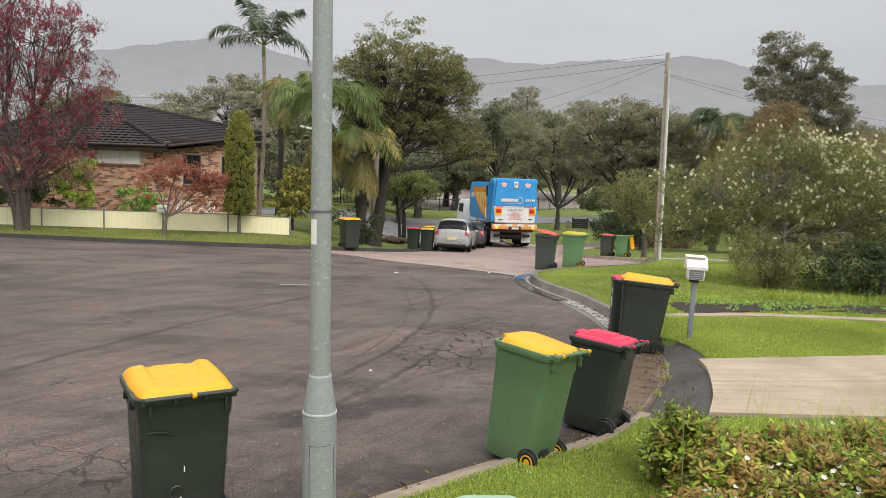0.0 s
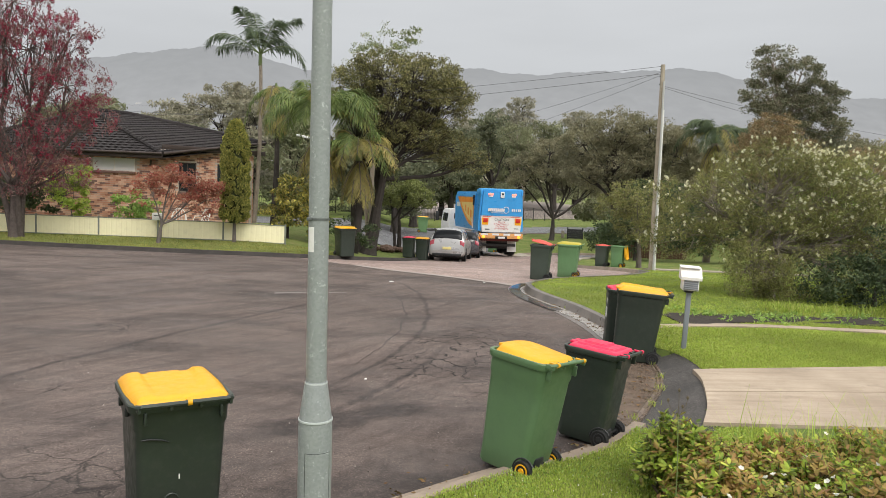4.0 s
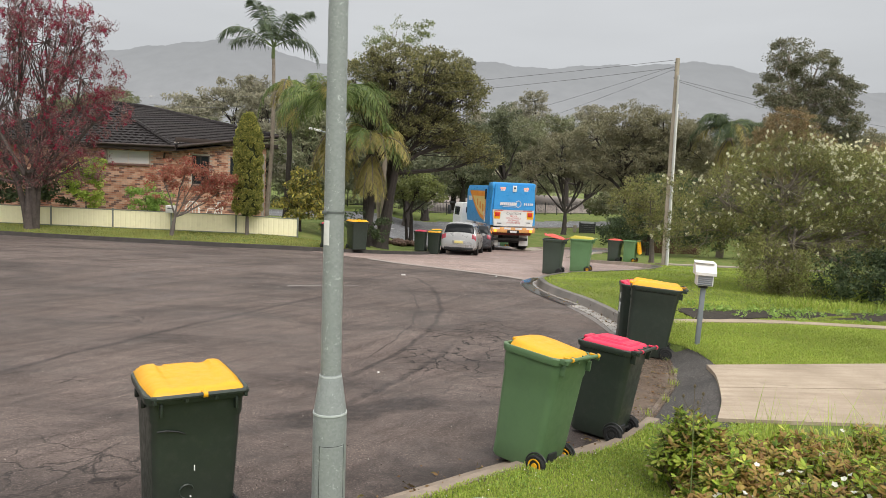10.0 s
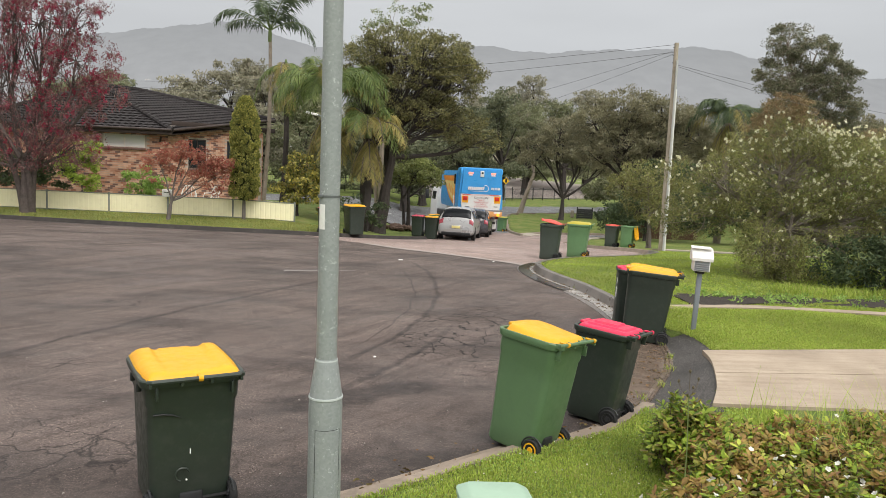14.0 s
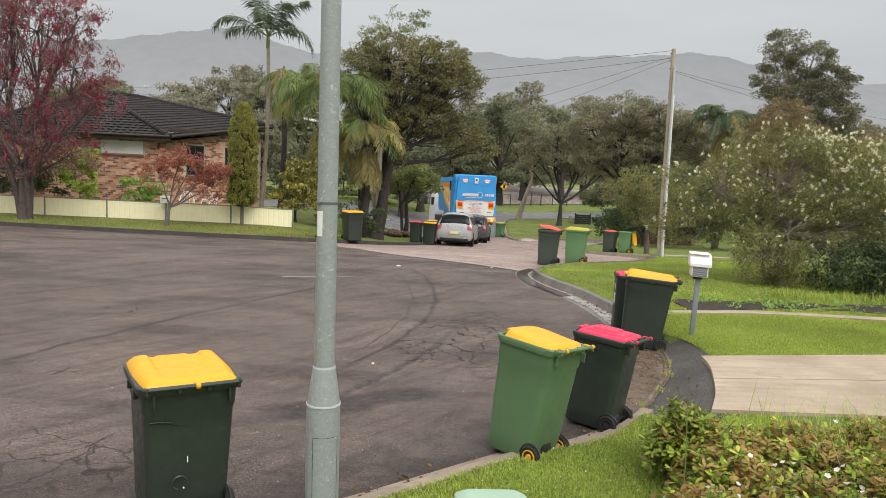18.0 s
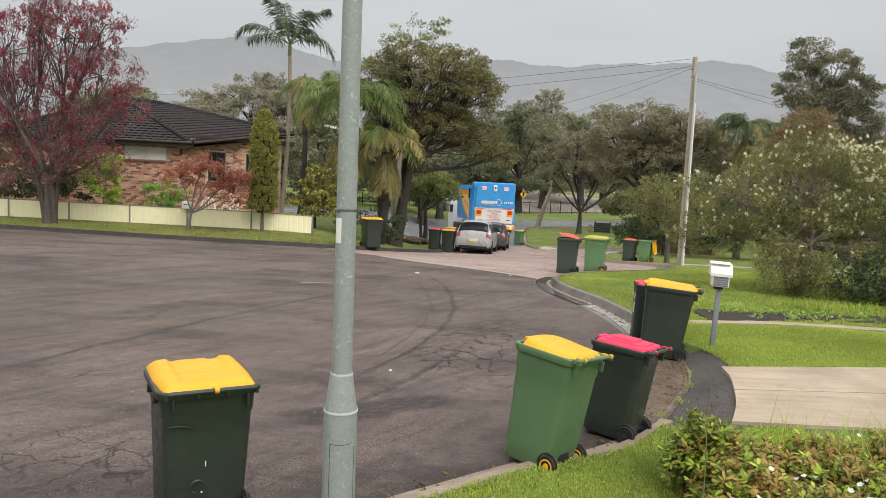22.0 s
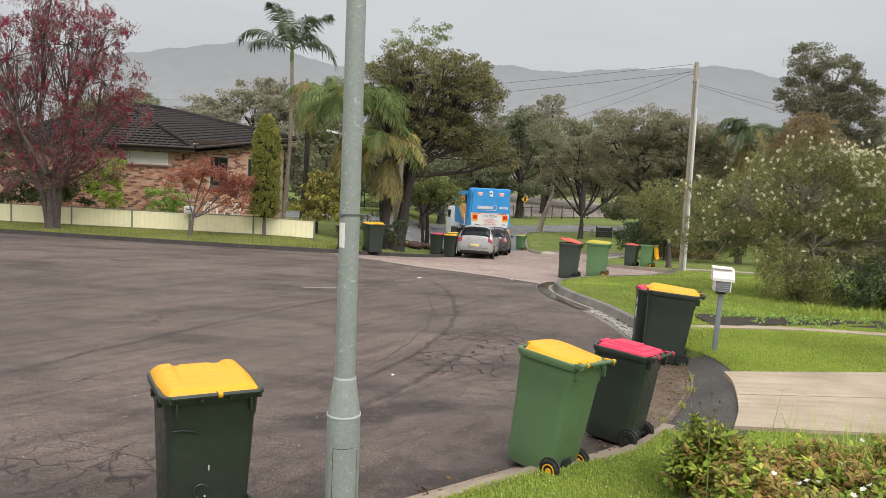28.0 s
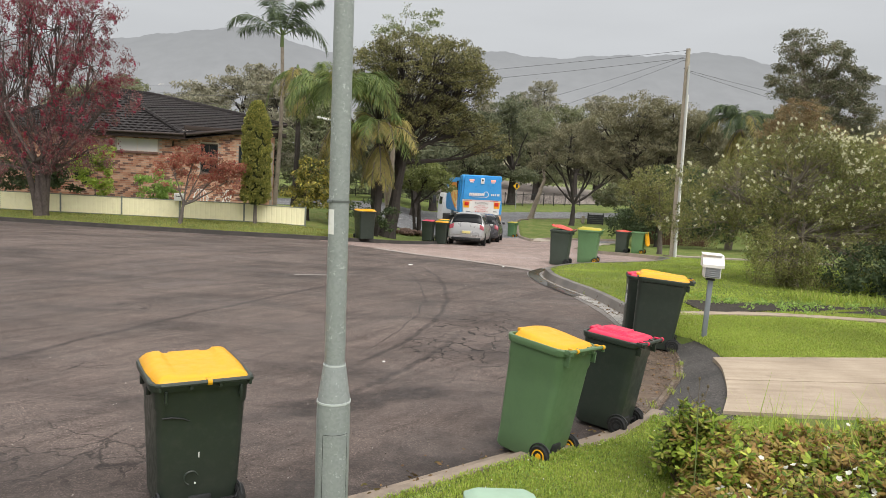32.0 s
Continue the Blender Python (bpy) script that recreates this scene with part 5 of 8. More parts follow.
    for p, q in ((a, b), (b, c), (c, d), (d, a)):
        dd = (q - p).normalized()
        s.box((p + q) / 2 + Vector((0, 0, -0.03)), ((q - p).length, 0.05, 0.2), 0.008, Euler((0, 0, math.atan2(dd.y, dd.x))))
    part("fascia", s, M_TIMBER, root)
    s = Shape()
    for p, q in ((a, b), (b, c)):
        dd = (q - p).normalized()
        s.tube([p + Vector((0, 0, 0.08)) + Vector((dd.y, -dd.x, 0)) * 0.08, q + Vector((0, 0, 0.08)) + Vector((dd.y, -dd.x, 0)) * 0.08], 0.06, 8)
    part("gutter", s, M_TIMBER, root)
    part("soffit", Shape().rings([[v + Vector((0, 0, -0.13)) for v in (a, b, c, d)], [v + Vector((0, 0, -0.1)) for v in (a, b, c, d)]]), M_TIMBER, root)
    s = Shape()
    s.tube([(-12.9, 33.28, -0.2), (-12.9, 33.28, 2.6), (-12.75, 33.0, 2.85)], 0.045, 8)
    part("downpipe", s, M_TIMBER, root)
    return root


house()

M_CREAM = plain("cream_steel_sheet", (0.90, 0.83, 0.55), 0.5, 0, 0.04, 2, 0.4, 0, (0.74, 0.67, 0.43))
M_POST = plain("grey_green_post", (0.20, 0.21, 0.17), 0.5)


def steel_fence():
    root = thing("steel_fence", "low cream ribbed steel fence along the verge", "fence")
    x0, x1 = -30.0, -5.85
    n = 10
    step = (x1 - x0) / n

    def fy(x):
        return 28.75 + 0.010 * (x + 6)
    for k in range(n + 1):
        x = x0 + k * step
        z = verge(x, fy(x))
        part("post", Shape().box((x, fy(x), z + 0.37), (0.06, 0.06, 0.84), 0.005), M_POST, root)
    for k in range(n):
        a, b = x0 + k * step + 0.03, x0 + (k + 1) * step - 0.03
        s = Shape()
        m = 60

        def sheet_pt(u, v):
            x = a + (b - a) * u
            ph = (u * 12) % 1
            y = fy(x) + 0.0035 * (1 if 0.1 < ph < 0.32 else -1)
            return Vector((x, y, verge(x, fy(x)) + 0.02 + 0.70 * v))
        s.grid(sheet_pt, m * 2, 1)
        p = part("panel", s, M_CREAM, root, "", True)
        p.modifiers.new("thick", "SOLIDIFY").thickness = 0.004
        s = Shape()
        for h, r in ((0.73, 0.05), (0.03, 0.05)):
            za, zb = verge(a, fy(a)) + h, verge(b, fy(b)) + h
            s.rings([[Vector((x, fy(x) + p1, z + q1)) for p1, q1 in ((-0.025, -0.015), (0.025, -0.015), (0.025, 0.015), (-0.025, 0.015))] for x, z in ((a, za), (b, zb))])
        part("rail", s, M_POST, root)
    return root


steel_fence()


def letter_post():
    root = thing("letterbox", "small white letterbox behind the cream fence", "mailbox", at=Matrix.Translation((-10.75, 28.55, verge(-10.75, 28.55))))
    part("post", Shape().box((0, 0, 0.35), (0.06, 0.06, 0.8), 0.004), M_POST, root)
    part("body", Shape().box((0, -0.02, 0.86), (0.36, 0.26, 0.28), 0.015), M_WHITE, root)
    part("slot", Shape().box((0, -0.152, 0.9), (0.2, 0.006, 0.03), 0), M_DARKPL, root)


letter_post()


def V(x, y):
    return verge(x, y)


M_BARK_RED = plain("dark_furrowed_bark", (0.105, 0.085, 0.076), 0.9, 0, 0.6, 7, 0.2, 1.0, (0.035, 0.028, 0.024))


def red_extra(root, pts, r):
    pick = pts[r.choice(len(pts), 800, replace=False)]
    pick = pick[pick[:, 2] > 1.6 + r.uniform(0, 2.6, len(pick))]
    out = []
    for p in pick:
        d = unit(np.array([r.normal() * 0.5, r.normal() * 0.5, -1.0]))
        c = p + d * r.uniform(0, 0.22, (26, 1))
        out.append(c + r.normal(size=(26, 3)) * 0.035)
    soup("blossom", leaves(np.concatenate(out), 0.09, 0.038, 0, r), 4, L_REDFLOWER, root)


tree("bottlebrush_tree", "tall bottlebrush tree with crimson flowers and reddish foliage", (-15.5, 27.3, V(-15.5, 27.3)), (-15.5, 27.2, 1.3),
     [((-14.9, 27.2, 6.6), (1.7, 1.6, 1.5)), ((-13.5, 27.0, 5.3), (1.5, 1.4, 1.1)), ((-15.9, 27.0, 4.4), (1.6, 1.5, 1.3)), ((-13.9, 27.3, 3.7), (1.35, 1.3, 0.9)),
      ((-17.3, 27.4, 6.0), (1.8, 1.5, 1.8)), ((-15.6, 27.4, 8.3), (1.5, 1.4, 1.2)), ((-17.6, 27.2, 3.6), (1.5, 1.3, 1.1)), ((-12.5, 27.2, 4.4), (0.9, 0.9, 0.8)), ((-13.4, 27.3, 7.2), (1.1, 1.0, 0.9)), ((-14.4, 26.8, 2.7), (1.2, 1.0, 0.7)), ((-16.6, 26.9, 2.6), (1.2, 1.0, 0.7)), ((-18.8, 27.2, 7.6), (1.5, 1.3, 1.4)), ((-13.6, 27.0, 2.3), (1.0, 0.9, 0.9)), ((-15.3, 26.6, 1.9), (1.1, 0.8, 0.7)), ((-17.2, 26.7, 1.7), (1.2, 0.8, 0.7))],
     M_BARK_RED, L_REDBOT, 0.155, 44, 40, (0.15, 0.028), 0.29, 0.8, 11, stems=5, extra=red_extra, limb=0.42, dense=1.0, flat=0.95)
tree("shrub", "lime green leafy shrub behind the fence", (-14.9, 30.2, 0.1), (-14.9, 30.2, 0.5), [((-14.9, 30.2, 1.2), (0.8, 0.7, 0.8)), ((-14.6, 30.1, 2.0), (0.6, 0.6, 0.6)), ((-15.3, 30.2, 1.7), (0.6, 0.6, 0.6))],
     M_BARK_GREY, L_LIME, 0.06, 55, 26, (0.17, 0.07), 0.24, 0.1, 12, category="shrub")
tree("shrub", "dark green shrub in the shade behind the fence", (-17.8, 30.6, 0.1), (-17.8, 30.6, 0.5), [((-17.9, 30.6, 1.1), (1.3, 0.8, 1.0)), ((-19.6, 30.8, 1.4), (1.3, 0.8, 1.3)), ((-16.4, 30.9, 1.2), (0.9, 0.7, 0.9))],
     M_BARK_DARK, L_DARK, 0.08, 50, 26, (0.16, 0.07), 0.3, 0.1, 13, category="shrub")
tree("shrub", "round green shrub under a brick wall", (-12.6, 30.6, 0.1), (-12.6, 30.6, 0.4), [((-12.6, 30.6, 0.95), (0.8, 0.7, 0.7)), ((-12.0, 30.6, 0.8), (0.5, 0.5, 0.5))],
     M_BARK_DARK, L_GREEN, 0.06, 60, 28, (0.13, 0.06), 0.22, 0.1, 14, category="shrub")
tree("maple_tree", "small spreading tree with russet leaves on the verge", (-10.25, 27.2, V(-10.25, 27.2)), (-10.1, 27.2, 0.45),
     [((-9.4, 27.2, 1.85), (0.95, 0.8, 0.6)), ((-10.5, 27.1, 1.75), (0.7, 0.7, 0.6)), ((-8.5, 27.2, 1.4), (0.65, 0.6, 0.6)), ((-9.6, 27.0, 2.35), (0.8, 0.6, 0.35)), ((-8.4, 27.3, 1.95), (0.5, 0.5, 0.35))],
     M_BARK_GREY, L_MAPLE, 0.075, 60, 34, (0.09, 0.045), 0.24, 0.35, 15, stems=1, limb=0.5, dense=2.3)


def conifer(x, y):
    root = thing("conifer", "columnar golden green cypress beside the cream fence", "tree")
    r = np.random.default_rng(16)
    z0, z1 = V(x, y), 4.44
    part("trunk", Shape().tube([(x, y, z0 - 0.1), (x, y, z0 + 0.6), (x, y, 1.6)], [0.08, 0.065, 0.05], 8), M_BARK_GREY, root)
    pts, dirs = [], []
    part("core", Shape().lathe([(0.2, z0 + 0.75), (0.36, z0 + 1.1), (0.42, z1 - 1.4), (0.30, z1 - 0.5), (0.05, z1 - 0.2)], 12, Matrix.Translation((x, y, 0))), plain("inner_twigs", (0.05, 0.058, 0.022), 0.95, 0, 0.4, 9), root)
    for k in range(860):
        f = r.uniform(0.15, 1) ** 0.92
        rad = 0.52 * min(1, (1 - f) * 4.2 + 0.03, (f - 0.08) * 7) ** 0.5 * r.uniform(0.84, 1.06)
        a = r.uniform(0, 2 * math.pi)
        c = np.array([x + rad * math.cos(a), y + rad * math.sin(a), z0 + (z1 - z0) * f])
        m = 78
        q = unit(r.normal(size=(m, 3))) * r.uniform(0.4, 1, (m, 1)) ** 0.5 * np.array([0.075, 0.075, 0.10])
        pts.append(c + q)
        dirs.append(unit(q * 9 + np.array([math.cos(a) * 0.3, math.sin(a) * 0.3, 0.8]) + r.normal(size=(m, 3)) * 0.25))
    soup("crown", leaves(np.concatenate(pts), 0.062, 0.026, 0, r, np.concatenate(dirs)), 4, L_CYPRESS, root)


conifer(-7.72, 28.3)
tree("croton_shrub", "dense shrub with yellow-splashed dark leaves", (-6.2, 31.0, V(-6.2, 31)), (-6.2, 31, 0.5),
     [((-6.4, 31, 0.95), (0.9, 0.8, 0.9)), ((-6.2, 31, 1.9), (0.75, 0.7, 0.6)), ((-5.5, 31, 1.1), (0.7, 0.7, 0.8)), ((-5.0, 30.6, 0.6), (0.6, 0.5, 0.6))], M_BARK_DARK, L_CROTON, 0.08, 70, 26, (0.17, 0.07), 0.25, 0.2, 17, category="shrub")


def frond(s_list, base, azim, rise, length, drop, r, width=0.55, dry=False, n=60):
    """One palm frond: a bowed stalk with hanging leaflets, appended as (stalk points, leaflet corners)."""
    pts = []
    for k in range(9):
        t = k / 8
        out = length * (t * math.cos(rise) + 0.05 * t)
        up = length * (t * math.sin(rise)) - drop * t ** 2.2
        pts.append(np.array([base[0] + math.cos(azim) * out * (1 - 0.22 * t * t), base[1] + math.sin(azim) * out * (1 - 0.22 * t * t), base[2] + up]))
    pts = np.array(pts)
    t = np.linspace(0.12, 1, n)
    seg = np.minimum((t * 8).astype(int), 7)
    f = (t * 8 - seg)[:, None]
    c = pts[seg] * (1 - f) + pts[seg + 1] * f
    d = unit(pts[seg + 1] - pts[seg])
    side = unit(np.cross(d, np.array([0, 0, 1.0])))
    quads = []
    for sg in (-1, 1):
        L = (width * np.sin(np.pi * (0.12 + 0.8 * t)) ** 0.6)[:, None] * r.uniform(0.8, 1.15, (n, 1))
        e = unit(side * sg + d * 0.75 + np.array([0, 0, -0.40]) + r.normal(size=(n, 3)) * 0.26)
        w = d * 0.026
        tip = c + e * L - np.array([0, 0, 1]) * L * 0.30
        mid = c + e * L * 0.5
        quads.append(np.stack([c - w * 0.6, mid - w, tip, mid + w], 1).reshape(-1, 3))
    s_list.append((pts, np.concatenate(quads), dry))


def palm(label, base, top, trunk_r, fronds, length, seed, drop=1.3, width=0.6, dry_share=0.15, rise=(0.1, 1.15), skirt=False, leaf=None):
    r = np.random.default_rng(seed)
    root = thing("palm_tree", label, "palm")
    base, top = np.array(base, float), np.array(top, float)
    n = 14
    pts = [base + (top - base) * k / n + np.array([0.12 * math.sin(k / n * 3), 0, 0]) for k in range(n + 1)]
    rad = [trunk_r * (1.25 - 0.35 * k / n) * (1 + 0.05 * (k % 2)) for k in range(n + 1)]
    part("trunk", Shape().tube([base - [0, 0, 0.2]] + pts, [rad[0]] + rad, 12), M_BARK_PALE if leaf else M_BARK_DARK, root)
    part("crown_shaft", Shape().tube([top - [0, 0, 0.1], top + [0, 0, 0.35], top + [0, 0, 0.75]], [trunk_r * 1.1, trunk_r * 1.0, trunk_r * 0.35], 10), plain("palm_sheath_%d" % seed, (0.12, 0.16, 0.05), 0.5), root)
    fl = []
    for k in range(fronds):
        q = (k + 0.5) / fronds
        az = k * 2.39996 + r.normal() * 0.15
        frond(fl, top + np.array([0, 0, 0.45]), az, rise[0] + (rise[1] - rise[0]) * r.uniform(0, 1), length * r.uniform(0.8, 1.1), drop * length * r.uniform(0.35, 0.6), r, width, q < dry_share)
    if skirt:
        for k in range(12):
            frond(fl, top + np.array([0, 0, 0.05 - 0.04 * k]), k * 2.4 + 0.2, -0.9, length * 0.5, 0.6, r, width * 0.7, True)
    for k, (p, q, dry) in enumerate(fl):
        fr = part("frond", Shape().tube(p, np.linspace(0.035, 0.008, len(p)), 5), M_BARK_GREY if dry else bpy.data.materials["palm_sheath_%d" % seed], root)
        soup("leaf_blade", q, 4, L_PALM_DRY if dry else leaf or L_PALM, fr)
    return root


palm("tall king palm with a slim trunk and feathery crown", (-9.1, 37.0, 0.2), (-8.95, 37.0, 7.9), 0.088, 11, 4.1, 21, 1.15, 0.7, 0.0, (0.45, 1.4), False, L_PALM_DK)
palm("arching cocos palm with drooping fronds", (-5.0, 32.0, -0.3), (-5.0, 32.0, 4.6), 0.16, 30, 4.0, 22, 1.35, 0.72, 0.12, (0.3, 1.2), True)
palm("lower cocos palm with yellowing drooping fronds", (-3.4, 31.4, -0.6), (-3.35, 31.4, 3.3), 0.13, 20, 2.7, 23, 1.5, 0.62, 0.55, (0.3, 1.1), True)
palm("slim palm with a tuft of dead brown fronds", (-7.75, 35.0, -0.2), (-7.7, 35.0, 6.0), 0.11, 7, 1.9, 29, 2.2, 0.5, 0.45, (0.0, 0.5), True)

tree("paperbark_tree", "large dark tree with twisted black trunks and a broad olive crown", (-3.1, 33.2, V(-3.1, 33.2)), (-2.8, 33.2, 2.6),
     [((-1.3, 33.0, 6.7), (2.1, 1.8, 1.35)), ((-2.7, 33.2, 7.0), (1.8, 1.6, 1.2)), ((0.4, 33.4, 6.2), (1.2, 1.3, 0.9)), ((-0.4, 33.2, 7.0), (1.5, 1.4, 0.9)), ((-0.1, 33.0, 5.9), (1.5, 1.5, 1.2)), ((-3.9, 33.6, 6.4), (1.3, 1.3, 1.2)), ((0.5, 34.0, 4.0), (1.3, 1.4, 0.8)), ((-0.9, 33.0, 4.5), (1.5, 1.4, 0.8)), ((-2.4, 32.6, 5.2), (1.2, 1.2, 0.8)), ((1.6, 34.2, 3.4), (0.9, 1.0, 0.6))],
     M_BARK_DARK, L_PAPER, 0.26, 64, 34, (0.13, 0.045), 0.33, 0.1, 24, stems=3, limb=0.38, dense=1.6, shell=0.72, flat=0.55)
tree("gum_tree", "thin gum with sparse leaves at the top", (-3.4, 39.0, V(-3.4, 39)), (-3.3, 39, 6.0),
     [((-3.2, 38.5, 9.6), (1.1, 1.0, 0.9)), ((-4.0, 38.5, 8.7), (0.9, 0.9, 0.7)), ((-2.2, 38.6, 9.0), (0.8, 0.8, 0.7)), ((-4.6, 38.6, 7.9), (0.8, 0.8, 0.6)), ((-1.6, 38.6, 9.8), (0.6, 0.6, 0.5))],
     M_BARK_PALE, L_GUM, 0.13, 26, 20, (0.15, 0.045), 0.3, 0.3, 25, stems=2)
tree("small_tree", "small round-headed tree with fresh green leaves", (-2.05, 39.0, V(-2.05, 39)), (-1.9, 39, 0.3),
     [((-1.5, 39, 1.75), (1.35, 1.2, 0.6)), ((-2.5, 39, 1.55), (0.9, 0.8, 0.5)), ((-0.7, 39, 1.45), (0.7, 0.7, 0.4)), ((-1.4, 38.9, 2.1), (0.8, 0.8, 0.4))], M_BARK_DARK, L_OLIVE, 0.12, 60, 30, (0.14, 0.06), 0.28, 0.1, 26, stems=2, limb=0.5)
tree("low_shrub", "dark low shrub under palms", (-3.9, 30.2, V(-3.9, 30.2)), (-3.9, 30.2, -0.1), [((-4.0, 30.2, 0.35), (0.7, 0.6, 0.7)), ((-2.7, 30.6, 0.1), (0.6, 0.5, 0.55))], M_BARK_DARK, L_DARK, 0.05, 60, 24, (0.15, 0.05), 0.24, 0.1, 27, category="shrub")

# ---- vehicles ----
M_BLUE = plain("bright_blue_paint", (0.045, 0.30, 0.66), 0.35, 0, 0.08, 1.5, 0.5, 0, (0.03, 0.2, 0.5))
M_BLUE2 = plain("light_blue_trim", (0.06, 0.36, 0.75), 0.4)
M_ORANGE = plain("orange_print", (0.80, 0.28, 0.03), 0.45, 0, 0.2, 1.2)
M_PALEYEL = plain("pale_yellow_print", (0.82, 0.60, 0.22), 0.45, 0, 0.2, 2)
M_TRUCKWHITE = plain("truck_white_paint", (0.72, 0.71, 0.69), 0.45, 0, 0.06, 3, 0.4, 0, (0.55, 0.52, 0.48))
M_REDREF = plain("red_reflector", (0.55, 0.03, 0.02), 0.3)
M_AMBERREF = plain("amber_reflector", (0.85, 0.40, 0.02), 0.3)
M_CHASSIS = plain("dirty_chassis", (0.03, 0.028, 0.026), 0.7, 0, 0.4, 4)
M_REDTXT = plain("red_lettering", (0.5, 0.06, 0.05), 0.5)
M_SILVER = plain("silver_car_paint", (0.43, 0.425, 0.42), 0.32, 0.45, 0.01, 0.8, 0.5)
M_DARKCAR = plain("dark_grey_car_paint", (0.075, 0.072, 0.078), 0.25, 0.3, 0.05, 2, 0.5)
M_GLASSCAR = plain("tinted_car_glass", (0.018, 0.02, 0.022), 0.06, 0, 0.1, 1, 0.2)
M_TAIL = plain("red_tail_lens", (0.36, 0.05, 0.07), 0.2, 0, 0.1, 3, 0.6)
M_RIM = plain("alloy_rim", (0.45, 0.45, 0.45), 0.35, 0.6)
M_PLATE = plain("yellow_plate", (0.72, 0.62, 0.25), 0.4)


def glow(name, c, power):
    a = Mat(name, 0.3)
    a.color(c)
    a.b.inputs["Emission Color"].default_value = (*c, 1)
    a.b.inputs["Emission Strength"].default_value = power
    return a.m


M_LAMP_AMBER = glow("lit_amber_lamp", (1.0, 0.30, 0.03), 1.6)
M_LAMP_RED = glow("lit_red_lamp", (1.0, 0.22, 0.16), 1.2)


def letters(text, size, m, material, parent, name="lettering"):
    cu = bpy.data.curves.new(name, "FONT")
    cu.body, cu.size, cu.align_x, cu.align_y, cu.extrude = text, size, "CENTER", "CENTER", 0.002
    ob = new(name, cu)
    me = bpy.data.meshes.new_from_object(ob.evaluated_get(bpy.context.evaluated_depsgraph_get()))
    bpy.data.objects.remove(ob)
    bpy.data.curves.remove(cu)
    me.transform(m)
    me.materials.clear()
    me.materials.append(material)
    o = new(name, me)
    o.parent = parent
    o["label"] = text.lower() + " lettering"
    return o


def road_wheel(root, x, y, r, w, hub=M_RIM):
    m = Matrix.Translation((x, y, r)) @ Matrix.Rotation(radians(90), 4, "Y")
    s = Shape().lathe([(r * 0.6, -w / 2), (r * 0.93, -w / 2), (r, -w * 0.36), (r, w * 0.36), (r * 0.93, w / 2), (r * 0.6, w / 2)], 24, m)
    wh = part("wheel", s, M_BLACK, root)
    s = Shape().lathe([(r * 0.1, -w * 0.4), (r * 0.55, -w * 0.46), (r * 0.62, -w * 0.5), (r * 0.62, w * 0.5), (r * 0.55, w * 0.46), (r * 0.1, w * 0.4)], 16, m)
    part("rim", s, hub, wh)
    return wh


def flat_shape(pts, m, material, parent, name, thick=0.006, label=""):
    s = Shape().prism(pts, 0, thick, m)
    return part(name, s, material, parent, label, True)


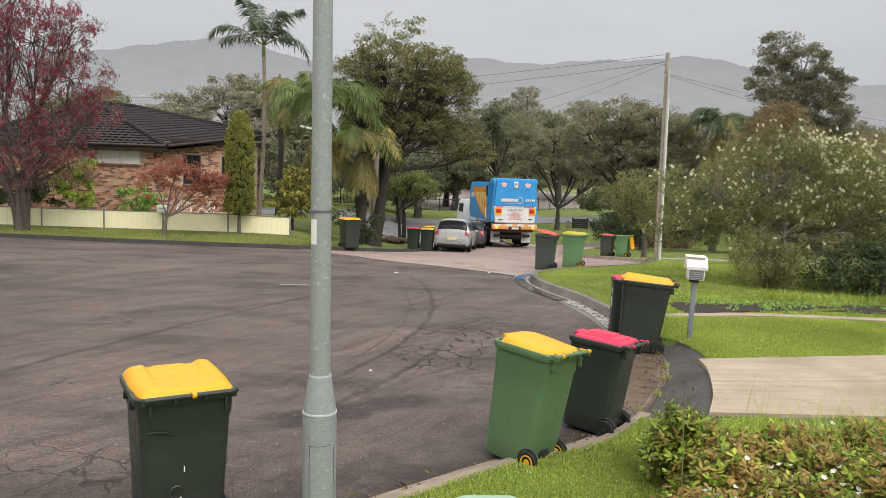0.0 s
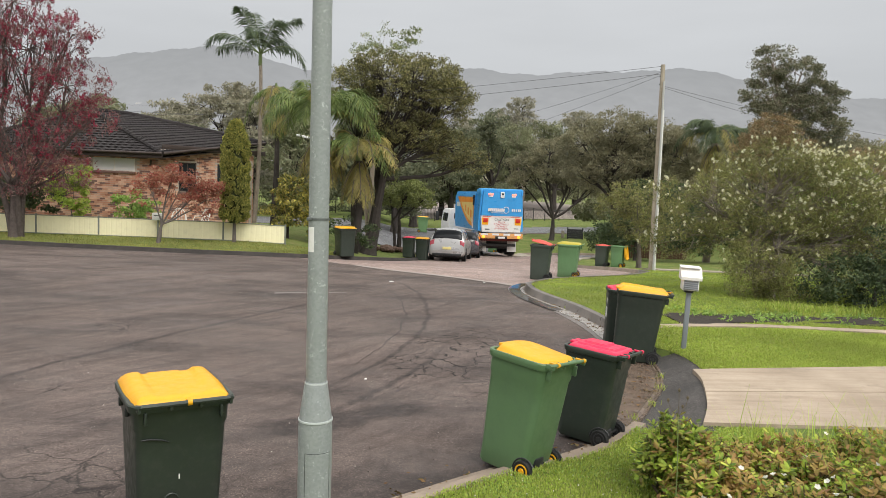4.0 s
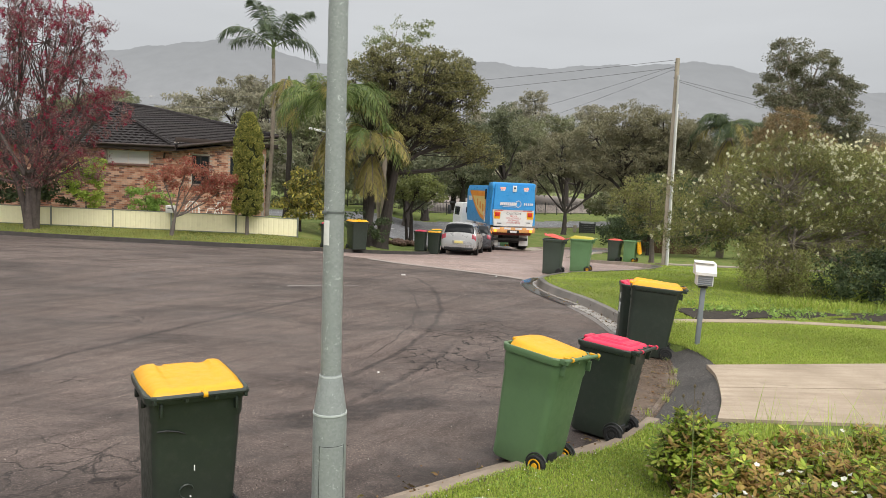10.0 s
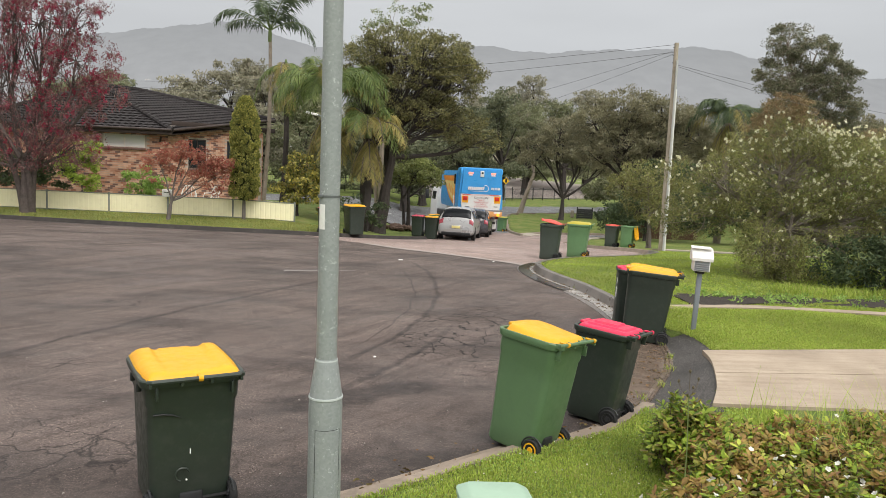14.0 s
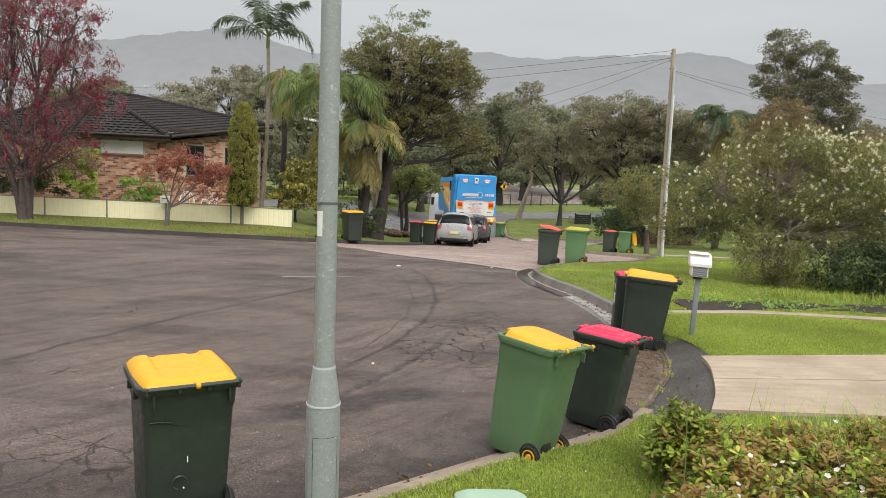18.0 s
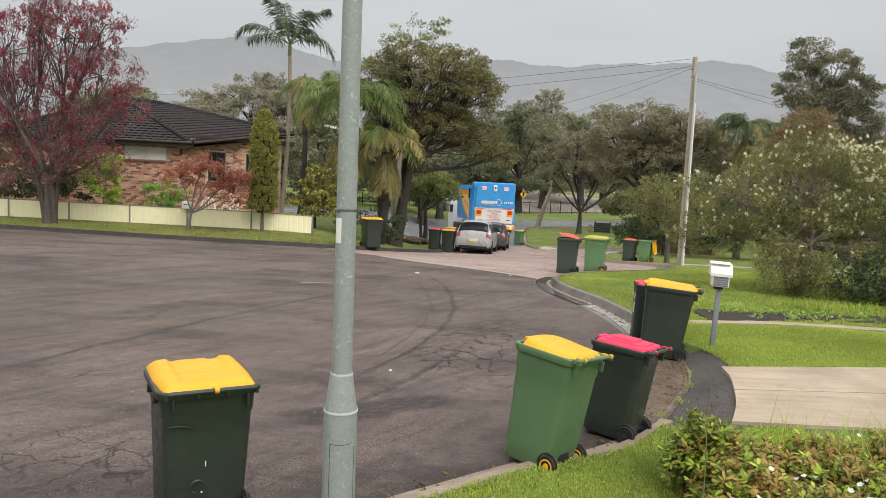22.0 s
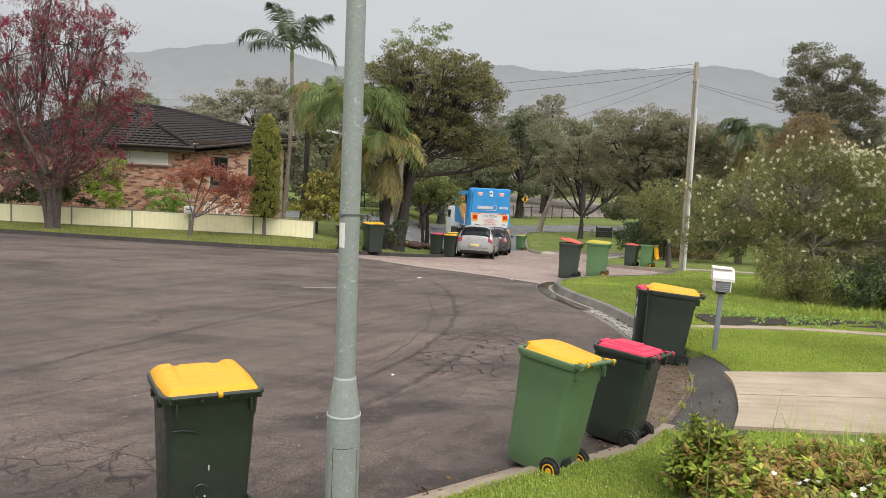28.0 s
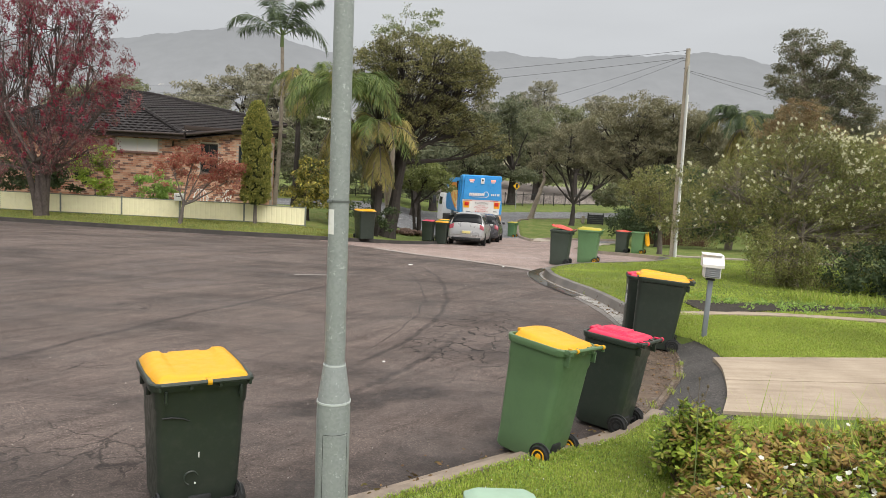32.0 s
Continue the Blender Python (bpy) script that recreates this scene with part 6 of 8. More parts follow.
def garbage_truck():
    """Rear face at y = 0, drives to +y."""
    t = thing("garbage_truck", "bright blue garbage truck with orange print and white cab", "truck")
    W = 2.46
    # hopper body, faceted
    s = Shape()
    prof = [(-1.18, 1.42), (-1.23, 1.7), (-1.23, 3.2), (-1.13, 3.5), (1.13, 3.5), (1.23, 3.2), (1.23, 1.7), (1.18, 1.42)]
    s.rings([[Vector((x, y, z)) for x, z in prof] for y in (0.95, 5.3)])
    part("hopper_body", s, M_BLUE, t)
    s = Shape()
    prof3 = [(-1.2, 1.40), (-1.22, 1.7), (-1.1, 3.66), (1.1, 3.66), (1.22, 1.7), (1.2, 1.40)]
    s.rings([[Vector((x, y, z)) for x, z in prof3] for y in (0.16, 0.96)])
    part("tailgate", s, M_BLUE, t)
    s = Shape()
    s.rings([[Vector((x * k, y, z)) for x, z in ((-1.10, 2.24), (-1.02, 3.52), (1.02, 3.52), (1.10, 2.24))] for y, k in ((0.16, 1.0), (0.05, 0.985))])
    part("tail_panel", s, M_BLUE, t)
    s = Shape()
    for sx in (-1, 1):
        s.box((sx * 1.10, 0.5, 3.5), (0.10, 0.75, 0.30), 0.03)
    s.box((0, 0.45, 3.63), (2.2, 0.6, 0.12), 0.03)
    part("top_frame", s, M_BLUE2, t)
    s = Shape()
    s.rings([[Vector((x * k, y, z)) for x, z in ((-1.04, 1.36), (-1.12, 2.22), (1.12, 2.22), (1.04, 1.36))] for y, k in ((0.16, 1.0), (0.03, 0.99))])
    part("lower_panel", s, M_TRUCKWHITE, t, "white lower tail panel")
    part("tail_stripe", Shape().box((0, 0.02, 2.18), (2.1, 0.012, 0.055), 0), plain("pale_pink_stripe", (0.7, 0.5, 0.48), 0.5), t)
    B = Matrix.Translation((0, 0.022, 0)) @ Matrix.Rotation(radians(90), 4, "X")
    for sx in (-1, 1):
        flat_shape([(sx * 0.72, 1.74), (sx * 1.04, 1.74), (sx * 1.07, 2.12), (sx * 0.70, 2.12)], B, M_AMBERREF, t, "reflector_board", 0.008)
        part("tail_lamp", Shape().box((sx * 0.87, 0.0, 1.98), (0.24, 0.03, 0.22), 0.01), M_REDREF, t)
        part("top_lamp", Shape().box((sx * 0.62, 0.035, 3.38), (0.26, 0.04, 0.11), 0.015), M_LAMP_RED, t, "lit pinkish red lamp")
        part("top_lamp_mount", Shape().box((sx * 0.62, 0.045, 3.27), (0.22, 0.03, 0.06), 0.01), M_WHITE, t)
        part("bumper_lamp", Shape().lathe([(0.085, 0), (0.085, 0.03), (0.05, 0.045)], 14, Matrix.Translation((sx * 0.95, 0.0, 1.10)) @ Matrix.Rotation(radians(90), 4, "X")), M_LAMP_AMBER, t, "lit amber lamp")
        part("mudguard", Shape().box((sx * 0.82, 0.75, 0.62), (0.5, 0.04, 0.75), 0.02), M_TRUCKWHITE, t)
    part("camera_box", Shape().box((0, 0.03, 3.36), (0.2, 0.08, 0.34), 0.02), M_WHITE, t)
    part("camera_lens", Shape().box((0, -0.015, 3.40), (0.1, 0.02, 0.1), 0.01), M_DARKPL, t)
    part("bumper", Shape().box((0, 0.1, 1.14), (2.36, 0.2, 0.28), 0.02), plain("orange_white_bumper", (0.75, 0.34, 0.12), 0.5, 0, 0.5, 1.5), t)
    for k in range(4):
        part("bumper_stripe", Shape().box((-0.9 + 0.6 * k, -0.005, 1.225), (0.36, 0.012, 0.10), 0), M_TRUCKWHITE, t)
    part("rear_step", Shape().box((0, 0.0, 1.06), (0.62, 0.14, 0.15), 0.02), M_DARKPL, t)
    part("number_plate", Shape().box((0, -0.078, 1.06), (0.36, 0.01, 0.1), 0), M_TRUCKWHITE, t, "blank number plate")
    # marks: company name and number as bars
    bar = M_TRUCKWHITE
    for k in range(9):
        flat_shape([(-0.76 + 0.10 * k, 2.46), (-0.68 + 0.10 * k, 2.46), (-0.65 + 0.10 * k, 2.63), (-0.73 + 0.10 * k, 2.63)], B @ Matrix.Translation((0, 0, 0.0)), bar, t, "name_bar", 0.008)
    part("name_swirl", Shape().tube([(0.22 + 0.15 * math.cos(a), 0.012, 2.55 + 0.17 * math.sin(a)) for a in np.linspace(-2.3, 2.3, 14)], 0.016, 6), bar, t)
    part("name_line", Shape().box((-0.25, 0.018, 2.39), (0.7, 0.008, 0.022), 0), bar, t)
    for x in (0.56, 0.66, 0.78, 0.90, 0.98):
        part("number_bar", Shape().box((x, 0.016, 2.55), (0.065, 0.008, 0.13), 0), bar, t)
    N = Matrix.Translation((0, 0.024, 0)) @ Matrix.Rotation(radians(90), 4, "X")
    letters("CAUTION", 0.17, N @ Matrix.Translation((0, 2.02, 0)), M_DARKPL, t)
    for k, w in enumerate(("TRUCK", "CONSTANTLY", "STOPPING", "& REVERSING")):
        letters(w, 0.125, N @ Matrix.Translation((0, 1.885 - 0.115 * k, 0)), M_REDTXT, t)
    for x, w in ((-0.8, 0.44), (0.72, 0.5)):
        part("small_print", Shape().box((x, 0.014, 2.185), (w, 0.006, 0.035), 0), M_REDTXT, t)
    part("small_print", Shape().box((-0.75, 0.018, 1.5), (0.24, 0.006, 0.05), 0), M_DARKPL, t)
    part("small_print", Shape().box((0.8, 0.018, 1.55), (0.22, 0.006, 0.04), 0), M_DARKPL, t)
    # print on the left flank: a half disc of orange peel with pale segments
    S = Matrix.Translation((-1.232, 0, 0)) @ Matrix(((0, 0, -1, 0), (1, 0, 0, 0), (0, 1, 0, 0), (0, 0, 0, 1)))
    flat_shape([(1.1, 3.2)] + [(1.1 + 3.6 * k / 14, 3.2 - 1.62 * math.sin(math.pi * (0.5 + 0.5 * k / 14)) ** 1.0 if k else 1.58) for k in range(15)] + [(4.7, 3.2)], S, M_ORANGE, t, "orange_print", 0.006, "orange fruit print")
    flat_shape([(1.25, 2.9), (1.25, 1.8), (2.0, 1.9), (3.0, 2.3), (3.9, 2.9)], S, M_PALEYEL, t, "fruit_segment", 0.01)
    for k in range(3):
        flat_shape([(1.45 + 0.6 * k, 2.0 + 0.17 * k), (1.75 + 0.6 * k, 2.08 + 0.17 * k), (1.8 + 0.55 * k, 2.5 + 0.13 * k), (1.5 + 0.6 * k, 2.45 + 0.13 * k)], S, M_ORANGE, t, "fruit_mark", 0.014)
    part("side_print", Shape().box((-1.236, 4.5, 2.75), (0.008, 0.8, 0.26), 0), M_TRUCKWHITE, t)
    part("strut", Shape().tube([(-1.26, 1.05, 2.75), (-1.27, 0.98, 3.3)], 0.05, 8), M_DARKPL, t)
    part("strut", Shape().tube([(-1.25, 1.15, 1.5), (-1.25, 1.3, 2.1)], 0.03, 8), M_WHITE, t)
    # chassis, wheels, cab
    part("chassis", Shape().box((0, 4.6, 0.95), (0.9, 8.6, 0.35), 0.03), M_CHASSIS, t)
    part("undertray", Shape().box((0, 3.6, 0.66), (1.3, 5.6, 0.5), 0.04), M_CHASSIS, t)
    part("toolbox", Shape().box((-0.95, 5.4, 0.75), (0.5, 2.6, 0.6), 0.04), M_CHASSIS, t)
    part("fuel_tank", Shape().box((0.95, 5.4, 0.75), (0.5, 2.4, 0.55), 0.06), M_CHASSIS, t)
    part("underrun_bar", Shape().box((0, 0.5, 0.62), (1.9, 0.1, 0.14), 0.02), M_CHASSIS, t)
    part("tail_cross", Shape().box((0, 0.5, 0.95), (2.1, 0.5, 0.2), 0.02), plain("dull_red_steel", (0.16, 0.03, 0.025), 0.6), t)
    for y in (1.7, 3.0, 8.0):
        for sx in (-1, 1):
            road_wheel(t, sx * 1.0, y, 0.5, 0.3 if y > 5 else 0.45, M_CHASSIS)
    cab = part("cab", Shape().rings([[Vector((sx, y, z)) for sx, y, z in ((-w, 7.15, z), (w, 7.15, z), (w, yf, z), (-w, yf, z))] for z, w, yf in ((0.55, 1.16, 9.3), (1.45, 1.16, 9.35), (2.28, 1.08, 9.15), (2.4, 1.0, 9.0))]), M_TRUCKWHITE, t, "white cab")
    for sx in (-1, 1):
        part("side_window", Shape().box((sx * 1.115, 8.3, 1.82), (0.03, 1.3, 0.62), 0.01, Euler((0, radians(-4 * sx), 0))), M_GLASS_DK, cab)
        part("mirror", Shape().box((sx * 1.42, 9.3, 1.9), (0.22, 0.08, 0.6), 0.03), M_DARKPL, cab)
        part("mirror_arm", Shape().tube([(sx * 1.1, 9.2, 2.4), (sx * 1.45, 9.3, 2.4)], 0.02, 6), M_DARKPL, cab)
        part("rear_window", Shape().box((sx * 0.6, 7.14, 1.95), (0.5, 0.02, 0.35), 0), M_GLASS_DK, cab)
    part("windscreen", Shape().box((0, 9.3, 1.85), (2.0, 0.03, 0.75), 0.01, Euler((radians(10), 0, 0))), M_GLASS_DK, cab)
    part("exhaust", Shape().tube([(0.9, 6.2, 1.0), (0.9, 6.2, 2.9)], 0.07, 10), M_RIM, t)
    # lifting arm on the left, in its own space about its hinge
    arm = new("lift_arm")
    arm.parent = t
    arm.matrix_basis = Matrix.Translation((-1.0, 4.5, 1.3))
    part("boom", Shape().box((-0.55, 0, 0.0), (1.3, 0.12, 0.16), 0.02), M_TRUCKWHITE, arm)
    part("grab", Shape().box((-1.22, 0, 0.0), (0.12, 0.62, 0.14), 0.02), M_CHASSIS, arm)
    for sy in (-1, 1):
        part("finger", Shape().tube([(-1.25, sy * 0.3, 0), (-1.5, sy * 0.36, 0), (-1.75, sy * 0.28, 0)], 0.03, 6), M_CHASSIS, arm)
    for o in t.children_recursive:
        if o.type == "MESH" and o.parent is not arm:
            o.data.transform(Matrix.Diagonal((1.07, 1, 1.02, 1)))
    return t, arm


truck, lift_arm = garbage_truck()


def blend_row(rows, t):
    """A smooth row between given rows (Catmull-Rom)."""
    n = len(rows)
    i = min(max(int(t), 0), n - 2)
    f = t - i
    p, q, r, w = rows[max(i - 1, 0)], rows[i], rows[i + 1], rows[min(i + 2, n - 1)]
    return 0.5 * (2 * q + (r - p) * f + (2 * p - 5 * q + 4 * r - w) * f * f + (3 * q - p - 3 * r + w) * f ** 3)


def car(label, paint, at, L=3.8, W=1.69, H=1.52):
    """A small round-backed hatchback, nose to +y, lofted from tail to nose."""
    t = thing("parked_car", label, "car", "", at)
    h = W / 2
    rows = []
    for y, w, wr, zb, zm, zt in ((-0.502, 0.78, 0.62, 0.34, 0.50, 0.60), (-0.496, 0.93, 0.84, 0.27, 0.60, 0.74), (-0.482, 0.985, 0.86, 0.24, 0.82, 0.98), (-0.448, 1.0, 0.80, 0.23, 0.93, 1.28), (-0.395, 1.0, 0.75, 0.22, 0.95, 1.47),
                                (-0.25, 1.0, 0.76, 0.21, 0.95, 1.53), (0.0, 1.0, 0.77, 0.21, 0.94, 1.53), (0.09, 1.0, 0.77, 0.21, 0.93, 1.47), (0.29, 1.0, 0.84, 0.21, 0.86, 1.00), (0.40, 0.97, 0.80, 0.22, 0.78, 0.88), (0.475, 0.88, 0.70, 0.25, 0.64, 0.72), (0.5, 0.68, 0.52, 0.32, 0.48, 0.54)):
        k = H / 1.53
        half = [(0.0, zb), (0.80 * w, zb), (0.985 * w, zb + 0.13), (w, (zb + zm) / 2 + 0.05), (0.975 * w, zm), (wr, zt - 0.10 * (zt - zb)), (0.72 * wr, zt - 0.01), (0.0, zt + 0.02)]
        prof = [(-a, b) for a, b in half] + [(a, b) for a, b in reversed(half[:-1])]
        rows.append(np.array([(a * h, y * L, b * k) for a, b in prof]))

    def skin(u, v, out=0.0):
        row = [np.asarray(p) for p in blend_row(rows, v)]
        p = blend_row(row, u)
        if out:
            e = 0.02
            du = blend_row(row, min(u + e, 14)) - blend_row(row, max(u - e, 0))
            r2 = [np.asarray(q) for q in blend_row(rows, min(v + e, len(rows) - 1))]
            dv = blend_row(r2, u) - p
            nrm = np.cross(du, dv)
            nrm = nrm / (np.linalg.norm(nrm) + 1e-9)
            p = p - nrm * out * (1 if np.dot(nrm, p - np.array([0, p[1] * 0.6, 0.6])) < 0 else -1)
        return Vector(p)
    last = len(rows) - 1
    s = Shape()
    s.rings([[skin(14 * i / 56, last * j / 55) for i in range(56)] for j in range(56)])
    body = part("body", s, paint, t, "", False, 60)

    def shell(name, u0, u1, v0, v1, material, label="", out=0.007, parent=None, lean=0.0):
        o = part(name, Shape().grid(lambda a, b: skin(u0 + (u1 - u0) * a, v0 + (v1 - v0) * b + lean * (a - 0.5), out), 10, 10), material, parent or t, label)
        o.modifiers.new("thick", "SOLIDIFY").thickness = 0.005
        return o
    shell("rear_window", 5.12, 8.88, 2.2, 3.8, M_GLASSCAR)
    shell("windscreen", 5.25, 8.75, 7.1, 7.9, M_GLASSCAR)
    for a, b in ((4.12, 4.92), (9.88, 9.08)):
        shell("side_window", a, b, 4.05, 5.35, M_GLASSCAR)
        shell("side_window", a, b, 5.45, 7.0, M_GLASSCAR)
    for a, b in ((4.2, 5.75), (9.8, 8.25)):
        shell("tail_light", a, b, 1.25, 2.1, M_TAIL, "red tail light", 0.012)
    part("bumper_insert", Shape().box((0, -0.487 * L, 0.30), (W * 0.80, 0.14, 0.13), 0.03), M_DARKPL, t, "black lower bumper")
    for sx in (-1, 1):
        part("mirror", Shape().box((sx * (h + 0.08), 0.17 * L, 0.96), (0.16, 0.09, 0.12), 0.03), paint, t)
        for y in (-0.335, 0.32):
            road_wheel(t, sx * (h - 0.085), y * L, 0.29, 0.185)
            part("wheel_arch", Shape().lathe([(0.34, -0.012), (0.34, 0.012)], 20, Matrix.Translation((sx * (h - 0.008), y * L, 0.30)) @ Matrix.Rotation(radians(90), 4, "Y")), M_BLACK, t)
        part("door_handle", Shape().box((sx * (h + 0.004), -0.04 * L, 0.80), (0.03, 0.15, 0.03), 0.008), paint, t)
    part("plate_recess", Shape().box((0, -0.492 * L, 0.60), (0.60, 0.09, 0.17), 0.02), paint, t)
    part("number_plate", Shape().box((0, -0.506 * L, 0.60), (0.40, 0.03, 0.12), 0.004), M_PLATE, t, "blank yellow number plate")
    part("badge", Shape().lathe([(0.045, 0), (0.045, 0.02)], 14, Matrix.Translation((0, -0.485 * L, 0.82)) @ Matrix.Rotation(radians(90), 4, "X")), M_DARKPL, t)
    p, q = skin(7.0, 2.2, 0.03), skin(6.2, 2.45, 0.03)
    part("wiper", Shape().tube([p, q], 0.013, 6), M_DARKPL, t)
    part("exhaust", Shape().tube([(0.4, -0.50 * L, 0.24), (0.4, -0.44 * L, 0.24)], 0.025, 8), M_DARKPL, t)
    part("underside", Shape().box((0, 0, 0.2), (W * 0.8, L * 0.8, 0.1), 0.02), M_DARKPL, t)
    return t


def on_road(x, y, turn, tip=0.0):
    return Matrix.Translation((x, y, float(road_z(x, y)))) @ pose(0, 0, 0, 0, 0, turn) @ pose(0, 0, 0, tip, 0, 0)


car("silver small hatchback parked by the kerb", M_SILVER, on_road(0.85, 36.2, -8, -3.5), 3.75, 1.72, 1.54)
car("dark sedan parked ahead of the silver hatchback", M_DARKCAR, on_road(1.75, 40.0, -7, -2.5), 3.8, 1.66, 1.44)
lifted_bin = wheelie_bin("mid green wheelie bin with open yellow lid beside a truck", M_GREEN_PALE, M_YELLOW, M_HUB, stand(-0.58, 44.8, -90), lid="domed", lod=0)

# ---- the garden and the trees beyond it ----
M_TWIG = plain("pale_dead_twigs", (0.21, 0.18, 0.15), 0.9, 0, 0.5, 6, 0.2, 0.6, (0.08, 0.068, 0.056))


def cream_extra(root, pts, r):
    hi = pts[pts[:, 2] > 0.9 + r.uniform(0, 1.7, len(pts))]
    pick = hi[r.choice(len(hi), 760, replace=False)]
    out = []
    for p in pick:
        d = unit(np.array([r.normal() * 0.6, r.normal() * 0.6, 0.8]))
        p = p + unit(p - np.array([8.0, 16.8, 1.2])) * 0.16
        c = p + d * r.uniform(0, 0.055, (18, 1))
        out.append(c + r.normal(size=(18, 3)) * 0.013)
    soup("blossom", leaves(np.concatenate(out), 0.036, 0.034, 0, r), 4, L_CREAM, root)


tree("bottlebrush_bush", "big rounded bottlebrush bush with cream flower spikes", (7.5, 16.4, V(7.5, 16.4)), (7.5, 16.5, 1.3),
     [((7.4, 16.4, 2.5), (1.5, 1.3, 1.0)), ((6.1, 16.6, 2.2), (1.1, 1.0, 0.8)), ((8.8, 16.5, 2.4), (1.3, 1.2, 1.0)), ((7.5, 15.9, 1.3), (1.2, 0.9, 0.9)), ((5.6, 16.8, 1.5), (0.8, 0.8, 0.6)), ((9.7, 16.4, 1.4), (1.2, 1.1, 1.0)), ((10.9, 16.8, 1.9), (1.3, 1.2, 1.2)), ((6.9, 16.0, 0.8), (0.8, 0.7, 0.7)), ((8.4, 16.8, 3.0), (0.9, 0.9, 0.6)), ((8.8, 16.2, 0.9), (1.0, 0.8, 0.8)), ((7.2, 15.8, 0.6), (0.75, 0.6, 0.55)), ((10.4, 15.9, 1.2), (1.0, 0.8, 0.8)), ((9.6, 16.3, 2.9), (1.1, 1.0, 0.7)), ((7.6, 16.3, 3.2), (0.9, 0.9, 0.45))],
     M_TWIG, L_BUSH, 0.12, 74, 50, (0.095, 0.019), 0.25, 0.55, 31, stems=3, limb=0.45, flat=0.85, extra=cream_extra, category="bush", shell=0.6)
# spread wide with dark leaves, so it also paints the shade under the bush
tree("dark_bush", "dark green shrub under the bottlebrush, partly standing in for shade", (9.3, 15.2, V(9.3, 15.2)), (9.3, 15.2, 0.5), [((8.5, 15.3, 0.72), (0.9, 0.6, 0.62)), ((9.5, 15.0, 0.75), (1.1, 0.6, 0.7)), ((10.8, 15.0, 0.85), (1.2, 0.7, 0.8)), ((12.2, 15.2, 0.9), (1.2, 0.7, 0.8)), ((9.8, 15.3, 1.35), (1.1, 0.6, 0.5))], M_BARK_DARK, L_DARK, 0.06, 70, 34, (0.10, 0.04), 0.25, 0.1, 32, category="shrub")
tree("olive_bush", "olive green shrub beside the utility pole", (8.6, 30.5, V(8.6, 30.5)), (8.5, 30.5, 0.6), [((8.4, 30.5, 2.1), (1.3, 1.1, 0.9)), ((7.6, 30.8, 1.6), (0.9, 0.9, 0.8)), ((9.3, 30.8, 1.5), (1.1, 1.0, 1.0)), ((8.6, 30.4, 0.9), (1.2, 1.0, 0.7))],
     M_BARK_GREY, L_BUSH, 0.1, 55, 36, (0.13, 0.03), 0.32, 0.1, 33, category="shrub")
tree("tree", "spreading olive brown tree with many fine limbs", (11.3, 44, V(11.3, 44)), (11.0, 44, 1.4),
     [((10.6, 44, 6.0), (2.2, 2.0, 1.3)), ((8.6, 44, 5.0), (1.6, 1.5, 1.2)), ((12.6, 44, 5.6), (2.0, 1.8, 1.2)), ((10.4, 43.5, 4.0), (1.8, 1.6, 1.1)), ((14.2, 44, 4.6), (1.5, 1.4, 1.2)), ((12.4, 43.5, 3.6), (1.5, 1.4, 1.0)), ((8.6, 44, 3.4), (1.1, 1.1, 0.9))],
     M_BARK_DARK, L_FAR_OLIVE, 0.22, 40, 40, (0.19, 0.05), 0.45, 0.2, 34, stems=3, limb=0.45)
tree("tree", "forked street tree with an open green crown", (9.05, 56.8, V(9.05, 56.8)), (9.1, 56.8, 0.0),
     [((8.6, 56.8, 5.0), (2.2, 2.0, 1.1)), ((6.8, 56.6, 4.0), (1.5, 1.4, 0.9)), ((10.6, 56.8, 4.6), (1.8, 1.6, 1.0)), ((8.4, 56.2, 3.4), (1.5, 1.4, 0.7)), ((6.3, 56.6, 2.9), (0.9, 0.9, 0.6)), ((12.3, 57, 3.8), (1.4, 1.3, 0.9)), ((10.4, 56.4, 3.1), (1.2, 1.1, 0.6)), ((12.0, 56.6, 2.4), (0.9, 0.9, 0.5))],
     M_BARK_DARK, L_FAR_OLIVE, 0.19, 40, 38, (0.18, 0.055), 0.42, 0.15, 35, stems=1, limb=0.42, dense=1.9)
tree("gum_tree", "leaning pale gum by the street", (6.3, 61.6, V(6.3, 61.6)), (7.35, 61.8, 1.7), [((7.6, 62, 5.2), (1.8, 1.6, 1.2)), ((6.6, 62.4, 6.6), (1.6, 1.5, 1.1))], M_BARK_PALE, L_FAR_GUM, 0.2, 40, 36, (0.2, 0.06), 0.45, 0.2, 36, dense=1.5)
tree("dark_bush", "dark evergreen shrubs beyond the verge", (11.0, 40, V(11, 40)), (11, 40, 0.0), [((10.4, 40, 0.2), (1.6, 1.2, 1.1)), ((12.6, 40, 0.4), (1.8, 1.3, 1.4)), ((9.5, 41, -0.2), (0.9, 0.9, 0.8)), ((14.8, 40, 0.6), (1.8, 1.3, 1.6)), ((17.5, 40, 0.8), (2.0, 1.3, 1.8)), ((12.5, 41.5, 2.2), (1.7, 1.3, 1.0))], M_BARK_DARK, L_DARK, 0.08, 50, 30, (0.18, 0.07), 0.4, 0.1, 37, category="shrub")
palm("cocos palm with a shaggy crown behind the garden", (15.7, 42, V(15.7, 42)), (15.7, 42, 5.4), 0.17, 18, 3.0, 38, 1.4, 0.65, 0.2, (0.2, 1.1), True, L_PALM_DK)
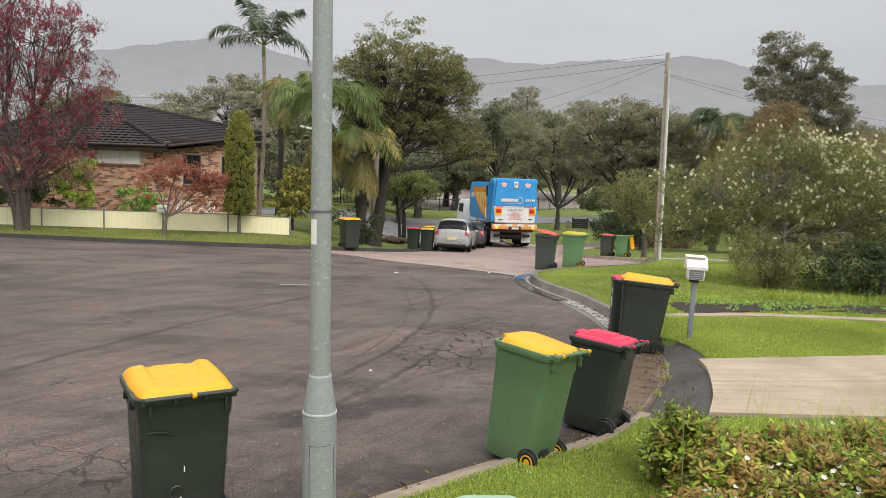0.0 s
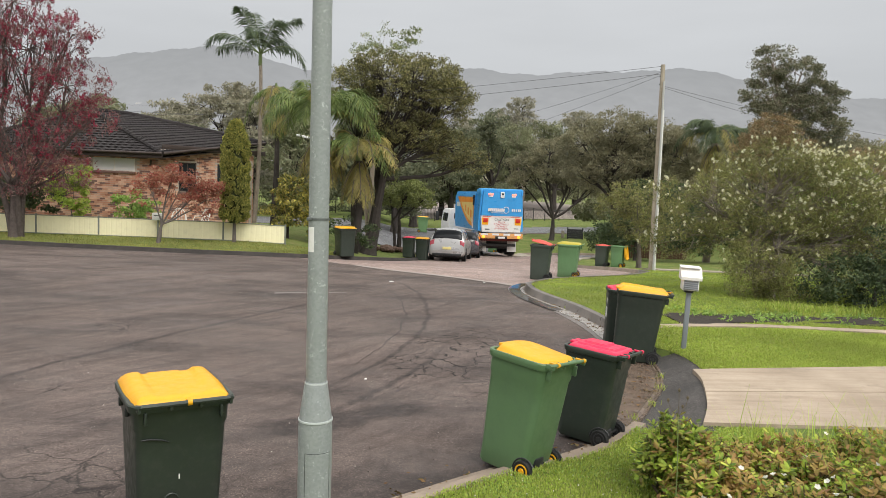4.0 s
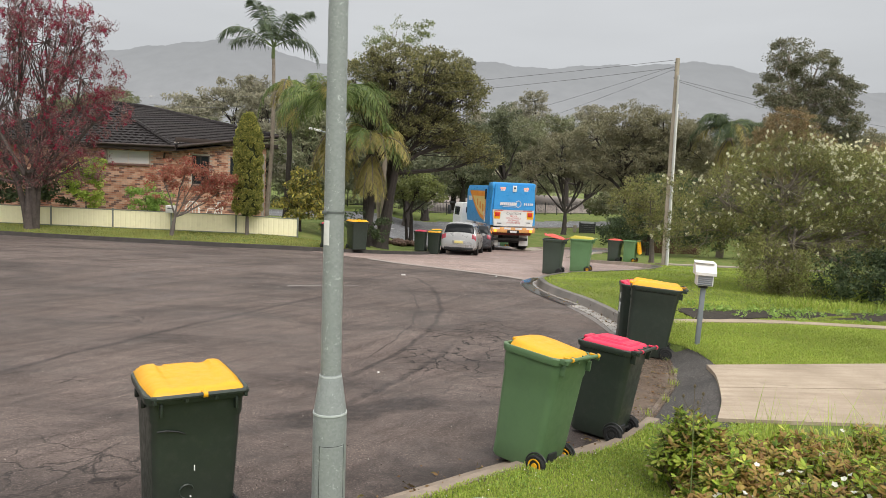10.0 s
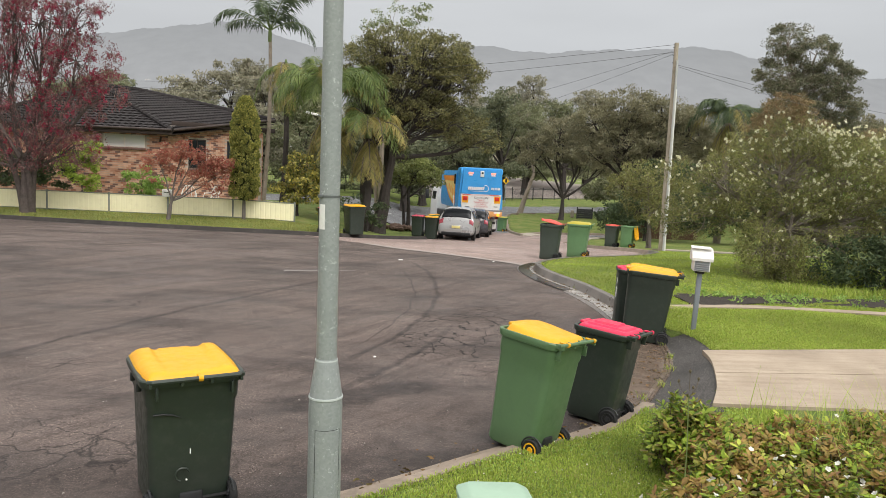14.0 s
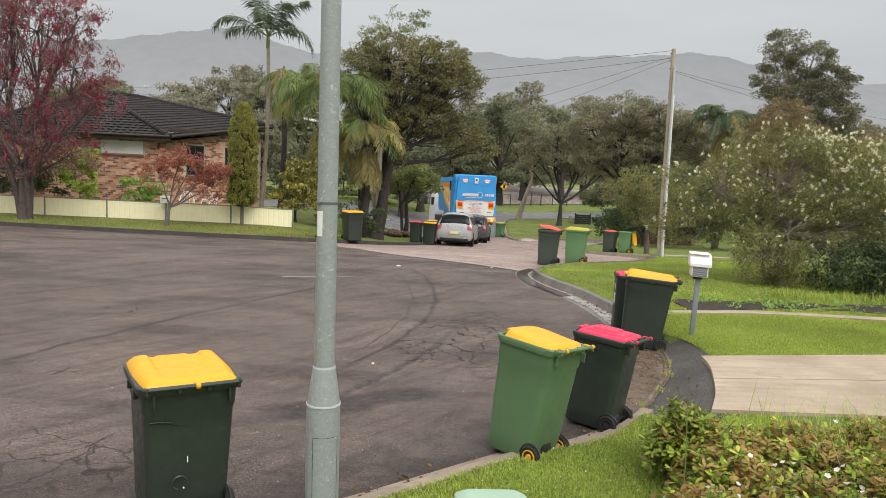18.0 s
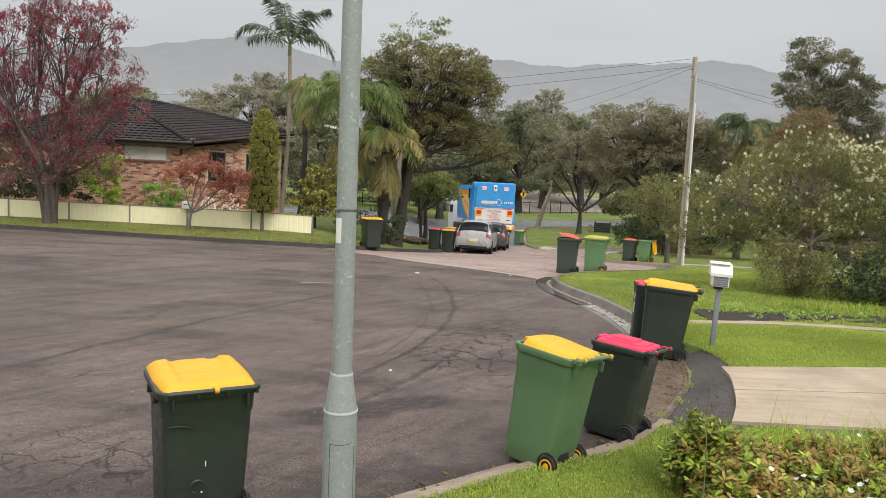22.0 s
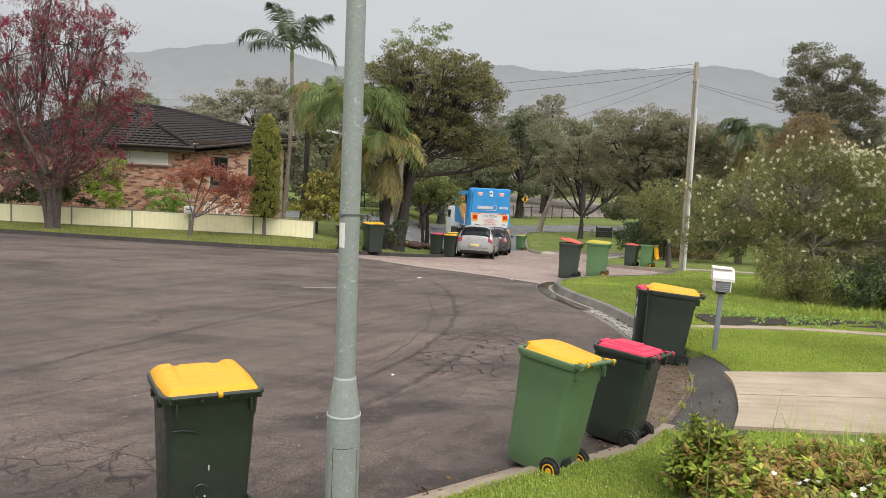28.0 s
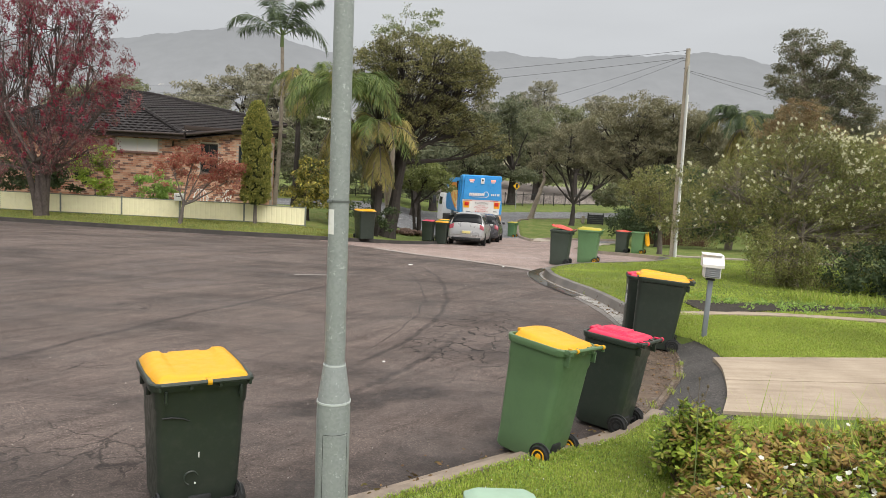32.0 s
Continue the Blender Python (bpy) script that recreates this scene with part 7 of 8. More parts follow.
tree("pine_tree", "tall dark hoop pine above the other trees", (21.8, 46, V(21.8, 46)), (21.8, 46, 5.0),
     [((20.4, 46, 10.6), (1.3, 1.2, 1.1)), ((22.2, 46, 9.9), (1.3, 1.2, 1.2)), ((20.2, 46, 8.6), (1.6, 1.4, 1.3)), ((22.4, 46, 8.0), (1.7, 1.5, 1.3)), ((24.0, 46, 8.6), (1.1, 1.0, 1.1)), ((24.1, 46, 6.6), (1.4, 1.3, 1.2)), ((21.2, 46, 6.4), (1.9, 1.6, 1.3)), ((25.2, 46, 5.0), (1.4, 1.3, 1.2)), ((23.3, 46, 4.6), (1.7, 1.5, 1.1)), ((19.4, 46, 4.8), (1.6, 1.5, 1.2))],
     M_BARK_PALE, L_PINE, 0.3, 38, 44, (0.22, 0.05), 0.45, -0.1, 39, limb=0.35)
tree("tree", "bronze-leaved tree in front of a dark pine", (18.0, 40, V(18, 40)), (18, 40, 3), [((17.9, 40, 6.0), (1.5, 1.4, 0.9)), ((19.2, 40, 5.0), (1.3, 1.3, 0.9)), ((16.9, 40, 4.8), (1.2, 1.2, 0.9)), ((18.6, 40, 3.8), (1.8, 1.5, 1.0))], M_BARK_GREY, L_BROWN, 0.14, 44, 36, (0.16, 0.05), 0.4, 0.1, 40)
tree("shrub", "russet leaved shrub at the garden's far side", (14.6, 24.5, V(14.6, 24.5)), (14.5, 24.5, 1.5), [((14.3, 24.4, 3.5), (1.0, 0.9, 0.8)), ((15.4, 24.4, 2.8), (1.2, 1.0, 1.2)), ((14.2, 24.2, 2.2), (0.9, 0.9, 0.9))], M_BARK_GREY, L_BROWN, 0.08, 60, 36, (0.12, 0.04), 0.3, 0.1, 41, category="shrub")
tree("tall_grass_shrub", "strappy green shrub behind the bottlebrush", (12.0, 22.0, V(12, 22)), (12, 22, 1.2), [((12.2, 22, 2.9), (1.0, 0.8, 0.8)), ((11.2, 22, 2.4), (0.9, 0.8, 0.8)), ((12.6, 22, 1.8), (1.2, 1, 1.0))], M_BARK_GREY, L_GREEN, 0.08, 50, 30, (0.3, 0.02), 0.3, -0.4, 42, category="shrub")

# ---- the street's far side and the distance ----
def far_tree(label, x, y, top, spread, leaf, seed, bark=M_BARK_DARK, open_crown=1.0):
    r = np.random.default_rng(seed)
    z = V(x, y)
    hgt = top - z
    blobs = []
    for k in range(8):
        a = r.uniform(0, 6.28)
        f = r.uniform(0.42, 0.9)
        q = spread * (1.05 - abs(f - 0.6)) * r.uniform(0.25, 0.8)
        blobs.append(((x + q * math.cos(a), y + q * math.sin(a), z + hgt * f), (spread * r.uniform(0.38, 0.55), spread * r.uniform(0.35, 0.5), spread * r.uniform(0.24, 0.36))))
    for k in range(3):
        a = r.uniform(0, 6.28)
        blobs.append(((x + spread * 0.5 * math.cos(a), y + spread * 0.4 * math.sin(a), z + hgt * 0.27), (spread * 0.4, spread * 0.4, spread * 0.22)))
    blobs.append(((x, y, top - spread * 0.3), (spread * 0.5, spread * 0.5, spread * 0.3)))
    return tree("gum_tree", label, (x, y, z), (x, y, z + hgt * 0.3), blobs, bark, leaf, 0.035 * hgt, 9, 26, (0.42, 0.13), 0.75, 0.15, seed, group="trees beyond the street")


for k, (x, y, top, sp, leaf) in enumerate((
        (-21.4, 75, 11.6, 4.6, L_GUM_HAZY), (-27, 76, 9.5, 4.5, L_GUM_HAZY), (-33, 74, 9.6, 4.6, L_FAR_GUM), (-17.6, 70, 9.4, 3.8, L_GUM_HAZY), (-24.5, 72, 8.4, 4.0, L_GUM_HAZY), (-13.2, 66, 9.6, 3.2, L_GUM_HAZY), (-15, 78, 11.5, 4.0, L_GUM_HAZY), (-8, 84, 10, 5, L_FAR_GUM), (-40, 80, 9, 5, L_FAR_GUM),
        (13.5, 122, 17.0, 5.4, L_GUM_HAZY), (4.5, 118, 13.0, 5.4, L_GUM_HAZY), (6.5, 86, 11.0, 3.6, L_FAR_DARK), (22.5, 118, 14.5, 6.0, L_GUM_HAZY), (27, 84, 10.0, 5.0, L_FAR_OLIVE), (-2.0, 66, 7.6, 4.2, L_FAR_GUM), (-7, 68, 7.5, 4.2, L_FAR_DARK),
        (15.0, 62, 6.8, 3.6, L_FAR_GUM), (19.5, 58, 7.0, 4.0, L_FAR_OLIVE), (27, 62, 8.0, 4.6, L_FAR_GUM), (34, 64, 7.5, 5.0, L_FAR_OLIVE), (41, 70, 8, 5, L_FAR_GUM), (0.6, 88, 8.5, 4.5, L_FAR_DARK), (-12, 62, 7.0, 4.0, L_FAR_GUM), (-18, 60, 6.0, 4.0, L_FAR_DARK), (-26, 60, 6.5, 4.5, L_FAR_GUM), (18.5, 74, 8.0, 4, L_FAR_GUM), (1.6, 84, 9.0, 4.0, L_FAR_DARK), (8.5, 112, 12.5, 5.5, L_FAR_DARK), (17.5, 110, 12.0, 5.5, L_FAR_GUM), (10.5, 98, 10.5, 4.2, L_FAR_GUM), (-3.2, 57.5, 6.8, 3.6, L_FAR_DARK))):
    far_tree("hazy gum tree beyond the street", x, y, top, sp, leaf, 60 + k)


def far_woods():
    r = np.random.default_rng(99)
    pts = []
    for k in range(900):
        x, y = r.uniform(-160, 190), r.uniform(112, 230)
        y += 26 * (-6 < x < 46)
        top = road_z(x, y) + r.uniform(4, 9) + (y - 100) * 0.02
        c = np.array([x, y, top * r.uniform(0.2, 1)])
        pts.append(ball(60, c, (3.2, 3.2, 2.2), r, 0.5))
    # the woods' grey green comes from haze mixed into the leaf colour
    ob = soup("far_woods", leaves(np.concatenate(pts), 1.1, 0.45, 0.1, r), 4, L_GUM_HAZY)
    return tagged(ob, "grey green woods far off", "woods", kind="stuff")


far_woods()


def picket_fence():
    root = thing("steel_picket_fence", "black steel picket fence along the far side of the street", "fence")
    line = rounded([(-40, 66), (-20, 68), (-6, 74.5), (-0.1, 78.5), (7.8, 85.3), (18.4, 95.4), (45, 112)], 2.4)
    for a, b in zip(line, line[1:]):
        za, zb = V(*a), V(*b)
        part("post", Shape().box((a[0], a[1], za + 0.75), (0.09, 0.09, 1.55), 0), M_DARKPL, root)
        s = Shape()
        for h in (0.2, 1.3):
            s.tube([(a[0], a[1], za + h), (b[0], b[1], zb + h)], 0.03, 5)
        n = 16
        for k in range(1, n):
            p = a + (b - a) * k / n
            z = za + (zb - za) * k / n
            s.tube([(p[0], p[1], z + 0.1), (p[0], p[1], z + 1.45)], 0.013, 4, False)
        part("panel", s, M_DARKPL, root)


picket_fence()


def hills():
    def ridge(x):
        return 296 + 12 * math.sin(x * 0.0031 + 0.4) + 8 * math.sin(x * 0.0079 + 2) + 4 * math.sin(x * 0.021) + 2 * math.sin(x * 0.06 + 1) + 0.7 * math.sin(x * 0.19) + 0.6 * math.sin(x * 0.33 + 2) + 60 * math.exp(-((x + 600) / 185) ** 2) + 22 * math.exp(-((x - 600) / 260) ** 2)
    # valley mist is put into the glow colour, paler towards the foot
    a = Mat("painted_mist_hillside", 1.0, 0, 0.0)
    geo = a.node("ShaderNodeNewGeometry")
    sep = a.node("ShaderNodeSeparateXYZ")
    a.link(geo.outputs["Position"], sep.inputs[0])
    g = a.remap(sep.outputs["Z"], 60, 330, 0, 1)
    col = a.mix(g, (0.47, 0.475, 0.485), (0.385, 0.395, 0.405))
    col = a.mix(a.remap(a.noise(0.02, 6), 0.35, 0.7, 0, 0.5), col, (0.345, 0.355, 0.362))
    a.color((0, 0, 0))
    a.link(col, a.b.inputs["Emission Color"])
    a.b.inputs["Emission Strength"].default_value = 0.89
    s = Shape()
    n = 700
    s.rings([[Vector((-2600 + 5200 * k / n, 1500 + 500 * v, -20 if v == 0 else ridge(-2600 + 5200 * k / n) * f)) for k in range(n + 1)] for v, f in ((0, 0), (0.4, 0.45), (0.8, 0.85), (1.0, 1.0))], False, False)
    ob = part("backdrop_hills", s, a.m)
    return tagged(ob, "misty wooded hills across the valley", "hills", kind="backdrop")


hills()


# ---- odds and ends on the far verges ----
def warning_sign():
    root = thing("road_sign", "yellow diamond warning sign on a post by the street", "road sign", at=Matrix.Translation((6.3, 77.0, V(6.3, 77.0))))
    part("post", Shape().tube([(0, 0.03, 0), (0, 0.03, 2.9)], 0.04, 8), M_GALV, root)
    d = 0.37
    s = Shape().rings([[Vector((0, y, 2.35 - d)), Vector((d, y, 2.35)), Vector((0, y, 2.35 + d)), Vector((-d, y, 2.35))] for y in (-0.02, 0.0)])
    part("plate", s, plain("sign_yellow", (0.78, 0.46, 0.02), 0.4), root)
    part("symbol", Shape().box((0.02, -0.03, 2.38), (0.2, 0.012, 0.42), 0.0), M_DARKPL, root, "black mark, illegible")


warning_sign()


def paling_fence():
    root = thing("paling_fence", "brown timber paling fence under trees", "fence")
    wood = plain("brown_paling", (0.12, 0.065, 0.045), 0.85, 0, 0.35, 4, 0.2, 0.5)
    for k in range(28):
        x = 11.6 + k * 0.15
        y = 45.0 + 0.1 * (x - 11.6)
        z = V(x, y)
        part("paling", Shape().box((x, y, z + 0.55), (0.13, 0.02, 1.1 + 0.03 * math.sin(k * 2.3)), 0.0), wood, root)
    for h in (0.25, 0.9):
        a, b = Vector((11.5, 45.03, V(11.5, 45.0) + h)), Vector((15.8, 45.46, V(15.8, 45.4) + h))
        part("rail", Shape().tube([a, b], 0.035, 5), wood, root)


paling_fence()


def slat_screen():
    root = thing("slatted_screen", "dark slatted timber screen beside a street tree", "screen")
    x, y = 11.2, 58.5
    z = V(x, y)
    for k in range(5):
        part("slat", Shape().box((x, y, z + 0.12 + 0.15 * k), (1.3, 0.03, 0.142), 0), M_DARKPL, root)
    for dx in (-0.6, 0.6):
        part("post", Shape().box((x + dx, y + 0.04, z + 0.45), (0.08, 0.05, 0.95), 0), M_DARKPL, root)
    post = thing("service_post", "small tan service post on the verge", "post", at=Matrix.Translation((10.3, 59.0, V(10.3, 59.0))))
    part("body", Shape().box((0, 0, 0.3), (0.25, 0.2, 0.6), 0.03), M_PATH, post)


slat_screen()
court = sheet("paved_yard", np.arange(-4, 44, 1.0), np.arange(84, 132, 1.0), lambda X, Y: verge_z(X, Y, 3 + 0 * X) - 0.4 + 0.062 * np.maximum(Y - 0.9 * X - 78, 0), plain("tan_paving", (0.25, 0.21, 0.185), 0.85, 0, 0.15, 0.3), None)
tagged(court, "pale tan paved yard behind the picket fence", "yard", kind="structure")

for k, (x, y, w, h, leaf) in enumerate(((-20, 58.5, 3.4, 1.2, L_FAR_DARK), (-13.5, 62, 3.2, 1.0, L_FAR_GUM), (-9, 80, 3.0, 1.6, L_FAR_DARK), (24, 72, 4.0, 2.4, L_FAR_OLIVE), (29, 68, 5.0, 3.0, L_FAR_GUM), (38, 66, 5.0, 3.0, L_FAR_DARK), (-6, 106, 5, 2.5, L_FAR_GUM), (34, 106, 5, 3, L_FAR_GUM))):
    z = V(x, y)
    tree("far_shrub", "dark shrubbery beyond the street", (x, y, z), (x, y, z + 0.3), [((x + dx * w, y + dx, z + h * (0.5 + 0.3 * abs(dx))), (w * 0.55, 1.4, h * 0.7)) for dx in (-0.7, 0.0, 0.7)],
         M_BARK_DARK, leaf, 0.1, 10, 26, (0.32, 0.12), 0.55, 0.1, 300 + k, category="shrub", group="shrubs beyond the street")

# one pale colour for walls and roofs, with the haze painted in
M_FAR_ROOF = plain("hazy_pale_roof", (0.52, 0.50, 0.49), 0.8)
r_far = np.random.default_rng(8)
for k in range(26):
    left = k < 6
    x = r_far.uniform(-720, -560) if left else r_far.uniform(860, 1120)
    v = r_far.uniform(0.42, 0.55) if left else r_far.uniform(0.16, 0.42)
    z = -20 + (0.45 * 300 + 20) * v / 0.4 if v <= 0.4 else 135 + (0.85 * 300 - 135) * (v - 0.4) / 0.4
    ob = part("far_house", Shape().rings([[Vector((sx * wx, sy * 5, zz)) for sx, sy in ((-1, -1), (1, -1), (1, 1), (-1, 1))] for zz, wx in ((-3, 8), (3, 8), (6, 5))]), M_FAR_ROOF, None, "", True)
    ob.matrix_basis = Matrix.Translation((x, 1500 + 500 * v - 8, z + 2)) @ pose(0, 0, 0, 0, 0, r_far.uniform(-20, 20))
    tagged(ob, "tiny pale house on a misty hillside", "house", "houses on the hillside")

# ---- the shrub bed and grass near the eye ----
L_TIP = leafy("reddish_young_leaves", [(0.30, 0.18, 0.06), (0.39, 0.28, 0.08), (0.20, 0.10, 0.045), (0.35, 0.30, 0.07), (0.28, 0.15, 0.065)], 0.45, 0.2)
L_PETAL = leafy("white_petals", [(0.75, 0.74, 0.68), (0.8, 0.78, 0.7)], 0.5, 0.3)
M_STEM = plain("brown_green_stems", (0.11, 0.085, 0.05), 0.7, 0, 0.3, 20)


def rosette_leaves(tips, dirs, r, n, length, width):
    """Pointed leaves in whorls round shoot tips, each of two folded halves."""
    quads = []
    k = len(tips)
    for j in range(n):
        a = r.uniform(0, 2 * math.pi, (k, 1))
        side = unit(np.cross(dirs, r.normal(size=(k, 3))))
        up = np.cross(dirs, side)
        out = side * np.cos(a) + up * np.sin(a)
        low = r.uniform(0, 1, (k, 1))
        d = unit(out + dirs * (0.75 - 0.9 * low) + np.array([0, 0, -0.12]))
        c = tips - dirs * low * length * 1.3
        L = length * r.uniform(0.7, 1.2, (k, 1))
        w = unit(np.cross(d, dirs)) * width * r.uniform(0.8, 1.2, (k, 1)) / 2
        nrm = unit(np.cross(w, d))
        quads.append(np.stack([c, c + d * L * 0.35 + w * 0.8, c + d * L * 0.72 + w * 0.9, c + d * L, c + d * L * 0.72 - w * 0.9, c + d * L * 0.35 - w * 0.8], 1))
    return np.concatenate(quads).reshape(-1, 3)


def blossom(p, up, r, root):
    """Five petals round one heart."""
    s = Shape()
    side = up.orthogonal().normalized()
    over = up.cross(side)
    heart = s.bm.verts.new(p)
    turn = r.uniform(0, 6.28)
    for k in range(5):
        a = turn + k * 2 * math.pi / 5
        v = [s.bm.verts.new(Vector(p) + (side * math.cos(a + da) + over * math.sin(a + da)) * q + up * h) for da, q, h in ((-0.62, 0.016, 0.014), (0, 0.021, 0.017), (0.62, 0.016, 0.014))]
        s.bm.faces.new([heart] + v)
    part("flower", s, L_PETAL, root)


def bed_shrub(x, y, h, rad, seed, red, flowers, label):
    r = np.random.default_rng(seed)
    root = thing("bed_shrub", label, "shrub", "shrubs in the bed")
    z0 = verge(x, y)
    n = int(500 * rad / 0.5)
    d = unit(np.stack([r.normal(size=n) * 0.8, r.normal(size=n) * 0.8, np.abs(r.normal(size=n)) * 0.9 + 0.25], 1))
    k = r.uniform(0.55, 1.0, (n, 1))
    tips = np.array([x, y, z0 + 0.05]) + d * k * np.array([rad * 1.15, rad * 1.15, h])
    grow = unit(d * 0.6 + np.array([0, 0, 0.9]) + r.normal(size=(n, 3)) * 0.25)
    s = Shape()
    for i in range(0, n, 5):
        s.tube(bent((x + r.normal() * 0.05, y + r.normal() * 0.05, z0 - 0.03), tips[i], 0.12, 4, r), [0.009, 0.007, 0.005, 0.003], 4, False)
    tagged(part("stems", s, M_STEM, root), kind="stuff").name = "branchwork"
    m = r.uniform(size=n) < red
    tagged(soup("foliage", rosette_leaves(tips[~m], grow[~m], r, 9, 0.060, 0.026), 6, L_HEDGE, root), kind="stuff")
    if m.any():
        tagged(soup("young_foliage", rosette_leaves(tips[m], grow[m], r, 9, 0.062, 0.026), 6, L_TIP, root), kind="stuff")
    for i in range(flowers):
        j = r.integers(n)
        p = tips[j] + np.array([0, 0, 0.04])
        blossom(p, (Vector(grow[j]) + Vector((r.normal() * 0.5, r.normal() * 0.5, 0))).normalized(), r, root)
    return root


r_bed = np.random.default_rng(77)
bed_k = 0
for iy, yy in enumerate((3.2, 3.75, 4.3, 4.85, 5.4)):
    x_left = 1.28 + 0.42 * (yy - 3.9) + (0.1 if iy % 2 else 0)
    for ix in range(7):
        xx = x_left + 0.3 + ix * 0.62 + r_bed.normal() * 0.06
        if xx > 5.4:
            continue
        red = 0.46 if (ix < 3 and iy > 1) else 0.32 if iy > 1 else 0.10
        bed_shrub(xx, yy + r_bed.normal() * 0.06, (0.50 if iy < 4 else 0.42) * r_bed.uniform(0.85, 1.12), 0.42, 700 + bed_k, red, 30 if iy < 3 else 3,
                  "low garden shrub with reddish young leaves" if red > 0.3 else "low leafy green garden shrub with white flowers")
        bed_k += 1
bed_shrub(1.95, 5.5, 0.58, 0.32, 790, 0.1, 0, "taller dark green shoot cluster at the bed's edge")


def blades(n, region, zfn, hgt, wid, seed, name, label, lean=0.45, leaf=None):
    """Grass blades: bent triangles in pairs, over a region test."""
    r = np.random.default_rng(seed)
    pts = region(r, n)
    z = zfn(pts[:, 0], pts[:, 1])
    base = np.stack([pts[:, 0], pts[:, 1], z - 0.005], 1)
    k = len(base)
    a = r.uniform(0, 2 * math.pi, k)
    h = hgt * r.uniform(0.5, 1.3, k)
    side = np.stack([np.cos(a), np.sin(a), np.zeros(k)], 1) * (wid * r.uniform(0.7, 1.3, k))[:, None] / 2
    bend = np.stack([-np.sin(a), np.cos(a), np.zeros(k)], 1) * (h * lean * r.uniform(0.2, 1.4, k))[:, None]
    mid = base + bend * 0.35 + np.stack([np.zeros(k), np.zeros(k), h * 0.6], 1)
    tip = base + bend + np.stack([np.zeros(k), np.zeros(k), h], 1)
    v = np.stack([base - side, base + side, mid + side * 0.8, mid - side * 0.8, mid - side * 0.8, mid + side * 0.8, tip + side * 0.1, tip - side * 0.1], 1).reshape(-1, 3)
    return tagged(soup(name, v, 4, leaf or M_GRASS), label, "grass", kind="stuff")


def verge_many(x, y):
    d = edge_distance(x, y, OUTLINE)
    return verge_z(x, y, np.maximum(d, 0)) + np.where(d > 0.3, 0.012 * np.sin(x * 2.1 + 1.3 * np.sin(y * 1.7)) + 0.01 * np.sin(y * 2.9 + x), 0)


def lawn_region(x0, x1, y0, y1, power=1.0, gap=0.12):
    def pick(r, n):
        x, y = r.uniform(x0, x1, n * 2), y0 + (y1 - y0) * r.uniform(0, 1, n * 2) ** power
        d = edge_distance(x, y, OUTLINE)
        c = edge_distance(x, y, CROSSOVER)
        drive = (y > 7.08 - 0.02 * (x - 3)) & (y < 9.25 + 0.145 * (x - 3.6)) & (x > 2.8)
        mulch = (np.abs(y - 13.28) < 0.40) & (x > 4.4) & (np.sin(x * 5.1 + 2.3 * np.sin(y * 6)) > -0.75) | (np.abs(y - 12.42) < 0.14) & (x > 3.7)
        ok = (d > gap) & (c > 0.12) & ~drive & ~mulch
        return np.stack([x[ok], y[ok]], 1)[:n]
    return pick


blades(110000, lawn_region(-1.2, 3.4, 3.4, 7.1, 1.0, 0.12), verge_many, 0.030, 0.008, 81, "lawn_near", "short bright green lawn grass with clover")
blades(75000, lawn_region(3.1, 9.0, 9.2, 13.2, 1.2), verge_many, 0.032, 0.011, 82, "lawn_verge", "bright green lawn grass beside the driveway")
blades(80000, lawn_region(2.2, 12.0, 13.0, 25.0, 1.4), verge_many, 0.032, 0.015, 83, "lawn_isle", "bright green lawn grass on the corner")
L_DRY_GRASS = leafy("dry_grass_blades", [(0.24, 0.25, 0.07), (0.33, 0.32, 0.095), (0.20, 0.235, 0.055), (0.38, 0.33, 0.14)], 0.6, 0.2, 0.3)
blades(15000, lawn_region(-24.0, -3.6, 25.3, 28.65), verge_many, 0.05, 0.026, 88, "lawn_far_verge", "mown yellowish dry grass along the far kerb", 0.45, L_DRY_GRASS)
blades(1800, lawn_region(6.6, 13.0, 13.9, 14.7), verge_many, 0.15, 0.014, 84, "long_grass", "long grass under a bush", 0.6)


def bed_edge(r, n):
    x = r.uniform(2.5, 5.2, n)
    c = np.round(r.uniform(0, 14, n)) / 14 * 2.4 + 2.7
    x = np.where(r.uniform(size=n) < 0.5, c + r.normal(size=n) * 0.1, x)
    y = np.where((x > 2.7) & (r.uniform(size=n) < 0.45), r.uniform(4.5, 5.5, n), 5.6 + r.normal(size=n) * 0.16)
    return np.stack([x, y], 1)


blades(1000, bed_edge, verge_many, 0.56, 0.006, 85, "tall_grass", "tall grass blades growing through the shrubs", 0.5)


def kerb_weeds(r, n):
    p = np.array([(2.55, 8.05), (2.86, 8.75), (3.02, 9.3), (3.12, 10.0), (2.2, 7.5), (2.32, 16.3), (2.5, 15.2), (2.7, 14.5)])
    return p[r.integers(0, len(p), n)] + r.normal(size=(n, 2)) * 0.035


blades(170, kerb_weeds, lambda x, y: road_z(x, y) + 0.01, 0.07, 0.007, 86, "kerb_weed", "weeds in the kerb joint", 0.7)


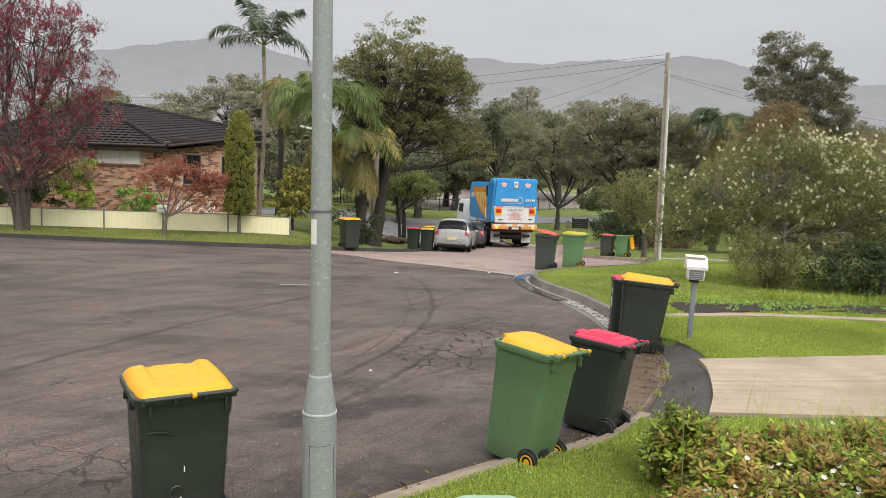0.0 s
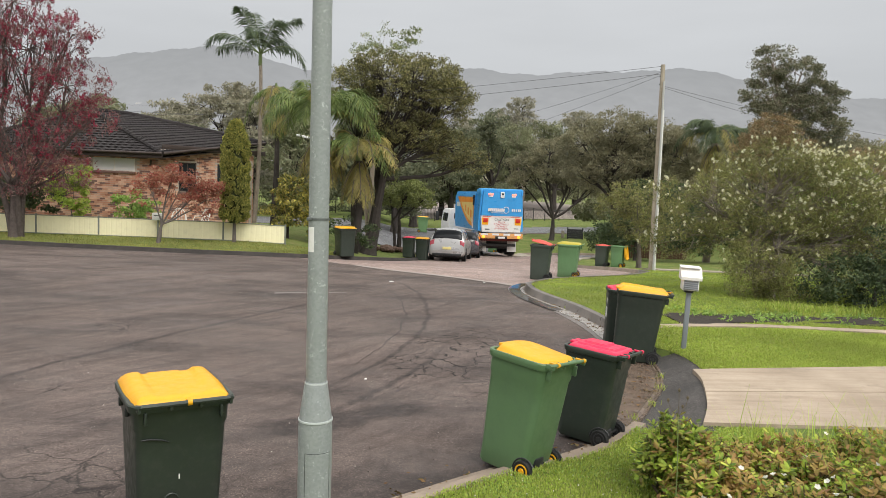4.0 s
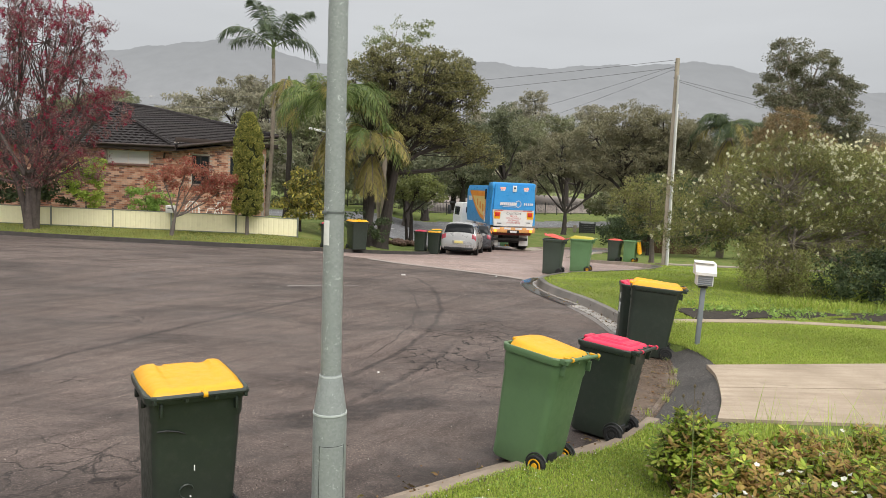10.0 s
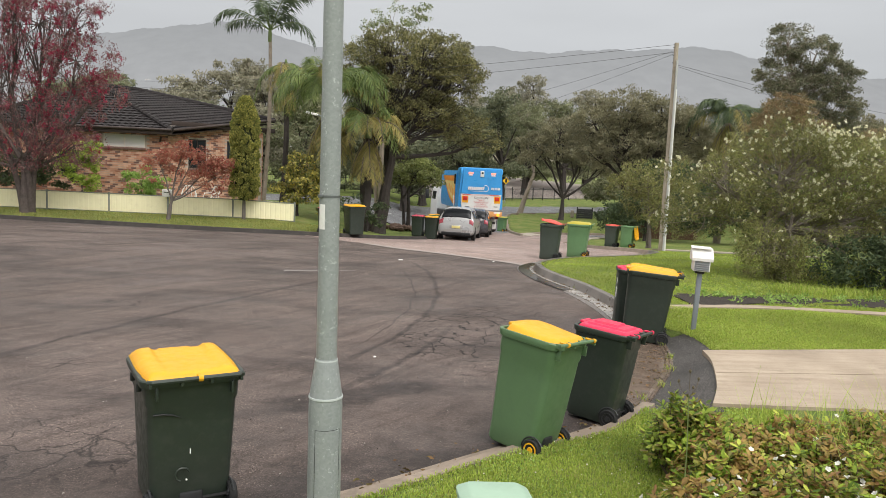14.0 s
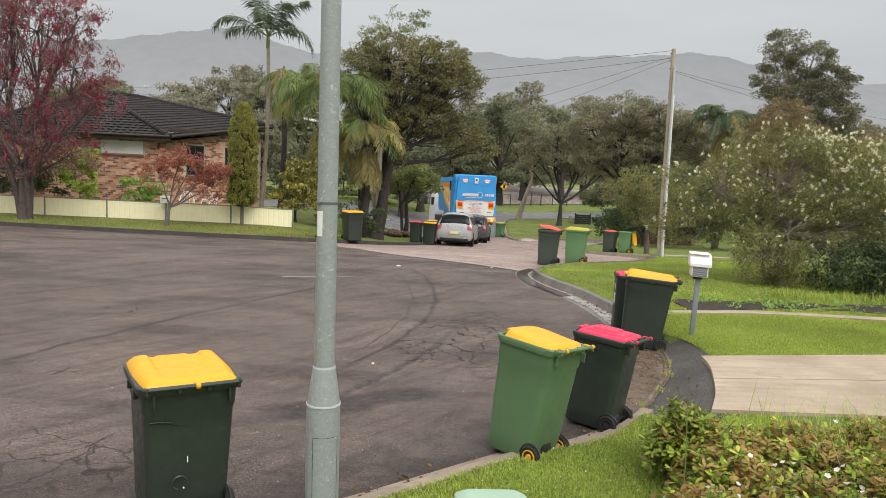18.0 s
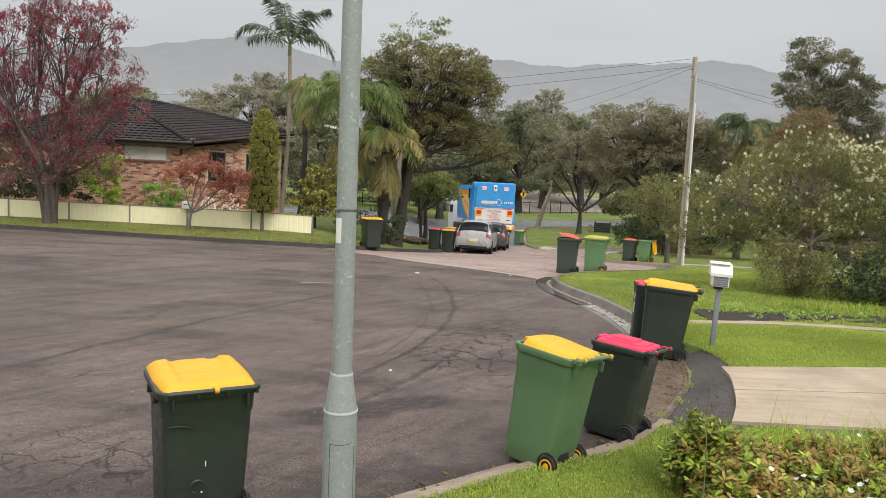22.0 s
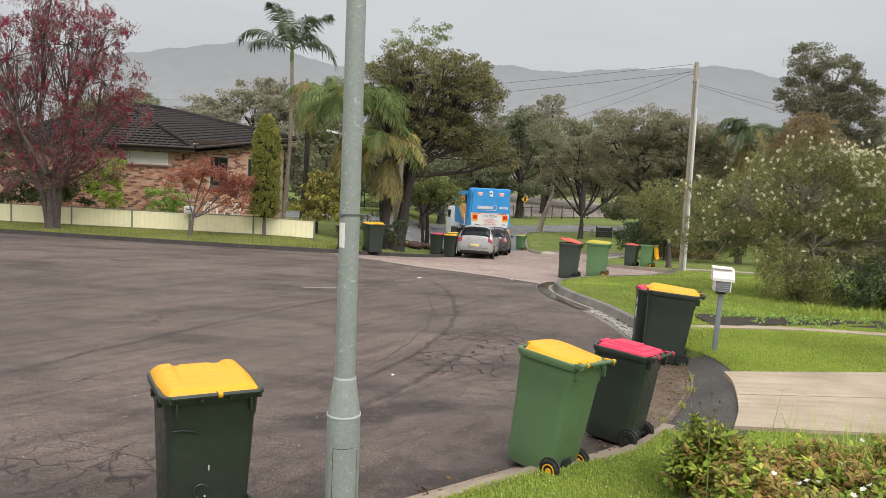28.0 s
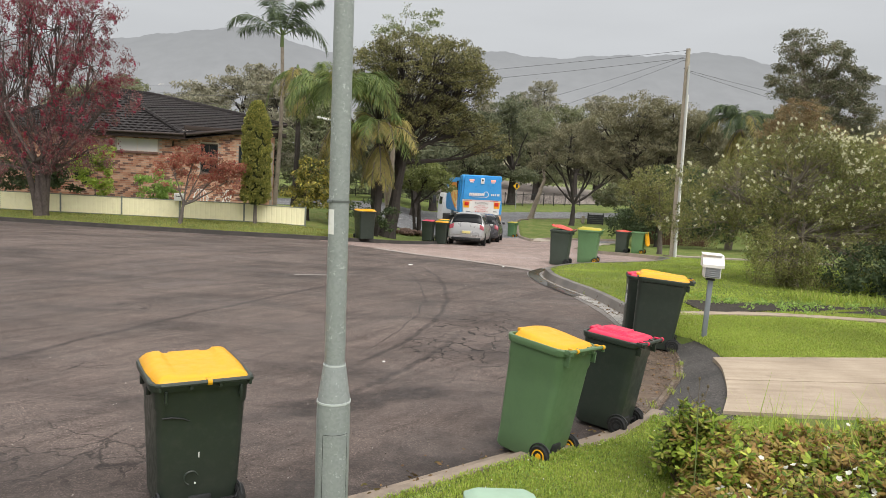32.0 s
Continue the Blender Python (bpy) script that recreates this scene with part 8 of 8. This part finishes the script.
def weed_stalk():
    root = thing("weed_stalk", "thin dry weed stalk with seed heads in the bed", "weed")
    x, y = 1.72, 4.75
    z = verge(x, y)
    part("stalk", Shape().tube([(x, y, z), (x - 0.01, y, z + 0.5), (x - 0.03, y, z + 0.86)], [0.005, 0.004, 0.003], 5), plain("green_stalk", (0.16, 0.2, 0.07), 0.6), root)
    for k, (dx, dz) in enumerate(((0.06, 0.12), (-0.07, 0.1), (0.0, 0.17), (0.03, 0.06))):
        p = Vector((x - 0.03, y, z + 0.84))
        part("twig", Shape().tube([p, p + Vector((dx * 0.7, 0, dz * 0.5)), p + Vector((dx, 0.01, dz))], 0.002, 4), M_STEM, root)
        part("seed_head", Shape().lathe([(0.004, 0), (0.009, 0.008), (0.009, 0.016), (0.003, 0.024)], 7, Matrix.Translation(p + Vector((dx, 0.01, dz)))), M_STEM, root)


weed_stalk()


def mulch_weeds():
    r = np.random.default_rng(91)
    pts = []
    for k in range(70):
        c = np.array([r.uniform(4.6, 11), 13.3 + r.normal() * 0.3, 0.0])
        c[2] = verge(c[0], c[1]) + 0.05
        pts.append(ball(26, c, (0.14, 0.12, 0.07), r, 0.1))
    tagged(soup("ground_weeds", leaves(np.concatenate(pts), 0.07, 0.035, -0.1, r), 4, L_GREEN), "low green weeds over dark mulch", "weeds", kind="stuff")


mulch_weeds()


LANE = (-5.0, 52.4)


def litter(name, x, y, size, label, material, turn=20):
    ob = part(name, Shape().box((0, 0, 0), size, min(size) * 0.3), material)
    ob.matrix_basis = Matrix.Translation((x, y, verge(x, y) + size[2] / 2)) @ pose(0, 0, 0, 0, 0, turn)
    return tagged(ob, label, "litter", "litter on the road")


litter("litter", -0.99, 17.6, (0.10, 0.06, 0.015), "small white scrap of litter on asphalt", M_WHITE)
litter("litter", 1.3, 18.3, (0.06, 0.04, 0.015), "small white scrap of litter on asphalt", M_WHITE, 50)
litter("litter", -0.75, 8.7, (0.035, 0.025, 0.01), "small pale scrap of litter on asphalt", M_WHITE, 70)
for k in range(6):
    lane = part("lane_dash", Shape().box((0, 0, 0), (0.5, 0.14, 0.006), 0), M_WHITE)
    lane.matrix_basis = Matrix.Translation((LANE[0] + 1.0 * k, LANE[1] + 0.3 * k, float(road_z(LANE[0] + 1.0 * k, LANE[1] + 0.3 * k)) + 0.018)) @ pose(0, 0, 0, 0, 0, 9)
    tagged(lane, "short worn white lane dash on the cross street", "road marking", "lane dashes")
litter("litter", 1.35, 35.0, (0.25, 0.16, 0.1), "crumpled white bag beside a car wheel", M_WHITE, 10)


def paint_line():
    s = Shape()
    a, b = Vector((-3.24, 15.0, 0)), Vector((-1.8, 15.46, 0))
    s.grid(lambda u, v: a.lerp(b, u) + Vector((0, (v - 0.5) * 0.15 * (1 - 0.8 * u), 0.005)), 12, 1)
    return tagged(part("road_marking", s, plain("worn_pale_paint", (0.23, 0.205, 0.19), 0.8, 0, 0.3, 6)), "worn pale strip across the asphalt", "road marking", kind="structure")


paint_line()


def stone_pile():
    r = np.random.default_rng(93)
    root = thing("rock_bed", "heap of brown rocks and wood round a garden tree", "rocks")
    for k in range(26):
        a, q = r.uniform(0, 6.28), r.uniform(0.1, 0.95)
        x, y = -2.35 + 1.0 * q * math.cos(a), 38.0 + 0.8 * q * math.sin(a)
        s = Shape()
        bmesh.ops.create_icosphere(s.bm, subdivisions=1, radius=r.uniform(0.12, 0.24))
        for v in s.bm.verts:
            v.co *= r.uniform(0.75, 1.2)
            v.co.z *= 0.75
        bmesh.ops.translate(s.bm, verts=s.bm.verts, vec=(x, y, verge(x, y) + 0.1 + 0.18 * (1 - q)))
        part("rock", s, bpy.data.materials.get("garden_rock") or plain("garden_rock", (0.13, 0.085, 0.065), 0.9, 0, 0.4, 5, 0.2, 0.6), root, "", True)


stone_pile()


def gutter_leaves():
    r = np.random.default_rng(95)
    p = np.concatenate([R_NEAR[R_NEAR[:, 0] > -3], R_LOW, R_ISLE[:60]])
    k = r.integers(1, len(p) - 1, 900)
    d = unit(p[k + 1] - p[k - 1])
    off = np.stack([-d[:, 1], d[:, 0]], 1) * (0.03 + np.abs(r.normal(size=(900, 1))) * 0.14)
    q = p[k] + off + r.normal(size=(900, 2)) * 0.05
    c = np.stack([q[:, 0], q[:, 1], road_z(q[:, 0], q[:, 1]) + 0.02], 1)
    dirs = unit(np.stack([r.normal(size=900), r.normal(size=900), r.normal(size=900) * 0.12], 1))
    leaf = leafy("fallen_leaves", [(0.16, 0.09, 0.04), (0.22, 0.14, 0.06), (0.10, 0.06, 0.035), (0.18, 0.16, 0.06)], 0.7, 0.2, 0.1)
    tagged(soup("leaf_litter", leaves(c, 0.045, 0.02, 0, r, dirs), 4, leaf), "small brown fallen leaves lying in the gutter", "leaf litter", kind="stuff")


gutter_leaves()


def road_grit():
    """Loose pale and dark stone chips over the court, thickest near the kerb."""
    r = np.random.default_rng(97)
    x, y = r.uniform(-7, 3, 5200), 2.6 + 13 * r.uniform(0, 1, 5200) ** 1.5
    d = edge_distance(x, y, OUTLINE)
    ok = (d < -0.15) & ((d > -1.0) | (r.uniform(size=5200) < 0.45))
    x, y = x[ok], y[ok]
    c = np.stack([x, y, road_z(x, y) + 0.009], 1)
    k = len(c)
    dirs = unit(np.stack([r.normal(size=k), r.normal(size=k), r.normal(size=k) * 0.25], 1))
    chip = leafy("stone_chips", [(0.26, 0.23, 0.20), (0.44, 0.41, 0.37), (0.05, 0.04, 0.035), (0.20, 0.165, 0.14), (0.04, 0.035, 0.03), (0.16, 0.13, 0.11)], 0.8, 0.2, 0.0)
    tagged(soup("road_grit", leaves(c, 0.016, 0.011, 0, r, dirs), 4, chip), "loose pale and dark stone chips on asphalt", "gravel", kind="stuff")


road_grit()


def lawn_specks():
    """White clover heads and dry leaves in the near lawn."""
    r = np.random.default_rng(96)
    x, y = r.uniform(-0.8, 3.0, 900), r.uniform(3.6, 6.9, 900)
    ok = edge_distance(x, y, OUTLINE) > 0.15
    x, y = x[ok][:220], y[ok][:220]
    c = np.stack([x, y, verge_many(x, y) + 0.035], 1)
    n = 15000
    cx, cy = r.uniform(-1.0, 3.2, n), r.uniform(3.5, 7.0, n)
    patch_on = np.sin(cx * 3.1 + 1.7 * np.sin(cy * 2.3)) + np.sin(cy * 4.3 + cx) > -0.3
    ok = (edge_distance(cx, cy, OUTLINE) > 0.12) & patch_on
    cx, cy = cx[ok], cy[ok]
    q = np.stack([cx, cy, verge_many(cx, cy) + r.uniform(0.012, 0.032, len(cx))], 1)
    flat_dirs = unit(np.stack([r.normal(size=len(cx)), r.normal(size=len(cx)), r.normal(size=len(cx)) * 0.25], 1))
    tagged(soup("clover_leaves", leaves(q, 0.017, 0.013, 0, r, flat_dirs), 4, L_GREEN), "small clover leaves among short grass", "clover", kind="stuff")
    tagged(soup("clover_heads", leaves(c, 0.014, 0.012, 0, r), 4, L_PETAL), "tiny white clover heads in short grass", "clover", kind="stuff")


lawn_specks()


def garden_chair(x, y):
    root = thing("garden_chair", "white metal garden chair behind the cream fence", "chair", at=Matrix.Translation((x, y, verge(x, y))) @ pose(0, 0, 0, 0, 0, 20))
    part("seat", Shape().lathe([(0.24, 0.42), (0.26, 0.44), (0.24, 0.46)], 14), M_WHITE, root)
    part("backrest", Shape().tube([(-0.24, 0.2, 0.45), (-0.26, 0.26, 0.8), (-0.12, 0.28, 1.0), (0.12, 0.28, 1.0), (0.26, 0.26, 0.8), (0.24, 0.2, 0.45)], 0.02, 6), M_WHITE, root)
    for k in (-0.12, 0.0, 0.12):
        part("back_rod", Shape().tube([(k, 0.2, 0.45), (k * 0.8, 0.28, 0.99)], 0.012, 5), M_WHITE, root)
    for sx in (-1, 1):
        part("armrest", Shape().tube([(sx * 0.26, 0.22, 0.72), (sx * 0.3, -0.1, 0.7), (sx * 0.27, -0.22, 0.44)], 0.016, 6), M_WHITE, root)
        for sy in (-1, 1):
            part("leg", Shape().tube([(sx * 0.17, sy * 0.17, 0.43), (sx * 0.22, sy * 0.22, 0.0)], 0.015, 6), M_WHITE, root)
    return root


chair = garden_chair(-10.85, 31.2)
copy_thing(chair, Matrix.Translation((-10.0, 31.4, verge(-10.0, 31.4))) @ pose(0, 0, 0, 0, 0, -40))


def street_lamp():
    root = thing("street_lamp", "grey street lamp with a curved outreach arm beyond the palms", "street lamp")
    x, y = -6.1, 40.0
    part("mast", Shape().tube([(x, y, verge(x, y) - 0.1), (x, y, 3.8)], [0.09, 0.06], 10), M_GALV, root)
    part("arm", Shape().tube([(x, y, 3.8), (x - 0.12, y, 4.18), (x - 0.5, y, 4.42), (x - 0.95, y, 4.55)], 0.04, 8), M_GALV, root)
    part("lantern", Shape().box((x - 1.25, y, 4.6), (0.65, 0.24, 0.12), 0.04, Euler((0, radians(10), 0))), M_WHITE, root)


street_lamp()

# ---- what moves ----
def motions():
    rows = []
    for t, y, lean, turn in ((0, 39.7, 0.104, 9.5), (0.5, 39.9, 0.098, 10.5), (1, 40.1, 0.0935, 11.5), (1.6, 40.25, 0.0915, 11.5), (2.2, 40.3, 0.092, 11.5), (10.2, 40.3, 0.092, 11.5), (10.8, 40.35, 0.088, 12), (11.5, 40.45, 0.0784, 12.5),
                          (12.3, 40.6, 0.0662, 12), (13, 40.9, 0.0592, 11), (14, 41.8, 0.0512, 10), (14.7, 42.5, 0.0477, 9.5), (16.5, 43.2, 0.046, 9), (21.8, 43.3, 0.0457, 9), (22.6, 43.4, 0.0438, 9), (24, 44.2, 0.0391, 9), (25.2, 44.6, 0.0381, 9), (27, 44.8, 0.0375, 9), (32, 44.8, 0.0373, 9)):
        rows.append((t, on_road(lean * y - 0.05, y, turn + 1.2, -1.0)))
    walk(truck, rows)
    arm = []
    for t, a, out in ((0, -75, 0), (2.3, -75, 0), (2.9, -25, -0.5), (3.4, -12, -0.5), (4.3, 8, -0.4), (4.8, 45, -0.2), (5.2, 80, 0), (5.6, 108, 0.1), (6.3, 122, 0.2), (6.8, 116, 0.2), (7.2, 100, 0.1), (7.5, 70, 0), (7.8, 32, -0.2), (8.1, 0, -0.4), (8.5, -18, -0.5), (9.0, -25, -0.4), (9.6, -75, 0), (32, -75, 0)):
        arm.append((t, Matrix.Translation((-1.0 + out, 4.5, 1.3)) @ Matrix.Rotation(radians(a), 4, "Y")))
    walk(lift_arm, arm)
    rest = stand(-0.58, 44.8, -90)
    z0 = rest.translation.z
    bins = [(0, rest), (2.9, rest)]
    for t, x, z, a in ((3.4, -0.77, 1.08, -5), (4.2, -0.77, 1.23, 8), (4.8, -0.49, 2.20, 45), (5.2, 0.05, 3.12, 90), (5.6, 0.68, 3.84, 130), (6.0, 1.16, 3.97, 148), (6.4, 1.15, 4.00, 152), (6.8, 0.87, 3.97, 145), (7.2, 0.50, 3.71, 125), (7.5, -0.13, 3.14, 90), (7.8, -0.75, 2.13, 48), (8.1, -0.86, 1.17, 18)):
        bins.append((t, Matrix.Translation((x, 44.8, z0 + z)) @ pose(0, 0, 0, 0, a, 0) @ pose(0, 0, 0, 0, 0, -90)))
    bins += [(8.5, rest), (32, rest)]
    walk(lifted_bin, bins)
    lid = [c for c in lifted_bin.children if c.name.startswith("lid")][0]
    hinge = Matrix.Translation((0, -0.33, 0.98))
    walk(lid, [(t, hinge @ Matrix.Rotation(radians(a), 4, "X") @ hinge.inverted()) for t, a in ((0, 0), (4.6, 0), (5.2, 60), (5.6, 105), (7.2, 105), (7.5, 100), (7.8, 85), (8.1, 50), (8.4, 5), (8.6, 0), (32, 0))])


motions()
